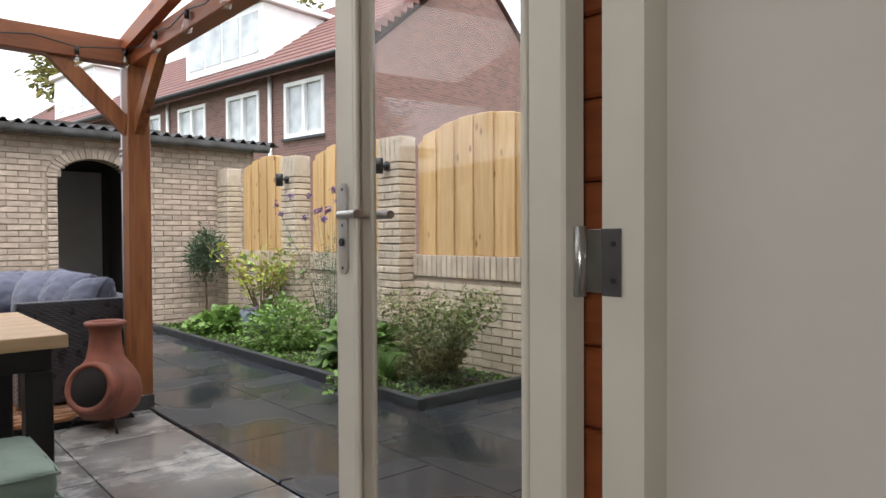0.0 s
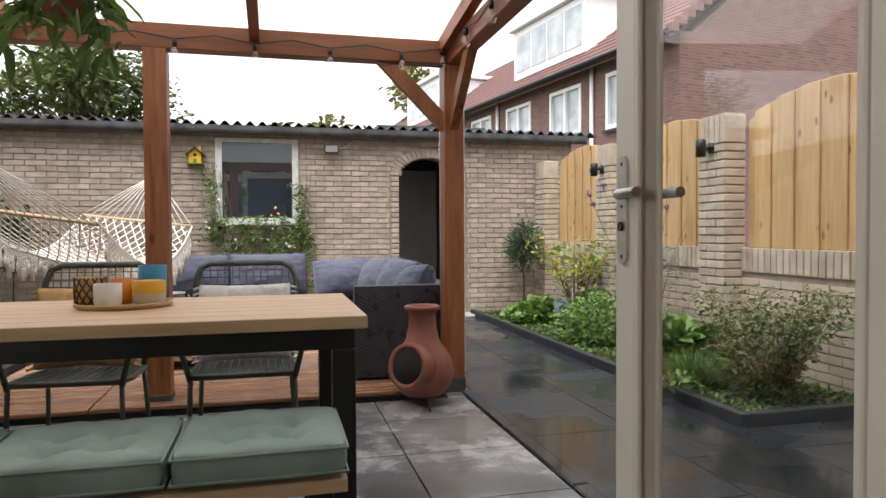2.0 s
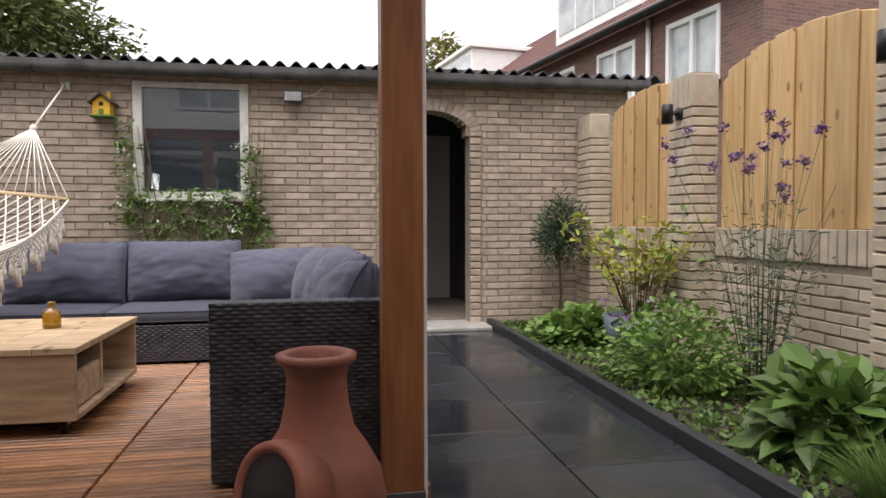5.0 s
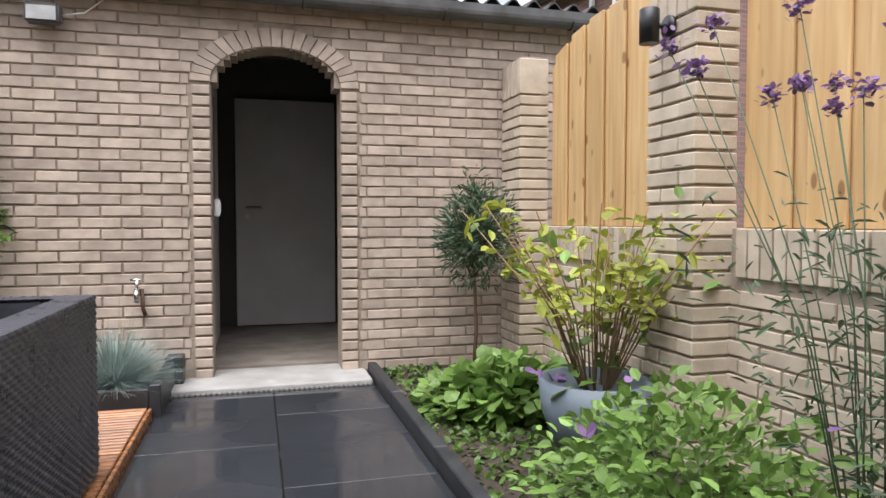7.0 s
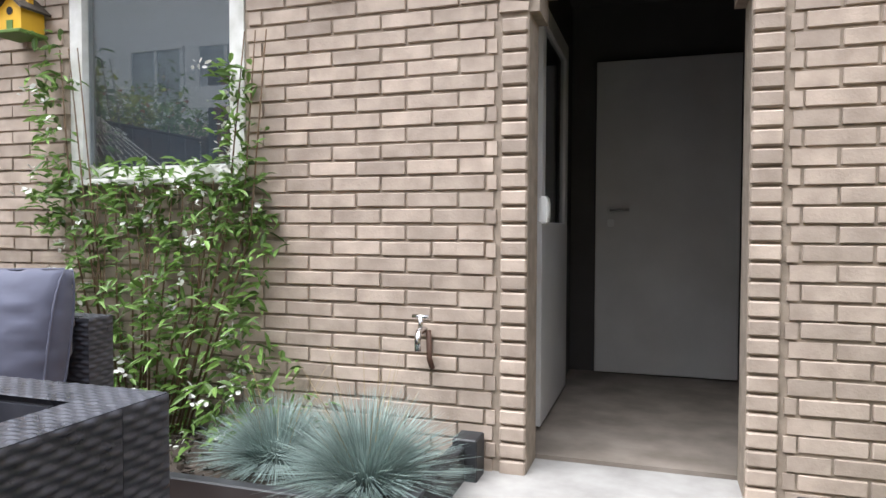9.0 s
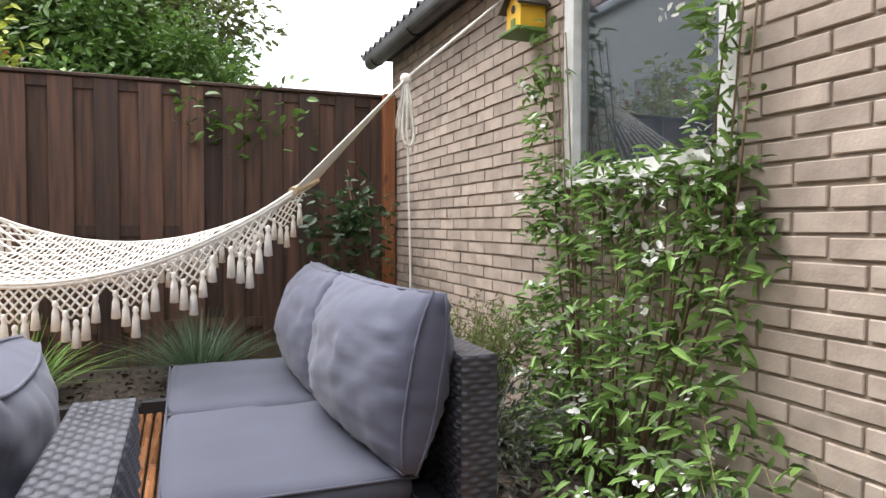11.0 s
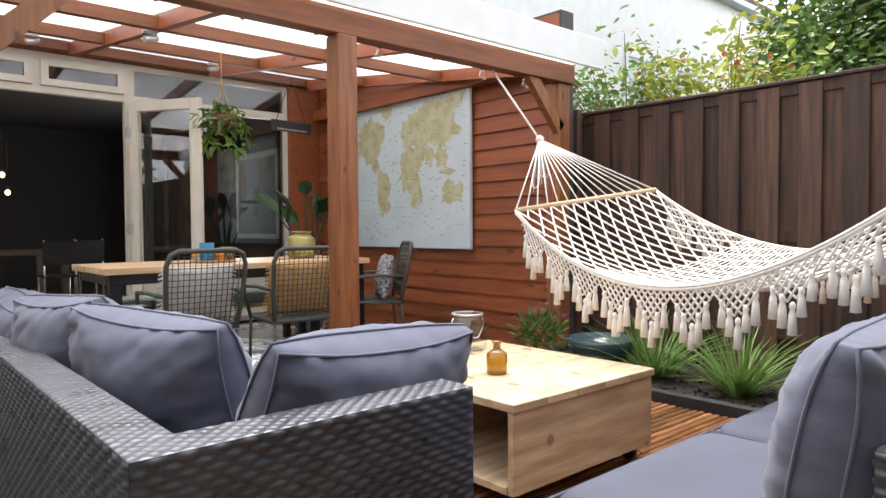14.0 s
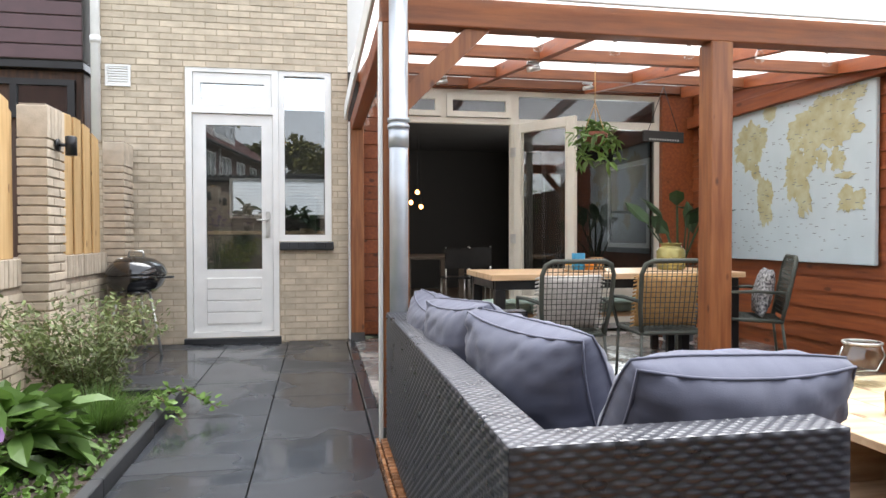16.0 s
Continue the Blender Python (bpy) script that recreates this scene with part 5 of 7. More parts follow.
# ---- coffee table ----
ct = thing("coffee_table", "low scaffold-wood coffee table with open shelf on castors", "table")
cx0, cx1, cy0, cy1 = -0.31, 0.61, 4.98, 6.02
for k in range(5):
    a = cx0 + k * (cx1 - cx0) / 5
    part("top_plank", B(a + 0.001, a + (cx1 - cx0) / 5 - 0.001, cy0, cy1, 0.435, 0.467, 0.003), M_SCAFF, ct)
part("end_panel", B(cx0 + 0.01, cx1 - 0.01, cy1 - 0.04, cy1 - 0.01, 0.13, 0.434, 0.003), M_SCAFF, ct)
part("end_panel", B(cx0 + 0.01, cx1 - 0.01, cy0 + 0.01, cy0 + 0.04, 0.13, 0.434, 0.003), M_SCAFF, ct)
part("middle_panel", B(cx0 + 0.02, cx1 - 0.03, 5.42, 5.45, 0.16, 0.434, 0.003), M_SCAFF, ct)
part("bottom_board", B(cx0 + 0.01, cx1 - 0.005, cy0 + 0.041, cy1 - 0.041, 0.13, 0.16, 0.003), M_SCAFF, ct)
part("side_panel", B(cx0 + 0.01, cx0 + 0.035, cy0 + 0.041, cy1 - 0.041, 0.161, 0.434, 0.003), M_SCAFF, ct)
dr = part("drawer_front", B(cx1 - 0.06, cx1 - 0.035, 5.05, 5.41, 0.17, 0.33, 0.003), M_SCAFF, ct)
for x in (cx0 + 0.08, cx1 - 0.08):
    for y in (cy0 + 0.08, cy1 - 0.08):
        c_ = part("castor", T([(x - 0.015, y, 0.092), (x + 0.015, y, 0.092)], 0.032, 14), M_BLACK, ct)
        part("fork", B(x - 0.02, x + 0.02, y - 0.012, y + 0.012, 0.10, 0.131, 0.003), M_STEEL, c_)
settle(ct, (0.15, 5.5, 0.06))
bt = thing("bottle", "small amber glass bottle with a narrow neck", "bottle", (0.28, 5.62, 0.467))
part("body", lathe([(0.0, 0), (0.042, 0.0), (0.045, 0.01), (0.045, 0.085), (0.03, 0.10), (0.016, 0.108), (0.016, 0.13), (0.021, 0.133), (0.021, 0.142), (0.0, 0.142)], 20), M_YELLOWG, bt)
lj = thing("lantern_jar", "clear glass lantern jar with wire handle", "lantern", (-0.02, 5.12, 0.467))
part("glass", lathe([(0.0, 0), (0.09, 0), (0.1, 0.02), (0.1, 0.13), (0.075, 0.16), (0.075, 0.19)], 22), glass("jar_glass", (0.86, 0.9, 0.86), 0.1), lj).visible_shadow = False
part("rim", T([(0.078 * math.cos(a), 0.078 * math.sin(a), 0.185) for a in np.linspace(0, 6.283, 21)], 0.006, 5), M_STEEL, lj)
part("handle", T([(-0.1, 0, 0.17), (-0.12, 0, 0.12), (-0.06, 0.02, 0.06), (0.06, 0.02, 0.06), (0.12, 0, 0.12), (0.1, 0, 0.17)], 0.003, 5), M_STEEL, lj)

# ---- dining set ----
dt = thing("dining_table", "long dining table with teak plank top and black steel legs", "table")
tx0, tx1, ty0, ty1, TZ = -1.12, 1.065, 1.80, 2.70, 0.83
for k in range(7):
    a = ty0 + k * (ty1 - ty0) / 7
    part("top_plank", B(tx0, tx1, a + 0.0015, a + (ty1 - ty0) / 7 - 0.0015, TZ - 0.045, TZ, 0.003), M_TEAK, dt)
part("frame", B(tx0 + 0.04, tx1 - 0.04, ty0 + 0.04, ty0 + 0.085, TZ - 0.12, TZ - 0.046, 0.003), M_BLACK, dt)
part("frame", B(tx0 + 0.04, tx1 - 0.04, ty1 - 0.085, ty1 - 0.04, TZ - 0.12, TZ - 0.046, 0.003), M_BLACK, dt)
for x in (tx0 + 0.04, tx1 - 0.12):
    for y in (ty0 + 0.03, ty1 - 0.11):
        part("leg", B(x, x + 0.08, y, y + 0.08, 0.0, TZ - 0.12, 0.004), M_BLACK, dt)
    part("cross_bar", B(x, x + 0.08, ty0 + 0.111, ty1 - 0.111, TZ - 0.12, TZ - 0.046, 0.003), M_BLACK, dt)
settle(dt, (0, 2.25, 0))
bn = thing("bench", "teak plank bench on black steel legs beside the table", "bench")
for k in range(3):
    part("seat_plank", B(-1.05, 0.95, 1.40 + k * 0.135, 1.40 + k * 0.135 + 0.131, 0.37, 0.41, 0.003), M_TEAK, bn)
for x in (-1.0, 0.84):
    for y in (1.42, 1.73):
        part("leg", B(x, x + 0.07, y, y + 0.05, 0.0, 0.369, 0.003), M_BLACK, bn)
    part("cross_bar", B(x, x + 0.07, 1.471, 1.729, 0.32, 0.369, 0.003), M_BLACK, bn)
settle(bn, (0, 1.6, 0))
for k, (a, b) in enumerate(((-1.06, -0.56), (-0.55, -0.05), (-0.04, 0.455), (0.465, 0.955))):
    tagged(soft("bench_cushion", a, b, 1.39, 1.84, 0.412, 0.525, M_GREENC, seed=k + 2, tuft=((-0.33, -0.33), (0.33, -0.33), (-0.33, 0.33), (0.33, 0.33))), "tufted sage green bench cushion", "cushion", "bench cushions")


def chair():
    """Rope-weave armchair facing -y, origin at its base."""
    c = thing("dining_chair", "olive steel dining armchair with rope-woven seat and back", "chair", (0, 0, 0), "chairs round the table")
    for s in (-1, 1):
        part("leg", T([(s * 0.25, -0.24, 0), (s * 0.24, -0.22, 0.42)], 0.012), M_OLIVE, c)
        part("leg", T([(s * 0.25, 0.25, 0), (s * 0.23, 0.2, 0.42)], 0.012), M_OLIVE, c)
        part("armrest", T([(s * 0.24, -0.22, 0.42), (s * 0.285, -0.235, 0.6), (s * 0.295, -0.2, 0.665), (s * 0.29, 0.0, 0.675), (s * 0.255, 0.22, 0.66)], 0.014, 8), M_OLIVE, c)
    part("seat_frame", T([(-0.24, -0.22, 0.44), (0.24, -0.22, 0.44), (0.255, -0.1, 0.435), (0.24, 0.2, 0.425), (-0.24, 0.2, 0.425), (-0.255, -0.1, 0.435), (-0.24, -0.22, 0.44)], 0.015), M_OLIVE, c)
    bk = [(-0.23, 0.2, 0.43), (-0.255, 0.24, 0.62), (-0.265, 0.285, 0.86), (-0.24, 0.3, 0.93), (-0.19, 0.305, 0.955), (0.19, 0.305, 0.955), (0.24, 0.3, 0.93), (0.265, 0.285, 0.86), (0.255, 0.24, 0.62), (0.23, 0.2, 0.43)]
    part("back_frame", T(bk, 0.017, 8), M_OLIVE, c)
    bm = bmesh.new()
    for k in range(13):
        x = -0.21 + k * 0.035
        tube(bm, [(x, 0.215, 0.47), (x * 1.05, 0.25, 0.66), (x * 1.08, 0.298, 0.945)], 0.0035, 4)
    for k in range(12):
        z = 0.50 + k * 0.038
        y = 0.205 + (z - 0.43) * 0.185
        tube(bm, [(-0.25, y, z), (0.25, y, z)], 0.0035, 4)
    part("back_weave", bm, M_OLIVE, c)
    bm = bmesh.new()
    for k in range(24):
        y = -0.205 + k * 0.0172
        tube(bm, [(-0.245, y, 0.437), (0.245, y, 0.437)], 0.006, 4)
    for k in range(13):
        x = -0.22 + k * 0.0367
        tube(bm, [(x, -0.22, 0.441), (x, 0.2, 0.441)], 0.005, 4)
    part("seat_weave", bm, M_OLIVE, c)
    return c


ch = chair()
ch.matrix_basis = pose(0.60, 3.02, 0)
copy_thing(ch, pose(-0.16, 3.04, 0, 0, 0, -4))
copy_thing(ch, pose(-1.28, 2.55, 0, 0, 0, 62))
for (x, y, rz, m, lab) in ((0.60, 3.12, 0, M_PILW, "white knitted scatter cushion with grey stripes"), (-0.16, 3.13, -4, M_PILO, "ochre fringed scatter cushion"), (-1.35, 2.60, 62, M_PILB, "black and white patterned scatter cushion")):
    p = pillow("scatter_cushion", 0.46, 0.40, 0.15, m, seed=int(x * 10), piping=False)
    p.matrix_basis = pose(x, y, 0.655, -12, 0, rz)
    tagged(p, lab, "cushion")
    if m is not M_PILB:
        bm = bmesh.new()
        for s in (-1, 1):
            for k in range(14):
                zz = -0.19 + k * 0.029
                tube(bm, [(s * 0.225, 0, zz), (s * 0.262, 0.0, zz - 0.012)], 0.007, 5)
        part("fringe", bm, m, p)
# things on the table
tr = thing("tray", "round wooden serving tray on the dining table", "tray", (0.17, 2.37, TZ))
part("base", lathe([(0.0, 0), (0.17, 0), (0.185, 0.02), (0.178, 0.022), (0.165, 0.008), (0.0, 0.008)], 32), M_TEAK, tr)
def cup(name, label, x, y, r, h, m, m2=None, split=0.5):
    e = thing(name, label, "candle", (x + 0.15, y + 0.10, TZ + 0.009))
    part("cup", lathe([(0.0, 0), (r * 0.86, 0), (r, h * 0.2), (r, h), (r * 0.9, h), (r * 0.88, h * 0.85), (0.0, h * 0.85)], 24), m, e)
    if m2:
        part("glaze", lathe([(r * 1.006, h * split), (r * 1.012, h * split + 0.003), (r * 1.012, h * 0.998), (r * 1.004, h)], 24), m2, e)
    return e
cup("candle_cup", "beige and yellow ceramic candle cup", 0.115, 2.24, 0.062, 0.095, M_CREAMC, M_YELC)
cup("candle_cup", "white wax candle in a glass", -0.02, 2.17, 0.05, 0.09, M_WAXC)
cup("candle_cup", "orange candle in a glass", 0.0, 2.31, 0.045, 0.10, M_ORAC)
tagged(cup("candle_cup", "bright blue round candle", 0.11, 2.36, 0.055, 0.15, M_BLUEC))
lt = cup("candle_cup", "brown lattice metal candle holder with wax", -0.10, 2.25, 0.055, 0.11, M_PILO)
bm = bmesh.new()
for k in range(12):
    a = k * math.pi / 6
    for s in (-1, 1):
        tube(bm, [(0.058 * math.cos(a + s * t * 1.2), 0.058 * math.sin(a + s * t * 1.2), t * 0.11) for t in (0, 0.5, 1)], 0.004, 4)
part("lattice", bm, M_LATT, lt)
jar = thing("glass_jar", "large gold-green glass jar with a rim", "jar", (-0.72, 2.2, TZ))
part("body", lathe([(0.0, 0), (0.11, 0), (0.125, 0.02), (0.125, 0.17), (0.10, 0.20), (0.085, 0.205), (0.085, 0.225), (0.095, 0.228), (0.095, 0.24), (0.08, 0.24)], 28), M_GOLDJAR, jar)
part("handle", T([(-0.1, 0, 0.21), (-0.14, 0, 0.17), (-0.13, 0, 0.12)], 0.004, 5), M_STEEL, jar)

# ---- chiminea ----
cm = thing("chiminea", "terracotta chiminea stove with black-filled sooty mouth on iron legs", "stove", (1.68, 3.74, 0))
prof = [(0.07, 0.10), (0.14, 0.125), (0.195, 0.19), (0.215, 0.27), (0.20, 0.36), (0.155, 0.44), (0.115, 0.50), (0.098, 0.58), (0.092, 0.66), (0.10, 0.70), (0.122, 0.715), (0.125, 0.735), (0.105, 0.742), (0.085, 0.73), (0.08, 0.60), (0.10, 0.48)]
prof = [(r * 0.95, z * 0.93 - 0.045) for r, z in prof]
body = part("body", lathe(prof, 40), M_TERRA, cm)
mouth = lathe([(0.115, -0.03), (0.118, 0.05), (0.113, 0.085), (0.098, 0.088), (0.088, 0.075), (0.088, -0.01), (0.0, -0.012)], 32)
bmesh.ops.transform(mouth, matrix=Matrix.Translation((-0.075, -0.10, 0.262)) @ Euler((radians(76), 0, radians(-50))).to_matrix().to_4x4() @ Matrix.Diagonal((1.3, 1.28, 1, 1)), verts=mouth.verts)
part("mouth", mouth, M_TERRA, cm, smooth=True)
# Black disc closes the mouth, in place of its dark sooty hollow
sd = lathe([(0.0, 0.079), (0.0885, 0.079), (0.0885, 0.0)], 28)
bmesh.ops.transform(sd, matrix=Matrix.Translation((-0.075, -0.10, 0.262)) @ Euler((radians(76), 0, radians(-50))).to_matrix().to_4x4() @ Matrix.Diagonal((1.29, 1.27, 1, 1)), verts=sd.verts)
part("fire_hole", sd, M_HOLEBLACK, cm, "black disc standing for the sooty, shaded hollow")
for k in range(3):
    a = radians(-90 + k * 120)
    part("leg", T([(0.10 * math.cos(a), 0.10 * math.sin(a), 0.08), (0.17 * math.cos(a), 0.17 * math.sin(a), 0.06), (0.22 * math.cos(a), 0.22 * math.sin(a), 0.0)], 0.008, 6), M_BLACK, cm)
part("ring", T([(0.12 * math.cos(a), 0.12 * math.sin(a), 0.066) for a in np.linspace(0, 6.283, 19)], 0.007, 5), M_BLACK, cm)

# ---- hammock ----
hm = thing("hammock", "white cotton macrame hammock with tassel fringe and wooden spreader bars", "hammock")
A0, A1 = Vector((-0.52, 5.0, 1.19)), Vector((-1.49, 5.31, 1.325))
C0, C1 = Vector((-0.10, 7.03, 1.195)), Vector((-1.24, 7.34, 1.32))
KA, KC = Vector((-1.25, 4.56, 1.70)), Vector((-0.56, 7.66, 1.79))
part("spreader_bar", T([A0, A1], 0.016, 10), M_BARWOOD, hm)
part("spreader_bar", T([C0, C1], 0.018, 10), M_BARWOOD, hm)
for K, P, Q, hook in ((KA, A0, A1, (-1.30, 4.06, 2.27)), (KC, C0, C1, (-0.5, 8.17, 2.23))):
    for k in range(15):
        part("clew_cord", T([K, P.lerp(Q, k / 14)], 0.0045, 5), M_ROPE, hm)
    for k, (L, dx) in enumerate(((0.34, 0.05), (0.26, -0.06))):
        part("rope_loop", T([K + Vector((dx * math.sin(q * math.pi), dx * 0.6 * math.sin(2 * q * math.pi), -L * math.sin(q * math.pi) ** 0.7)) for q in np.linspace(0, 1, 13)], 0.006, 6), M_ROPE, hm)
    part("hanging_rope", T([K, hook], 0.008, 7), M_ROPE, hm)
    bm = bmesh.new()
    for k in range(6):
        d = Vector((0.03 * math.cos(k), 0.03 * math.sin(k), 0))
        tube(bm, [K + d * 0.3, K + d - Vector((0, 0, 0.12)), K + d * 1.6 - Vector((0, 0, 0.26 + 0.05 * (k % 3)))], 0.005, 5)
    bmesh.ops.create_uvsphere(bm, u_segments=10, v_segments=6, radius=0.03, matrix=Matrix.Translation(K))
    part("knot", bm, M_ROPE, hm)
part("loose_rope", T([KC, KC + Vector((0.03, 0.0, -0.3)), KC + Vector((0.02, 0.02, -1.0)), KC + Vector((0.01, 0.02, -1.25))], 0.006, 6), M_ROPE, hm)


def bed_pt(s, t):
    """Point of the sagging net: s along, t across."""
    p, q = A0.lerp(C0, s), A1.lerp(C1, s)
    m = p.lerp(q, t)
    sag = 4 * s * (1 - s)
    m.z -= sag * (0.36 + 0.10 * math.sin(math.pi * t))
    m.x += 0.05 * sag * (0.5 - t)
    return m


bm = bmesh.new()
NT, NS = 13, 26
for k in range(-NS, NT + 1):
    for sgn in (1, -1):
        line = []
        for i in range(NS + 1):
            t = (k + i * 0.55) / NT
            t = t if sgn == 1 else 1 - t
            if 0 <= t <= 1:
                line.append(bed_pt(i / NS, t))
        if len(line) > 1:
            tube(bm, line, 0.0055, 5, cap=False)
part("net", bm, M_ROPE, hm)
bm = bmesh.new()
for t in (0.0, 1.0):
    for o in (0, 0.012):
        tube(bm, [bed_pt(i / 30, t) - Vector((0, 0, o)) for i in range(31)], 0.008, 6)
for i in range(40):
    s = 0.3 + 0.011 * i
    tube(bm, [bed_pt(min(s, 0.8), t / 12) for t in range(13)], 0.004, 4)
part("edge_ropes", bm, M_ROPE, hm)
SC, COLS = 9, 6


def fringe_drop(i):
    """Depth of the lattice under the edge at column i: pointed scallops."""
    return 0.035 + 0.125 * (1 - abs((i % COLS) - COLS / 2) / (COLS / 2))


for t in (0.0, 1.0):
    bm, bt2 = bmesh.new(), bmesh.new()
    rng = random.Random(17)
    for i in range(SC * COLS + 1):
        s = 0.03 + 0.94 * i / (SC * COLS)
        for sgn in (-1, 1):
            # slanting cords run from the edge down to the scallop's border
            line, j = [], 0.0
            while j < 4:
                q = i + sgn * j
                if not 0 <= q <= SC * COLS or j * 0.042 > fringe_drop(q) + 0.02:
                    break
                line.append(bed_pt(0.03 + 0.94 * q / (SC * COLS), t) - Vector((0, 0, j * 0.042)))
                j += 0.5
            if len(line) > 1:
                tube(bm, line, 0.0048, 5)
        low_ = bed_pt(s, t) - Vector((rng.uniform(-0.006, 0.006), 0, fringe_drop(i)))
        if i % COLS:
            L = rng.uniform(0.095, 0.125)
            lathe([(0.004, 0.006), (0.010, 0.0), (0.012, -0.012), (0.008, -0.022), (0.013, -0.04), (0.0185, -L), (0.0, -L - 0.004)], 7, bt2, tuple(low_))
    part("fringe_net", bm, M_ROPE, hm)
    part("tassels", bt2, M_ROPE, hm)
settle(hm, (-0.8, 6.1, 0.8))
hk = thing("wall_hook", "steel hammock hook plate on the shed wall", "hook", (-0.5, 8.192, 2.23))
part("plate", B(-0.035, 0.035, -0.006, 0.006, -0.035, 0.035, 0.002), M_STEEL, hk)
part("ring", T([(0.0, -0.02 + 0.02 * math.cos(a), 0.02 * math.sin(a)) for a in np.linspace(0, 6.283, 13)], 0.005, 5), M_STEEL, hk)

# ---- things on the shed wall ----
bh = thing("birdhouse", "small yellow wooden birdhouse with a pitched roof", "birdhouse", (-0.17, 8.19, 1.95))
bm = bmesh.new()
vs = [bm.verts.new((x, y, z)) for y in (-0.13, 0.0) for x, z in ((-0.07, 0.02), (0.07, 0.02), (0.07, 0.13), (0.0, 0.19), (-0.07, 0.13))]
bm.faces.new(vs[:5]); bm.faces.new(vs[5:][::-1])
for i in range(5):
    bm.faces.new((vs[i], vs[5 + i], vs[5 + (i + 1) % 5], vs[(i + 1) % 5]))
bmesh.ops.recalc_face_normals(bm, faces=bm.faces)
part("body", bm, M_BIRDY, bh)
for s in (-1, 1):
    part("roof_board", strut((s * 0.0, -0.075, 0.205), (s * 0.105, -0.075, 0.118), 0.085, 0.006), M_BARK, bh)
part("base", B(-0.095, 0.095, -0.16, 0.0, 0.0, 0.019, 0.004), M_GREENP, bh)
# Dark disc on the front stands for the shaded entrance hole
part("hole", T([(0, -0.133, 0.115), (0, -0.1315, 0.115)], 0.02, 14), M_HOLEBLACK, bh)
part("door", B(-0.02, 0.02, -0.135, -0.1305, 0.02, 0.07, 0.001), M_GREENP, bh)
part("chimney", B(0.035, 0.06, -0.08, -0.05, 0.16, 0.23, 0.002), M_BIRDY, bh)
fd = thing("flood_light", "grey boxy outdoor flood light under the gutter", "lamp", (1.46, 8.19, 2.19))
part("housing", B(-0.09, 0.09, -0.12, -0.03, -0.06, 0.05, 0.012, 2), M_GUTTER, fd)
part("lens", B(-0.075, 0.075, -0.125, -0.119, -0.05, 0.03, 0.002), M_STEEL, fd)
part("bracket", B(-0.03, 0.03, -0.03, 0.0, -0.02, 0.02, 0.003), M_GUTTER, fd)
part("cable", T([(0.09, -0.05, 0.0), (0.2, -0.02, 0.03), (0.3, -0.01, 0.12)], 0.005, 5), M_WAXC, fd)
tpv = thing("garden_tap", "chrome garden tap on the shed wall", "tap", (1.92, 8.19, 0.60))
part("body", T([(0, 0, 0.0), (0, -0.07, 0.0), (0.0, -0.085, -0.03), (0.0, -0.085, -0.075)], 0.014, 10), M_CHROME, tpv)
part("spindle", T([(0, -0.05, 0.0), (0, -0.05, 0.055)], 0.01, 8), M_CHROME, tpv)
part("handle", T([(-0.035, -0.05, 0.06), (0.035, -0.05, 0.06)], 0.008, 8), M_CHROME, tpv)
part("supply_pipe", T([(0.02, -0.01, 0.0), (0.025, -0.012, -0.12), (0.04, -0.012, -0.16)], 0.012, 8), M_LATT, tpv)

# ---- veranda decor ----
mp_ = thing("world_map", "large pale blue world map canvas on the wooden wall", "map", (-2.17, 1.92, 0.88))
W_, H_ = 2.0, 1.70
part("canvas", B(-0.02, 0.02, -W_ / 2, W_ / 2, 0, H_, 0.006), M_MAPSEA, mp_)


def land(cy, cz, ry, rz, seed, rot=0.0):
    """Irregular land patch on the map; y runs across, mirrored to face the garden."""
    bm = bmesh.new()
    vs = []
    for k in range(110):
        a = k * 2 * math.pi / 110
        r = 1 + 0.45 * noise.noise(Vector((math.cos(a) * 1.3 + seed * 7, math.sin(a) * 1.3, seed))) + 0.28 * noise.noise(Vector((math.cos(a) * 4 + seed, math.sin(a) * 4, seed))) + 0.20 * noise.noise(Vector((math.cos(a) * 11 + seed, math.sin(a) * 11, seed * 3)))
        u, v = ry * r * math.cos(a), rz * r * math.sin(a)
        u, v = u * math.cos(rot) - v * math.sin(rot), u * math.sin(rot) + v * math.cos(rot)
        vs.append(bm.verts.new((0.0215 + 0.0004 * seed, cy + u, cz + v)))
    bm.faces.new(vs)
    bmesh.ops.recalc_face_normals(bm, faces=bm.faces)
    return part("land_print", bm, M_MAPLAND, mp_)


for spec in ((-0.62, 1.22, 0.24, 0.22, 1, 0.2), (-0.55, 0.92, 0.07, 0.10, 2, 0.6), (-0.40, 0.62, 0.13, 0.25, 3, 0.15), (-0.33, 1.50, 0.10, 0.10, 4, 0), (0.03, 1.22, 0.10, 0.13, 5, 0), (0.10, 0.86, 0.19, 0.24, 6, -0.1), (0.16, 0.62, 0.10, 0.20, 14, 0.15), (0.44, 1.27, 0.42, 0.24, 7, 0.05), (0.25, 1.0, 0.10, 0.10, 8, 0), (0.40, 0.95, 0.06, 0.12, 9, 0), (0.58, 0.93, 0.09, 0.10, 10, 0.5), (0.74, 0.56, 0.15, 0.11, 11, 0), (0.68, 0.78, 0.10, 0.03, 12, 0), (0.78, 1.48, 0.14, 0.07, 13, 0)):
    land(*spec)
bm = bmesh.new()
rng = random.Random(3)
for k in range(290):
    y, z = rng.uniform(-0.95, 0.95), rng.uniform(0.08, 1.62)
    w = rng.uniform(0.015, 0.05)
    box(bm, 0.0285, 0.029, y, y + w, z, z + 0.006)
part("small_print", bm, M_MAPTXT, mp_)
hb = thing("hanging_plant", "trailing green plant in a hanging terracotta bowl", "plant", (0.01, 2.21, 1.99))
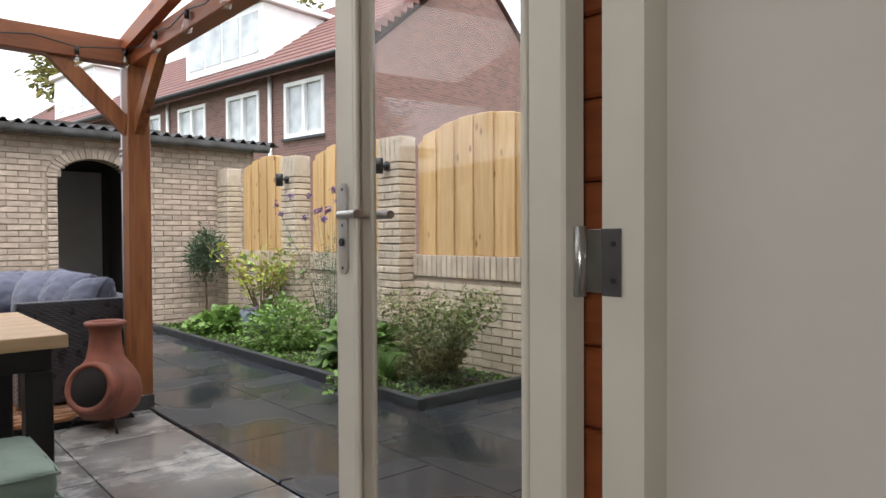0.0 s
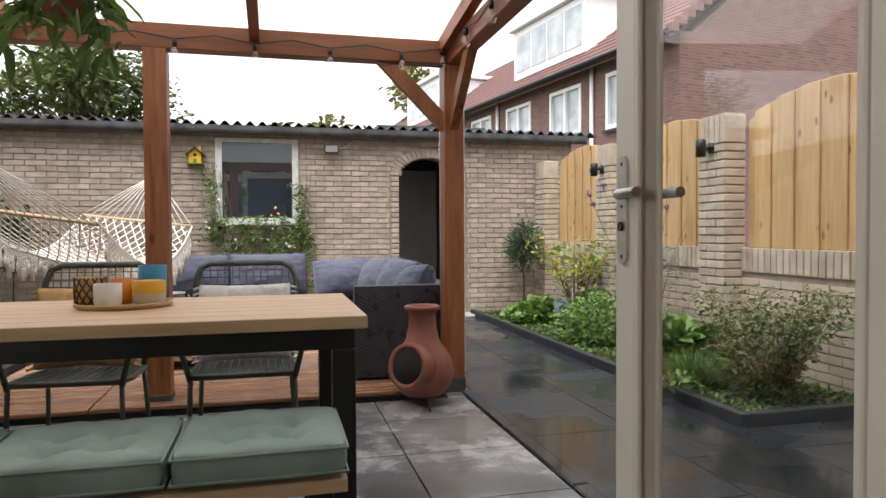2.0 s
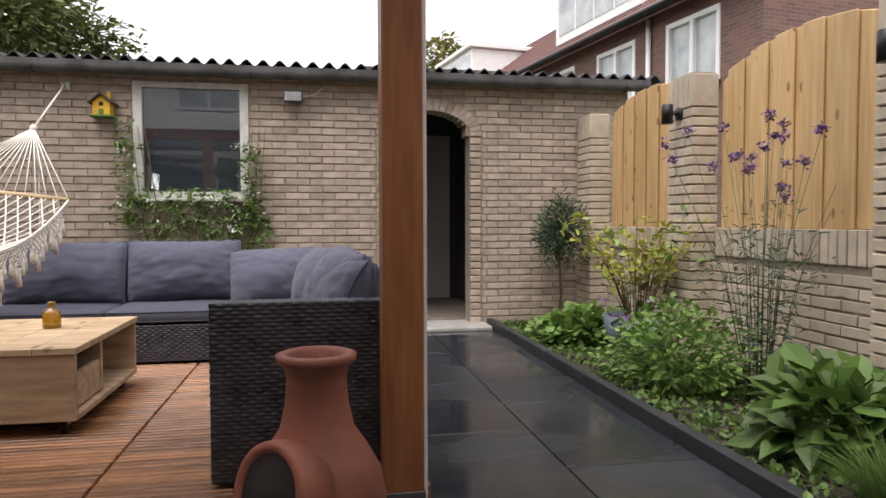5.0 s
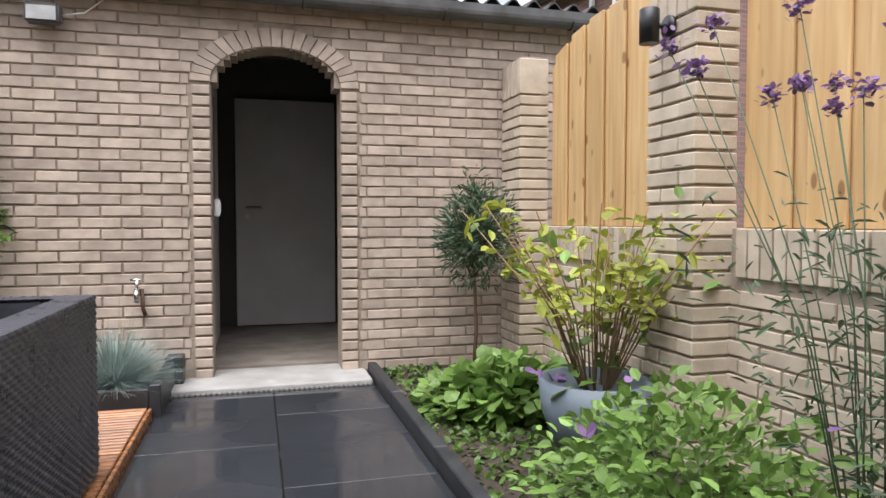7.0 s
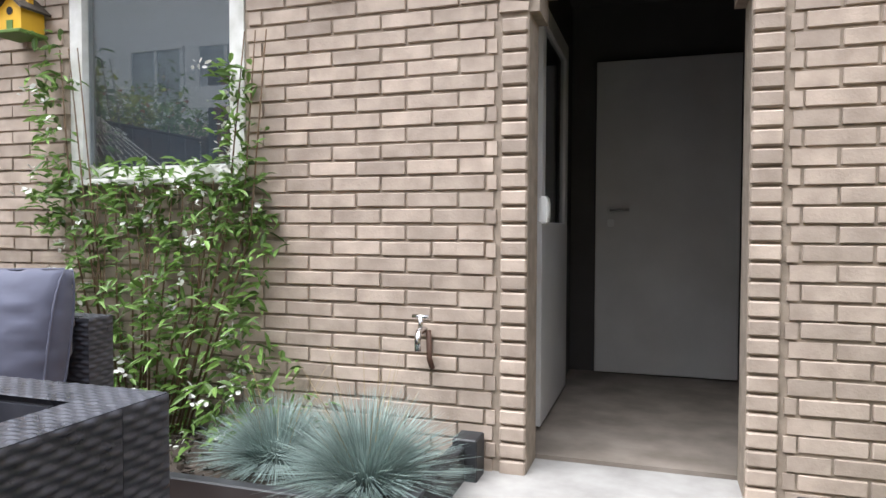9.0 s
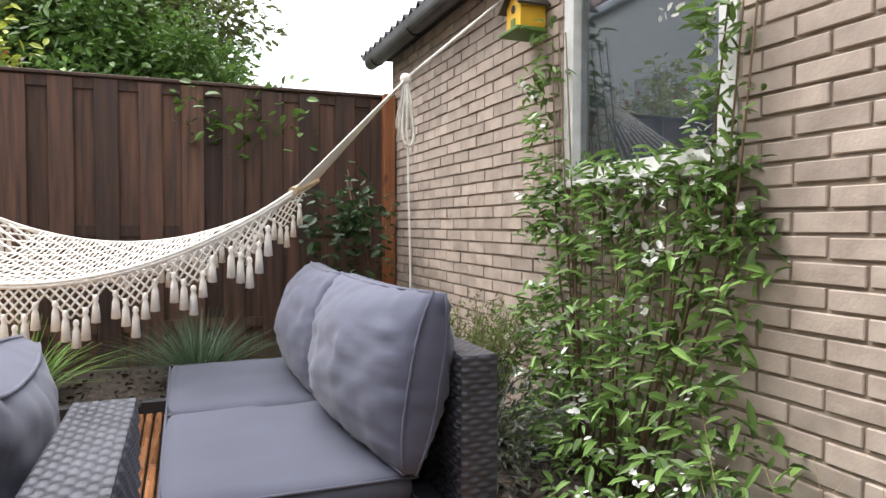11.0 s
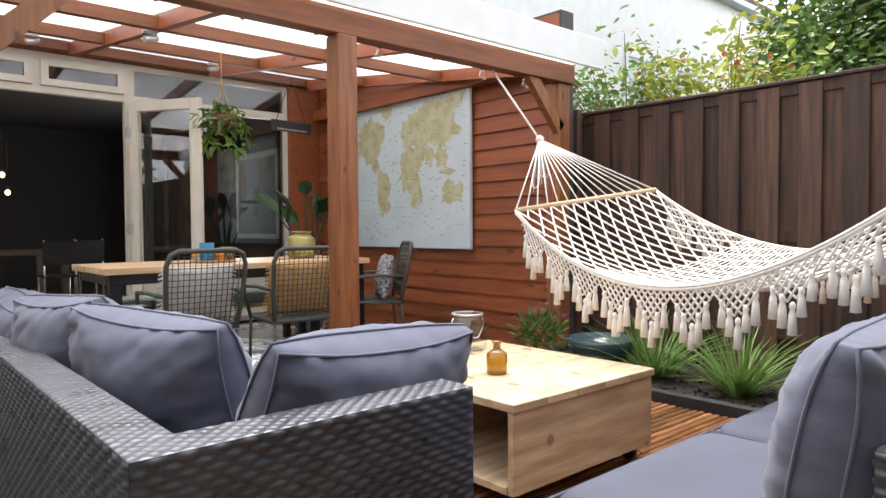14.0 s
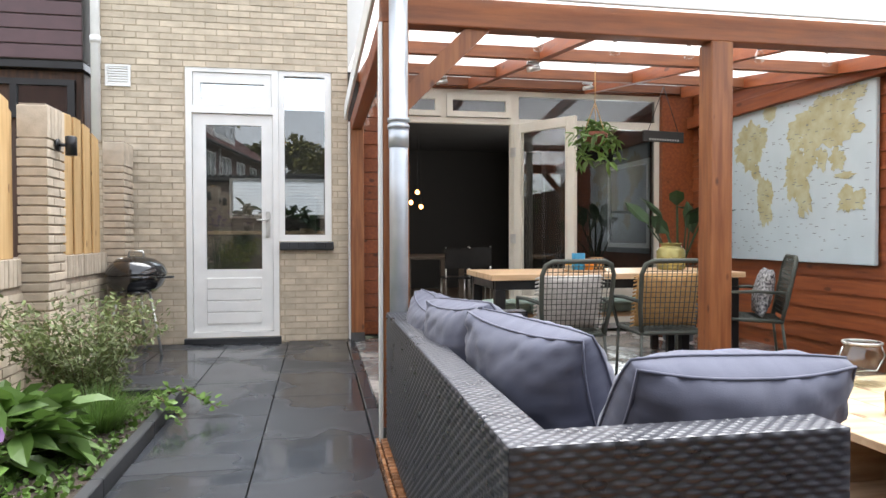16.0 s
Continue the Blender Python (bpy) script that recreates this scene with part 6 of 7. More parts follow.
part("bowl", lathe([(0.0, -0.08), (0.06, -0.07), (0.1, -0.02), (0.115, 0.04), (0.10, 0.04)], 20), M_TERRA, hb)
bm = bmesh.new()
for k in range(3):
    a = k * 2.094
    tube(bm, [(0.1 * math.cos(a), 0.1 * math.sin(a), 0.04), (0, 0, 0.30), (0, 0, roof_z(2.21) - 0.02 - 1.99)], 0.004, 4)
part("hanger", bm, M_PILO, hb)
pts_, d_ = blob(170, (0, 0, 0.03), (0.2, 0.2, 0.15), 8)
pts2 = np.array([(0.16 * math.cos(a) + rng.uniform(-0.03, 0.03), 0.16 * math.sin(a) + rng.uniform(-0.03, 0.03), -rng.random() * 0.22) for a in np.linspace(0, 6.28, 60)])
v, f = leaves(np.concatenate([pts_, pts2]), 0.10, 0.35, -0.2, 0.35, 9)
raw("foliage", v, f, L_GREEN, hb)
sg = thing("wooden_sign", "black wooden plank sign with pale lettering", "sign", (-1.35, 0.9, 2.22), turn=10)
part("plank", B(-0.27, 0.27, -0.012, 0.012, -0.06, 0.06, 0.004), M_SIGN, sg)
bm = bmesh.new()
for k in range(12):
    box(bm, -0.2 + k * 0.034, -0.2 + k * 0.034 + 0.022, 0.0125, 0.014, -0.045, -0.025)
part("lettering", bm, M_CHALK, sg)
part("hanger", T([(-0.2, 0, 0.06), (0, 0, 0.55)], 0.004, 4), M_BLACK, sg)
part("hanger", T([(0.2, 0, 0.06), (0, 0, 0.55)], 0.004, 4), M_BLACK, sg)
bp = thing("strelitzia", "tall strelitzia with broad dark leaves in a pot", "plant", (-1.45, 1.05, 0))
part("pot", lathe([(0.0, 0), (0.15, 0), (0.2, 0.3), (0.21, 0.42), (0.19, 0.42), (0.18, 0.4), (0.0, 0.4)], 24), M_POTBLUE, bp)
bm, VV, FF_ = bmesh.new(), [], []
for k in range(11):
    a, L = k * 2.4, 0.75 + 0.1 * (k % 4)
    o = Vector((math.cos(a), math.sin(a), 0))
    tip = Vector((0, 0, 0.4)) + o * (0.12 + 0.2 * (k % 3) / 2) + Vector((0, 0, L))
    tube(bm, [(0, 0, 0.4), Vector((0, 0, 0.4)) + o * 0.08 + Vector((0, 0, L * 0.6)), tip], 0.009, 5)
    v, f = leaves([tip - o * 0.02], 0.42, 0.38, 0.8, 0.05, 40 + k, out=[o * 0.8], jitter=0.1)
    FF_ += [[i + len(VV) for i in q] for q in f]
    VV += v
part("stems", bm, L_DARK, bp)
raw("foliage", VV, FF_, L_DARK, bp)

# ---- dim living room things ----
M_BULB = glow("warm_filament", (1.0, 0.40, 0.10), 2.5)
for k, (x, z) in enumerate(((0.78, 1.86), (0.86, 1.70), (0.66, 1.64))):
    pn = thing("pendant_lamp", "glowing filament bulb pendant over the dining table", "lamp", (x, -3.2 - 0.2 * k, z), "pendant bulbs")
    part("cord", T([(0, 0, 0.08), (0, 0, 2.88 - z)], 0.004, 4), M_BLACK, pn)
    part("socket", T([(0, 0, 0.03), (0, 0, 0.09)], 0.016, 8), M_BLACK, pn)
    part("bulb", lathe([(0.0, -0.05), (0.03, -0.03), (0.035, 0.0), (0.015, 0.03)], 12), M_BULB, pn)
it = thing("indoor_table", "dark wooden indoor dining table", "table", (0.6, -3.4, 0.05))
part("tabletop", B(-0.5, 0.5, -0.9, 0.9, 0.72, 0.76, 0.005), M_FLOORIN, it)
for x in (-0.42, 0.42):
    for y in (-0.82, 0.82):
        part("leg", B(x - 0.04, x + 0.04, y - 0.04, y + 0.04, 0, 0.719, 0.004), M_FLOORIN, it)
for x, y in ((-0.15, -2.9), (0.35, -2.2), (1.25, -3.2)):
    ic = thing("indoor_chair", "black steel indoor dining chair", "chair", (x, y, 0.05), "indoor chairs")
    part("seat", B(-0.2, 0.2, -0.2, 0.2, 0.44, 0.47, 0.01, 2), M_BLACK, ic)
    part("backrest", B(-0.2, 0.2, 0.18, 0.2, 0.6, 0.9, 0.008, 2), M_BLACK, ic)
    for a in (-0.18, 0.18):
        for b in (-0.18, 0.18):
            part("leg", T([(a, b, 0), (a, b, 0.92 if b > 0 else 0.44)], 0.012, 6), M_STEEL, ic)
lw_ = structure(new("window_4"), "bright narrow street window at the back of the room", "window")
part("pane", B(1.32, 1.5, -5.99, -5.985, 0.6, 2.0, 0), glow("daylight_backdrop", (1, 1, 1), 0.6), lw_)

# ---- barbecue ----
bq = thing("barbecue", "black enamel kettle barbecue on three steel legs", "barbecue", (4.12, 0.80, 0))
part("bowl", lathe([(0.03, 0.56), (0.15, 0.58), (0.24, 0.66), (0.275, 0.76), (0.27, 0.765), (0.0, 0.70)], 32), M_BBQ, bq)
lid = part("lid", lathe([(0.28, 0.768), (0.282, 0.785), (0.25, 0.86), (0.17, 0.92), (0.06, 0.945), (0.0, 0.948)], 32), M_BBQ, bq)
part("lid_handle", T([(-0.07, 0.0, 0.94), (-0.06, 0, 0.99), (0.06, 0, 0.99), (0.07, 0, 0.94)], 0.012, 8), M_STEEL, lid)
part("vent_cap", lathe([(0.04, 0.925), (0.04, 0.95), (0.0, 0.952)], 14, at=(0.12, 0.05, -0.02)), M_STEEL, lid)
for k in range(3):
    a = radians(30 + k * 120)
    part("leg", T([(0.16 * math.cos(a), 0.16 * math.sin(a), 0.6), (0.30 * math.cos(a), 0.30 * math.sin(a), 0.0)], 0.013, 8), M_STEEL, bq)
part("ash_tray", lathe([(0.0, 0.40), (0.12, 0.41), (0.125, 0.425), (0.0, 0.41)], 20), M_STEEL, bq)
part("side_handle", T([(-0.28, 0, 0.74), (-0.34, 0, 0.74), (-0.34, 0.1, 0.74), (-0.27, 0.1, 0.74)], 0.01, 6), M_BLACK, bq)

# ---- plants ----


def plant(name, label, at, layers, stems=None, category="plant", group=""):
    """A plant: leaf layers (part, points, size, aspect, up, droop, material) in local space over its stems."""
    e = thing(name, label, category, at, group)
    if stems:
        for pts, r, r1 in stems[0]:
            part("stem", T(pts, r, 5, r1), stems[1], e)
    for k, (nm, pts, size, asp, up, droop, m, out) in enumerate(layers):
        v, f = leaves(pts, size, asp, up, droop, seed=len(pts) + k, out=out)
        raw(nm, v, f, m, e)
    return e


def fan(n, h, spread, seed, base=0.03, r=0.006, z0=0.0):
    """Slender stems rising and spreading from one base."""
    rng = random.Random(seed)
    out = []
    for k in range(n):
        a, s, hh = rng.random() * 6.283, rng.random() ** 0.7 * spread, h * rng.uniform(0.7, 1.0)
        o = Vector((math.cos(a), math.sin(a), 0))
        out.append(([o * base + Vector((0, 0, z0)), o * (base + s * 0.35) + Vector((rng.uniform(-.02, .02), rng.uniform(-.02, .02), z0 + hh * 0.5)), o * (base + s) + Vector((0, 0, z0 + hh))], r, r * 0.5))
    return out


def along(stems, n, start, jitter, seed):
    rng = random.Random(seed)
    pts = []
    for line, _, _ in stems:
        for k in range(n):
            t = start + (1 - start) * rng.random()
            p = line[0].lerp(line[1], t * 2) if t < 0.5 else line[1].lerp(line[2], t * 2 - 1)
            pts.append(p + Vector((rng.gauss(0, jitter), rng.gauss(0, jitter), rng.gauss(0, jitter))))
    return np.array([tuple(p) for p in pts])


ZB = 0.03
c_, d_ = blob(2300, (0, 0, 0.88), (0.34, 0.34, 0.36), 2, 0.15)
c2, d2 = blob(260, (0.02, 0, 1.12), (0.17, 0.17, 0.22), 5, 0.1)
plant("olive_tree", "small standard olive tree with grey-green narrow leaves", (3.93, 7.82, ZB), [("crown", np.concatenate([c_, c2]), 0.062, 0.22, 0.3, 0.1, L_OLIVE, np.concatenate([d_, d2]))],
      ([([(0, 0, 0), (0.02, 0.01, 0.3), (0, 0, 0.75)], 0.014, 0.01), ([(0, 0, 0.6), (0.1, 0.05, 0.8), (0.15, 0.1, 1.0)], 0.007, 0.003), ([(0, 0, 0.6), (-0.1, -0.05, 0.8), (-0.12, 0.05, 1.1)], 0.007, 0.003)], M_STEM), "tree")
c_, d_ = blob(900, (0, 0, 0.10), (0.42, 0.46, 0.24), 11, 0.5)
c_[:, 2] = np.abs(c_[:, 2])
pl = plant("groundcover", "low mound of round-leaved green groundcover with a purple flower", (3.80, 6.98, ZB), [("foliage", c_, 0.085, 0.85, 0.5, 0.2, L_BRIGHT, d_), ("flowers", blob(14, (0.12, -0.42, 0.25), (0.05, 0.04, 0.03), 3)[0], 0.05, 0.6, 0.6, 0, L_PURPLE, None)])
c_, d_ = blob(1900, (0, 0, 0.18), (0.48, 0.62, 0.38), 12, 0.45)
c_[:, 2] = np.abs(c_[:, 2])
plant("geranium", "bushy light green border geranium with small purple flowers", (3.78, 5.45, ZB), [("foliage", c_, 0.058, 0.55, 0.5, 0.25, L_BRIGHT, d_), ("flowers", np.array([(-0.3, 0.3, 0.48), (-0.31, 0.31, 0.5), (-0.1, 0.1, 0.5), (-0.35, -0.1, 0.42), (-0.36, -0.12, 0.43), (0.2, -0.3, 0.45)]), 0.05, 0.7, 0.8, 0, L_PURPLE, None)])
st = fan(38, 0.80, 0.56, 21, 0.06, 0.0045, 0.25)
hy = plant("hydrangea", "yellow-green hydrangea with bare brown stems in a blue-grey pot", (4.02, 6.40, ZB), [("foliage", along(st, 12, 0.45, 0.035, 3), 0.07, 0.55, 0.3, 0.25, L_YELLOW, None), ("lower_foliage", along(st, 2, 0.05, 0.06, 4), 0.09, 0.55, 0.3, 0.25, L_BRIGHT, None)], (st, mat("pale_stem", (0.30, 0.19, 0.10), (0.20, 0.12, 0.065), 0.85, 20, 0.3)))
part("pot", lathe([(0.0, 0), (0.17, 0), (0.23, 0.16), (0.245, 0.30), (0.225, 0.30), (0.21, 0.26), (0.0, 0.26)], 30), M_POTBLUE, hy, "blue-grey round pot")
st = fan(22, 1.6, 0.5, 31, 0.05, 0.003)
tips = np.array([tuple(s[0][2]) for s in st])
heads = np.concatenate([np.asarray(t) + np.random.default_rng(i).normal(size=(44, 3)) * 0.014 for i, t in enumerate(tips)])
plant("verbena", "tall wiry verbena with small purple flower heads", (4.08, 5.05, ZB), [("foliage", along(st, 40, 0.0, 0.06, 6) * np.array([1, 1, 0.72]), 0.052, 0.18, 0.3, 0.2, L_OLIVE, None), ("flowers", heads, 0.022, 0.7, 0.3, 0, L_PURPLE, None)], (st, L_OLIVE))
c_, d_ = blob(220, (0, 0, 0.15), (0.34, 0.38, 0.22), 14, 0.5)
c_[:, 2] = np.abs(c_[:, 2])
plant("hydrangea_leafy", "broad-leaved dark green border plant", (3.85, 4.2, ZB), [("foliage", c_, 0.19, 0.5, 0.5, 0.3, L_GREEN, d_)])
st = fan(46, 0.72, 0.5, 41, 0.08, 0.0028)
plant("wispy_shrub", "wispy olive-green shrub with tiny leaves", (3.82, 3.15, ZB), [("foliage", along(st, 105, 0.08, 0.035, 7), 0.042, 0.42, 0.5, 0.1, leafmat("leaf_wispy", (0.17, 0.21, 0.075)), None)], (st, M_STEM))
v, f = blades(700, (0, 0, 0), 0.34, 0.006, 51, 0.75, 0.12, 0.8)
raw("foliage", v, f, L_GREEN, thing("grass_tuft", "fine dark green grass tuft in the border", "plant", (3.62, 3.62, ZB)))
st = [([Vector((0, 0, 0.1)), Vector((-0.18, 0.0, 0.13)), Vector((-0.42, 0.12, 0.03))], 0.006, 0.003), ([Vector((0, 0, 0.1)), Vector((-0.1, 0.2, 0.12)), Vector((-0.25, 0.4, 0.05))], 0.006, 0.003)]
plant("trailing_plant", "trailing green shoots over the black kerb", (3.42, 3.25, ZB), [("foliage", along(st, 60, 0.1, 0.018, 8), 0.05, 0.6, 0.5, 0.1, L_BRIGHT, None)], (st, M_STEM))
rng_ = np.random.default_rng(77)
gp = np.stack([rng_.uniform(3.40, 4.40, 5200), rng_.uniform(2.85, 8.15, 5200), np.full(5200, 0.032)], 1)
v, f = leaves(gp, 0.038, 0.7, 0.7, 0.1, 78)
tagged(raw("creeping_groundcover", v, f, L_GREEN), "tiny-leaved creeping groundcover over the border soil", "groundcover", "", "stuff")
gp = np.stack([rng_.uniform(3.40, 4.40, 2500), rng_.uniform(2.85, 8.15, 2500), np.full(2500, 0.03)], 1)
v, f = leaves(gp, 0.028, 0.9, 0.2, 0.1, 79)
tagged(raw("bark_chips", v, f, M_BARK), "scattered dark bark chips on the soil", "mulch", "", "stuff")
gp = np.concatenate([np.stack([rng_.uniform(-1.2, 2.0, 1500), rng_.uniform(7.56, 8.15, 1500), np.full(1500, 0.082)], 1), np.stack([rng_.uniform(-2.4, -1.3, 1800), rng_.uniform(4.0, 8.1, 1800), np.full(1800, 0.062)], 1)])
v, f = leaves(gp, 0.035, 0.8, 0.2, 0.1, 80)
tagged(raw("bark_chips", v, f, M_BARK), "scattered dark bark chips in the planters", "mulch", "", "stuff")
for k, (x, y, r) in enumerate(((1.42, 7.86, 0.26), (1.86, 7.74, 0.32))):
    e = thing("blue_fescue", "rounded tuft of blue-grey fescue grass", "plant", (x, y, 0.08), "fescue tufts")
    v, f = dome_tuft(2600, r * 1.15, 0.0045, 60 + k)
    raw("foliage", v, f, L_BLUE, e)
    v, f = blades(14, (0, 0, 0), 0.62, 0.006, 65 + k, 0.45, 0.05, 0.5)
    raw("seed_stalks", v, f, L_STRAW, e)
# jasmine
rng_ = np.random.default_rng(5)
n = 1700
zz = rng_.random(n) ** 1.25 * 1.25
half = 0.55 + 0.28 * np.clip(1 - zz / 0.9, 0, 1)
xx = 0.62 + (rng_.random(n) * 2 - 1) * half + 0.08 * np.sin(zz * 9)
yy = 8.16 - rng_.random(n) ** 1.5 * (0.08 + 0.28 * np.clip(1 - zz / 1.0, 0, 1))
tall = []
for x0, zt in ((0.02, 1.95), (1.08, 1.75)):
    m = 150
    z = 1.0 + rng_.random(m) ** 1.4 * (zt - 1.0)
    tall.append(np.stack([x0 + rng_.normal(size=m) * 0.055, 8.15 - rng_.random(m) * 0.1, z], 1))
P = np.concatenate([np.stack([xx, yy, zz + 0.08], 1)] + tall) - np.array([0.6, 8.05, 0.08])
st = []
for k in range(22):
    x = -0.5 + k * 0.05
    zt = 1.15 if 2 < k < 19 else 1.8
    st.append(([Vector((x * 0.4, 0.02, 0)), Vector((x * 0.9 + 0.05 * math.sin(k), 0.06, zt * 0.5)), Vector((x * 1.1, 0.09, zt))], 0.006, 0.003))
fl = P[rng_.choice(len(P), 95)] + np.array([0, -0.05, 0])
fl = np.concatenate([fl + rng_.normal(size=fl.shape) * 0.018 for _ in range(6)])
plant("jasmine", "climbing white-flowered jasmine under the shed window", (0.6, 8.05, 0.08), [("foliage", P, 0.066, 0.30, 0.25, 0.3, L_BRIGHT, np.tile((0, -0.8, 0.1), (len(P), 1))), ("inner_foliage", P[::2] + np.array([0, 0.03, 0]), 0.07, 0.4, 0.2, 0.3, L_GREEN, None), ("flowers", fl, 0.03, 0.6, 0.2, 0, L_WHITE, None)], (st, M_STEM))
st = fan(80, 0.66, 0.3, 71, 0.1, 0.0022)
plant("rosemary", "upright rosemary-like shrub with needle leaves", (-0.15, 7.80, 0.08), [("foliage", along(st, 95, 0.05, 0.02, 9), 0.032, 0.2, 0.6, 0, leafmat("leaf_rosemary", (0.15, 0.19, 0.05)), None)], (st, M_STEM))
c_, d_ = blob(700, (0, 0, 0.18), (0.42, 0.3, 0.28), 15, 0.3)
plant("lavender_mound", "dusky grey-green lavender mound", (0.35, 7.72, 0.08), [("foliage", np.abs(c_) * np.sign(c_ * np.array([1, 1, 0]) + np.array([0, 0, 1])), 0.05, 0.22, 0.5, 0.1, leafmat("leaf_lavender", (0.085, 0.095, 0.07)), d_)])
c_, d_ = blob(360, (0.12, -0.18, 1.02), (0.50, 0.52, 0.50), 16, 0.1)
st = [([Vector((0, 0, 0)), Vector((0.02, 0.0, 0.6)), Vector((0.05 * math.cos(k) * 4, 0.05 * math.sin(k) * 4, 1.0 + 0.08 * k))], 0.009, 0.004) for k in range(6)]
plant("fence_rose", "sparse dark-leaved climbing rose beside the fence", (-2.1, 7.9, 0.06), [("foliage", c_, 0.075, 0.6, 0.2, 0.1, L_DARK, None)], (st, M_STEM))
for k, (x, y, m, L, w, lab) in enumerate(((-1.75, 5.15, L_BRIGHT, 0.62, 0.026, "agapanthus"), (-1.72, 5.75, L_BRIGHT, 0.60, 0.026, "agapanthus"), (-1.85, 6.7, L_OLIVE, 0.6, 0.008, "grass"))):
    e = thing("agapanthus" if lab == "agapanthus" else "ornamental_grass", "strap-leaved green agapanthus clump" if lab == "agapanthus" else "arching fine-bladed ornamental grass", "plant", (x, y, 0.06))
    v, f = blades(110 if w > 0.01 else 600, (0, 0, 0), L, w, 81 + k, 0.85, 0.1, 0.9)
    raw("foliage", v, f, m, e)
    if w > 0.01:
        v, f = blades(7, (0, 0, 0), 0.9, 0.012, 85 + k, 0.2, 0.05, 0.2)
        raw("flower_stalks", v, f, L_STRAW, e)
c_, d_ = blob(420, (0, 0, 0.22), (0.3, 0.26, 0.2), 17, 0.3)
plant("aster", "low green aster with pale lilac flowers", (-1.62, 4.25, 0.06), [("foliage", c_, 0.06, 0.35, 0.5, 0.1, L_GREEN, d_), ("flowers", blob(40, (0, 0, 0.36), (0.28, 0.24, 0.1), 4)[0], 0.025, 0.7, 0.6, 0, L_PURPLE, None)])
bw_ = thing("glazed_bowl", "wide teal glazed planting bowl", "pot", (-1.75, 4.72, 0.06))
part("bowl", lathe([(0.0, 0), (0.14, 0), (0.24, 0.16), (0.26, 0.22), (0.25, 0.225), (0.22, 0.17), (0.0, 0.14)], 28), mat("teal_glaze", (0.06, 0.10, 0.11), None, 0.2, coat=0.5), bw_)

# ---- behind the fences ----


def tree(label, at, h, r, n, leaf, m, seed, limbs=6):
    e = thing("tree", label, "tree", at)
    rng = random.Random(seed)
    bm = bmesh.new()
    tube(bm, [(0, 0, 0), (0.1, 0, h * 0.4), (0, 0.1, h)], 0.035 * h, 8, 0.012 * h)
    P, D = [], []
    for k in range(limbs):
        a = k * 2.4 + rng.random()
        rr = r[0] * rng.uniform(0.35, 0.7)
        c = Vector((math.cos(a) * rr, math.sin(a) * rr, h + r[1] * rng.uniform(-0.45, 0.6)))
        tube(bm, [(0, 0.03, h * rng.uniform(0.5, 0.9)), (c.x * 0.5, c.y * 0.5, (h + c.z) / 2 - 0.1), c], 0.014 * h, 6, 0.004 * h)
        p, d = blob(n // limbs, c, (r[0] * 0.55, r[0] * 0.55, r[1] * 0.5), seed * 10 + k, 0.25, 0.5)
        P.append(p)
        D.append(d)
    part("trunk", bm, M_BARK, e)
    v, f = leaves(np.concatenate(P), leaf, 0.5, 0.1, 0.2, seed, out=np.concatenate(D))
    raw("crown", v, f, m, e)
    return e


tree("dense green broadleaf tree behind the shed", (-2.6, 12.8, -0.12), 3.4, (1.9, 1.5), 9500, 0.125, L_TREE, 3, 8)
tree("tall dark green tree beyond the fence", (-11.0, 5.6, -0.12), 4.6, (2.6, 2.8), 12000, 0.16, L_TREE, 4, 9)
tree("tall dark green tree beyond the fence", (-11.5, 4.4, -0.12), 4.3, (2.8, 2.6), 10000, 0.16, L_TREE, 14, 9)
tree("tall dark green tree beyond the fence", (-9.0, 4.8, -0.12), 3.4, (2.2, 2.3), 9500, 0.14, L_GREEN, 15, 9)
tree("leafy garden tree beyond the fence", (-8.3, 6.5, -0.12), 3.1, (1.3, 1.4), 5500, 0.10, L_GREEN, 6, 7)
tree("distant yellowing broadleaf tree crown", (2.6, 40, -0.12), 6.4, (3.2, 2.0), 3000, 0.45, L_TREE2, 7, 7)
tree("distant yellowing broadleaf tree crown", (7.6, 42, -0.12), 6.2, (2.8, 1.7), 2400, 0.45, L_TREE2, 8, 7)
tree("distant thin-leaved tree behind the houses", (9.6, 36, -0.12), 8.5, (3.8, 3.2), 2000, 0.4, L_TREE2, 9, 8)
tree("distant thin-leaved tree behind the houses", (14.5, 26, -0.12), 9.5, (3.0, 2.5), 1500, 0.35, L_TREE2, 19, 8)
for k, (x, y, z, m) in enumerate(((-3.35, 3.9, 2.15, L_BRIGHT), (-3.3, 4.9, 2.1, L_YELLOW), (-3.4, 6.0, 2.05, L_BRIGHT), (-3.1, 7.0, 1.95, L_GREEN))):
    st = fan(22, 1.25 if k < 2 else 0.75, 0.8, 90 + k, 0.1, 0.007, z - 0.5)
    trunk = [([Vector((0, 0, 0)), Vector((0, 0, z * 0.4)), Vector((0, 0, z - 0.4))], 0.03, 0.02)]
    berries = [("berries", along(st, 5, 0.4, 0.06, 91), 0.045, 0.9, 0, 0, L_RED, None)] if k < 2 else []
    plant("garden_shrub", "leafy shrub with red berries showing over the fence" if k < 2 else "leafy green shrub showing over the fence", (x, y, -0.12), [("foliage", along(st, 85, 0.1, 0.10, 92 + k), 0.085, 0.5, 0.2, 0.2, m, None)] + berries, (trunk + st, M_STEM))

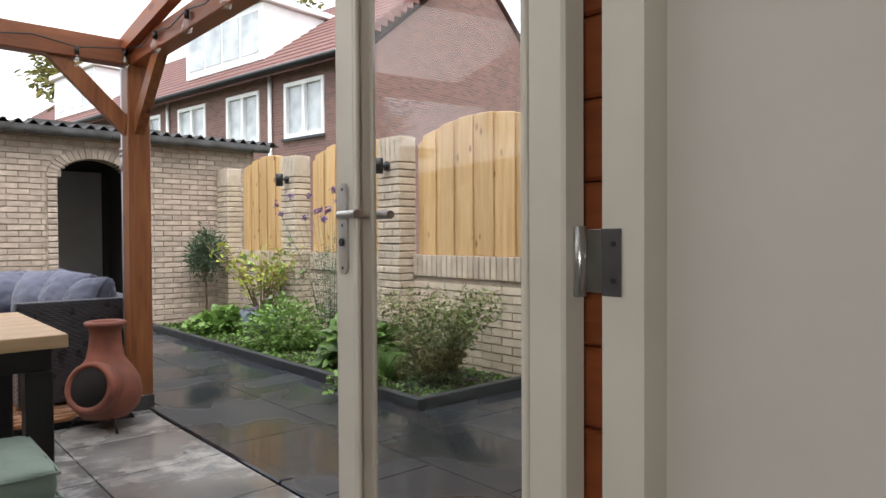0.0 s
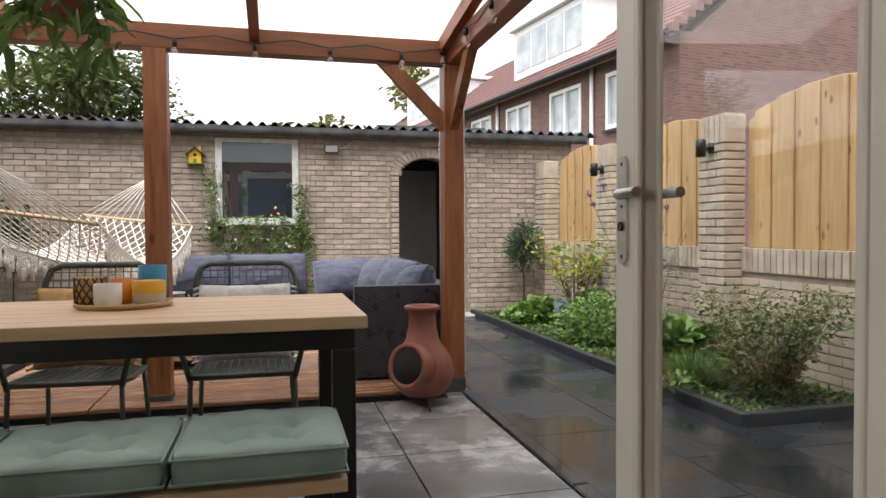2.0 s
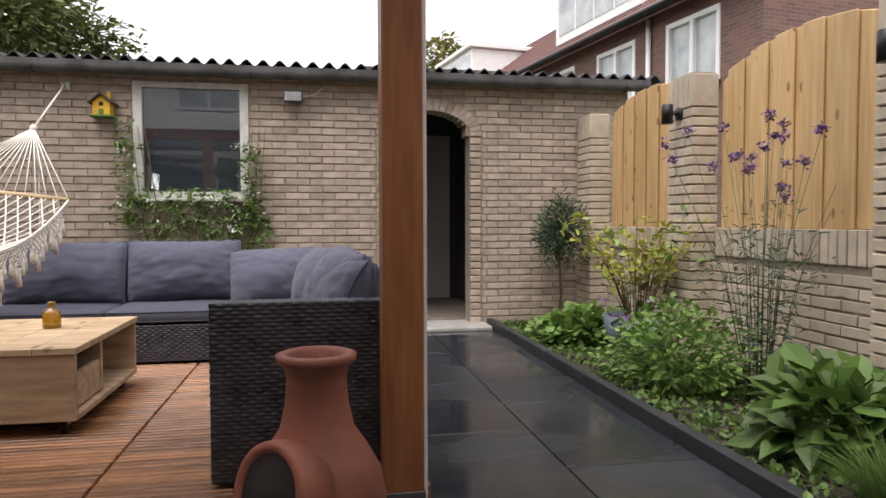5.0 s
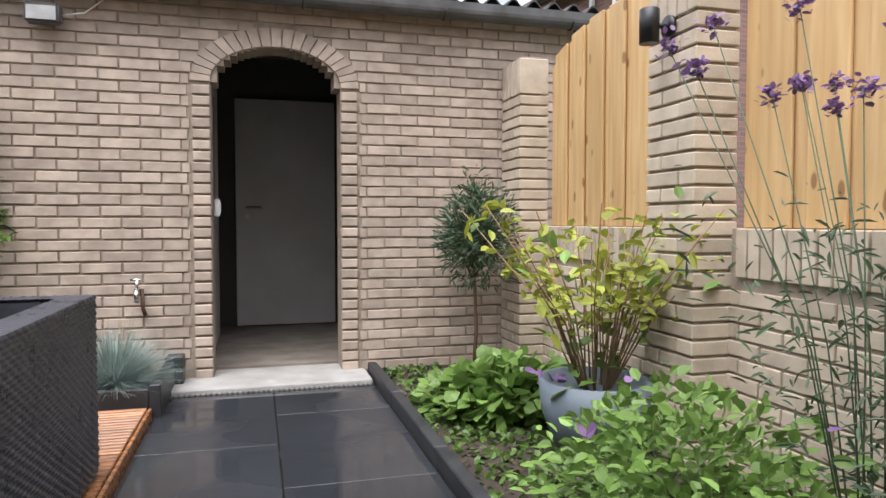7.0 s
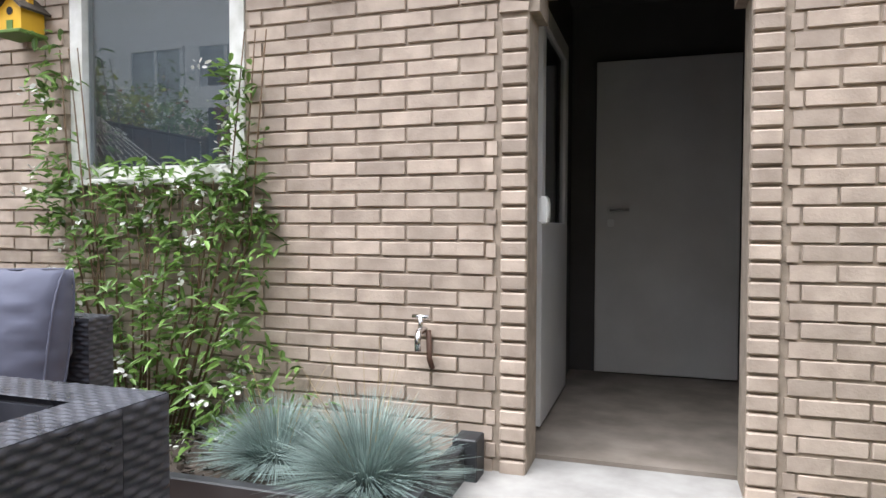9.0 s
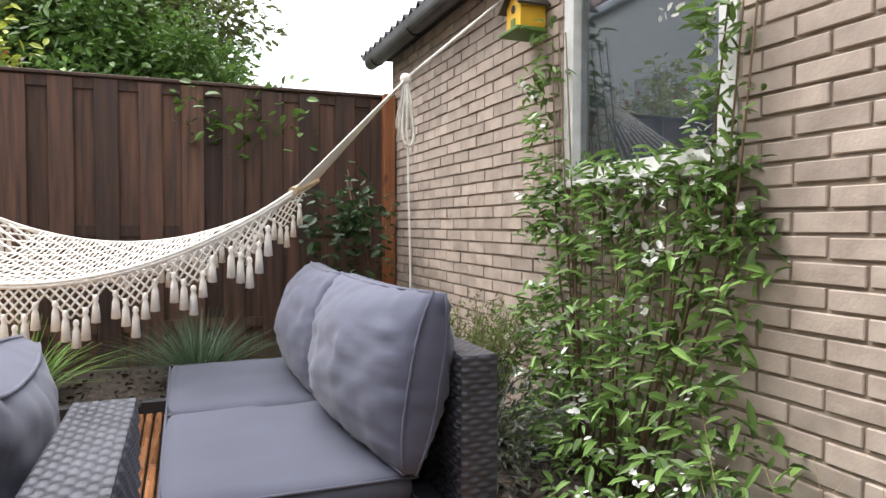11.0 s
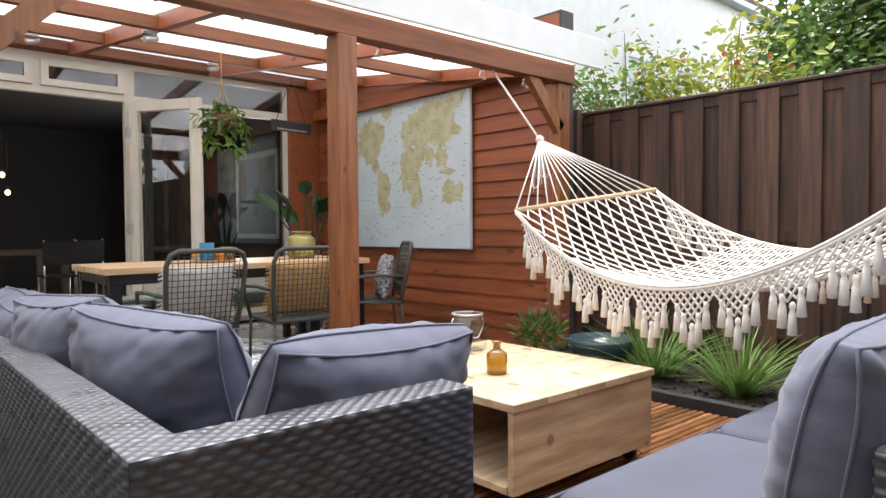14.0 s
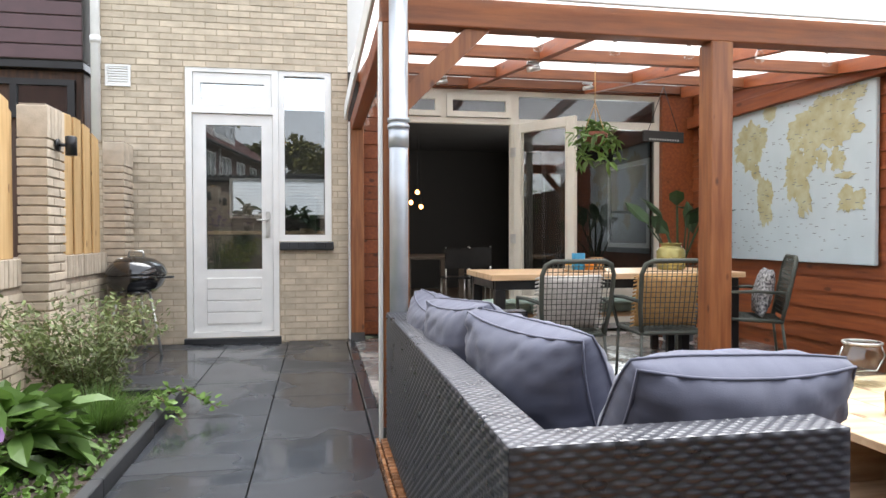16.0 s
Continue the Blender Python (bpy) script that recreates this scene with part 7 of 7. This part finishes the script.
# row of houses
M_ROW = bpy.data.materials.new("red_brick_far")
M_ROW.use_nodes = True
bn_, bl_ = M_ROW.node_tree.nodes, M_ROW.node_tree.links
tc_, sx, cb, bt_ = bn_.new("ShaderNodeTexCoord"), bn_.new("ShaderNodeSeparateXYZ"), bn_.new("ShaderNodeCombineXYZ"), bn_.new("ShaderNodeTexBrick")
ad = bn_.new("ShaderNodeMath")
bl_.new(tc_.outputs["Object"], sx.inputs[0])
bl_.new(sx.outputs[0], ad.inputs[0])
bl_.new(sx.outputs[1], ad.inputs[1])
bl_.new(ad.outputs[0], cb.inputs[0])
bl_.new(sx.outputs[2], cb.inputs[1])
bl_.new(cb.outputs[0], bt_.inputs["Vector"])
bt_.inputs["Scale"].default_value = 1.0
bt_.inputs["Brick Width"].default_value, bt_.inputs["Row Height"].default_value, bt_.inputs["Mortar Size"].default_value = 0.22, 0.065, 0.006
bt_.inputs["Color1"].default_value, bt_.inputs["Color2"].default_value, bt_.inputs["Mortar"].default_value = (0.20, 0.105, 0.085, 1), (0.13, 0.075, 0.065, 1), (0.20, 0.15, 0.13, 1)
bl_.new(bt_.outputs["Color"], bn_["Principled BSDF"].inputs["Base Color"])
bn_["Principled BSDF"].inputs["Roughness"].default_value = 0.9
row = thing("terraced_houses", "row of red-brick terraced houses with tiled roof and dormer", "house", (8.65, 11.44, -0.12), turn=98.7)
# local x runs along the facade, local y towards the garden
LEN, GZ = 26.0, 5.25
wins = [(0.95 + k * 2.45, 2.4 + k * 2.45, 3.6, 4.9) for k in range(10)]
part("wall", slabwall(0, LEN, 0, GZ, wins, "y", -0.3, 0.0), M_ROW, row)
bm = bmesh.new()
vs = [bm.verts.new((x, y, z)) for x in (0.0, 0.3) for y, z in ((-0.301, 0), (-8.5, 0), (-8.5, GZ), (-4.3, GZ + 3.2), (-0.301, GZ))]
bm.faces.new(vs[:5]); bm.faces.new(vs[5:][::-1])
for i in range(5):
    bm.faces.new((vs[i], vs[5 + i], vs[5 + (i + 1) % 5], vs[(i + 1) % 5]))
bmesh.ops.recalc_face_normals(bm, faces=bm.faces)
part("gable_wall", bm, M_ROW, row)
for k, w in enumerate(wins):
    fr = part("window", slabwall(w[0], w[1], w[2], w[3], [(w[0] + 0.09, (w[0] + w[1]) / 2 - 0.05, w[2] + 0.1, w[3] - 0.09), ((w[0] + w[1]) / 2 + 0.05, w[1] - 0.09, w[2] + 0.1, w[3] - 0.09)], "y", -0.12, 0.03), M_WHITE, row)
    part("pane", B(w[0] + 0.05, w[1] - 0.05, -0.06, -0.05, w[2] + 0.05, w[3] - 0.05, 0), mat("curtained_glass", (0.55, 0.58, 0.58), (0.30, 0.33, 0.34), 0.1, 2.0, 0.0, coat=0.5) if k == 0 else bpy.data.materials["curtained_glass"], fr)
    part("sill", B(w[0] - 0.05, w[1] + 0.05, 0.031, 0.08, w[2] - 0.07, w[2] - 0.01, 0.005), M_KERB, fr)
# tiled roof in courses
V, F = [], []
for k in range(16):
    for dy, dz in ((0, 0.03), (-4.65 / 16, 3.38 / 16)):
        for x in (-0.1, LEN):
            V.append((x, 0.35 - 4.65 * k / 16 + dy, GZ - 0.12 + 3.38 * k / 16 + dz))
    n = k * 4
    F.append([n, n + 1, n + 3, n + 2])
    if k:
        F.append([n - 2, n - 1, n + 1, n])
n = len(V)
V += [(-0.1, 0.35, GZ - 0.2), (LEN, 0.35, GZ - 0.2), (LEN, -4.3, GZ + 3.12), (-0.1, -4.3, GZ + 3.12)]
F += [[n, n + 3, n + 2, n + 1], [n, n + 1, 1, 0]]
V += [(-0.1, -4.3, GZ + 3.29), (LEN, -4.3, GZ + 3.29), (LEN, -8.8, GZ - 0.1), (-0.1, -8.8, GZ - 0.1)]
F += [[n + 4, n + 5, n + 6, n + 7]]
raw("roof", V, F, M_TILE, row)
part("gutter", T([(-0.1, 0.42, GZ - 0.08), (LEN, 0.42, GZ - 0.08)], 0.07, 8), M_BLACK, row)
bm = bmesh.new()
for k in range(22):
    t = k / 22
    box(bm, -0.16, 0.0, 0.35 - 4.65 * t - 0.19, 0.35 - 4.65 * t, GZ - 0.1 + 3.38 * t + 0.03, GZ + 0.03 + 3.38 * t + 0.06)
part("verge_tiles", bm, M_TILE, row, "orange verge tiles")
for x in (2.9, 7.8, 12.7):
    part("downpipe", T([(x, 0.06, 0), (x, 0.06, GZ - 0.1)], 0.05, 8), M_WHITE, row)
for a, b in ((4.3, 8.2), (14.5, 18.2)):
    dm = part("dormer", B(a, b, -3.2, -0.75, GZ + 0.72, GZ + 2.25, 0.02), M_WHITE, row, "white flat-roofed dormer")
    part("dormer_roof", B(a - 0.15, b + 0.15, -3.3, -0.6, GZ + 2.26, GZ + 2.42, 0.02), M_WHITE, dm)
    for k in range(4):
        w = (b - a - 0.3) / 4
        part("pane", B(a + 0.15 + k * w + 0.05, a + 0.15 + (k + 1) * w - 0.05, -0.749, -0.735, GZ + 0.95, GZ + 2.05, 0), bpy.data.materials["curtained_glass"], dm)
for x in (9.5, 10.2, 20):
    part("chimney", B(x, x + 0.5, -4.6, -4.0, GZ + 3.0, GZ + 4.0, 0.02), M_ROW, row)
# upper house windows
uw = structure(new("window_5"), "white-framed upper-floor windows of the white house", "window")
for x0 in (-24.5, -21.0, -17.5, -15.0, -12.2, -10.4, -7.2, -5.6, -4.0, -1.2):
    fr = part("window_frame", slabwall(x0, x0 + 1.3, 3.35, 4.5, [(x0 + 0.07, x0 + 0.62, 3.42, 4.43), (x0 + 0.68, x0 + 1.23, 3.42, 4.43)], "y", 0.055, 0.10), M_WHITE, uw)
    part("pane", B(x0 + 0.05, x0 + 1.25, 0.06, 0.07, 3.4, 4.45, 0), bpy.data.materials["curtained_glass"], fr)

# ---- masonry and other repeated pieces ----
for job in BRICKJOBS:
    masonry(*job)
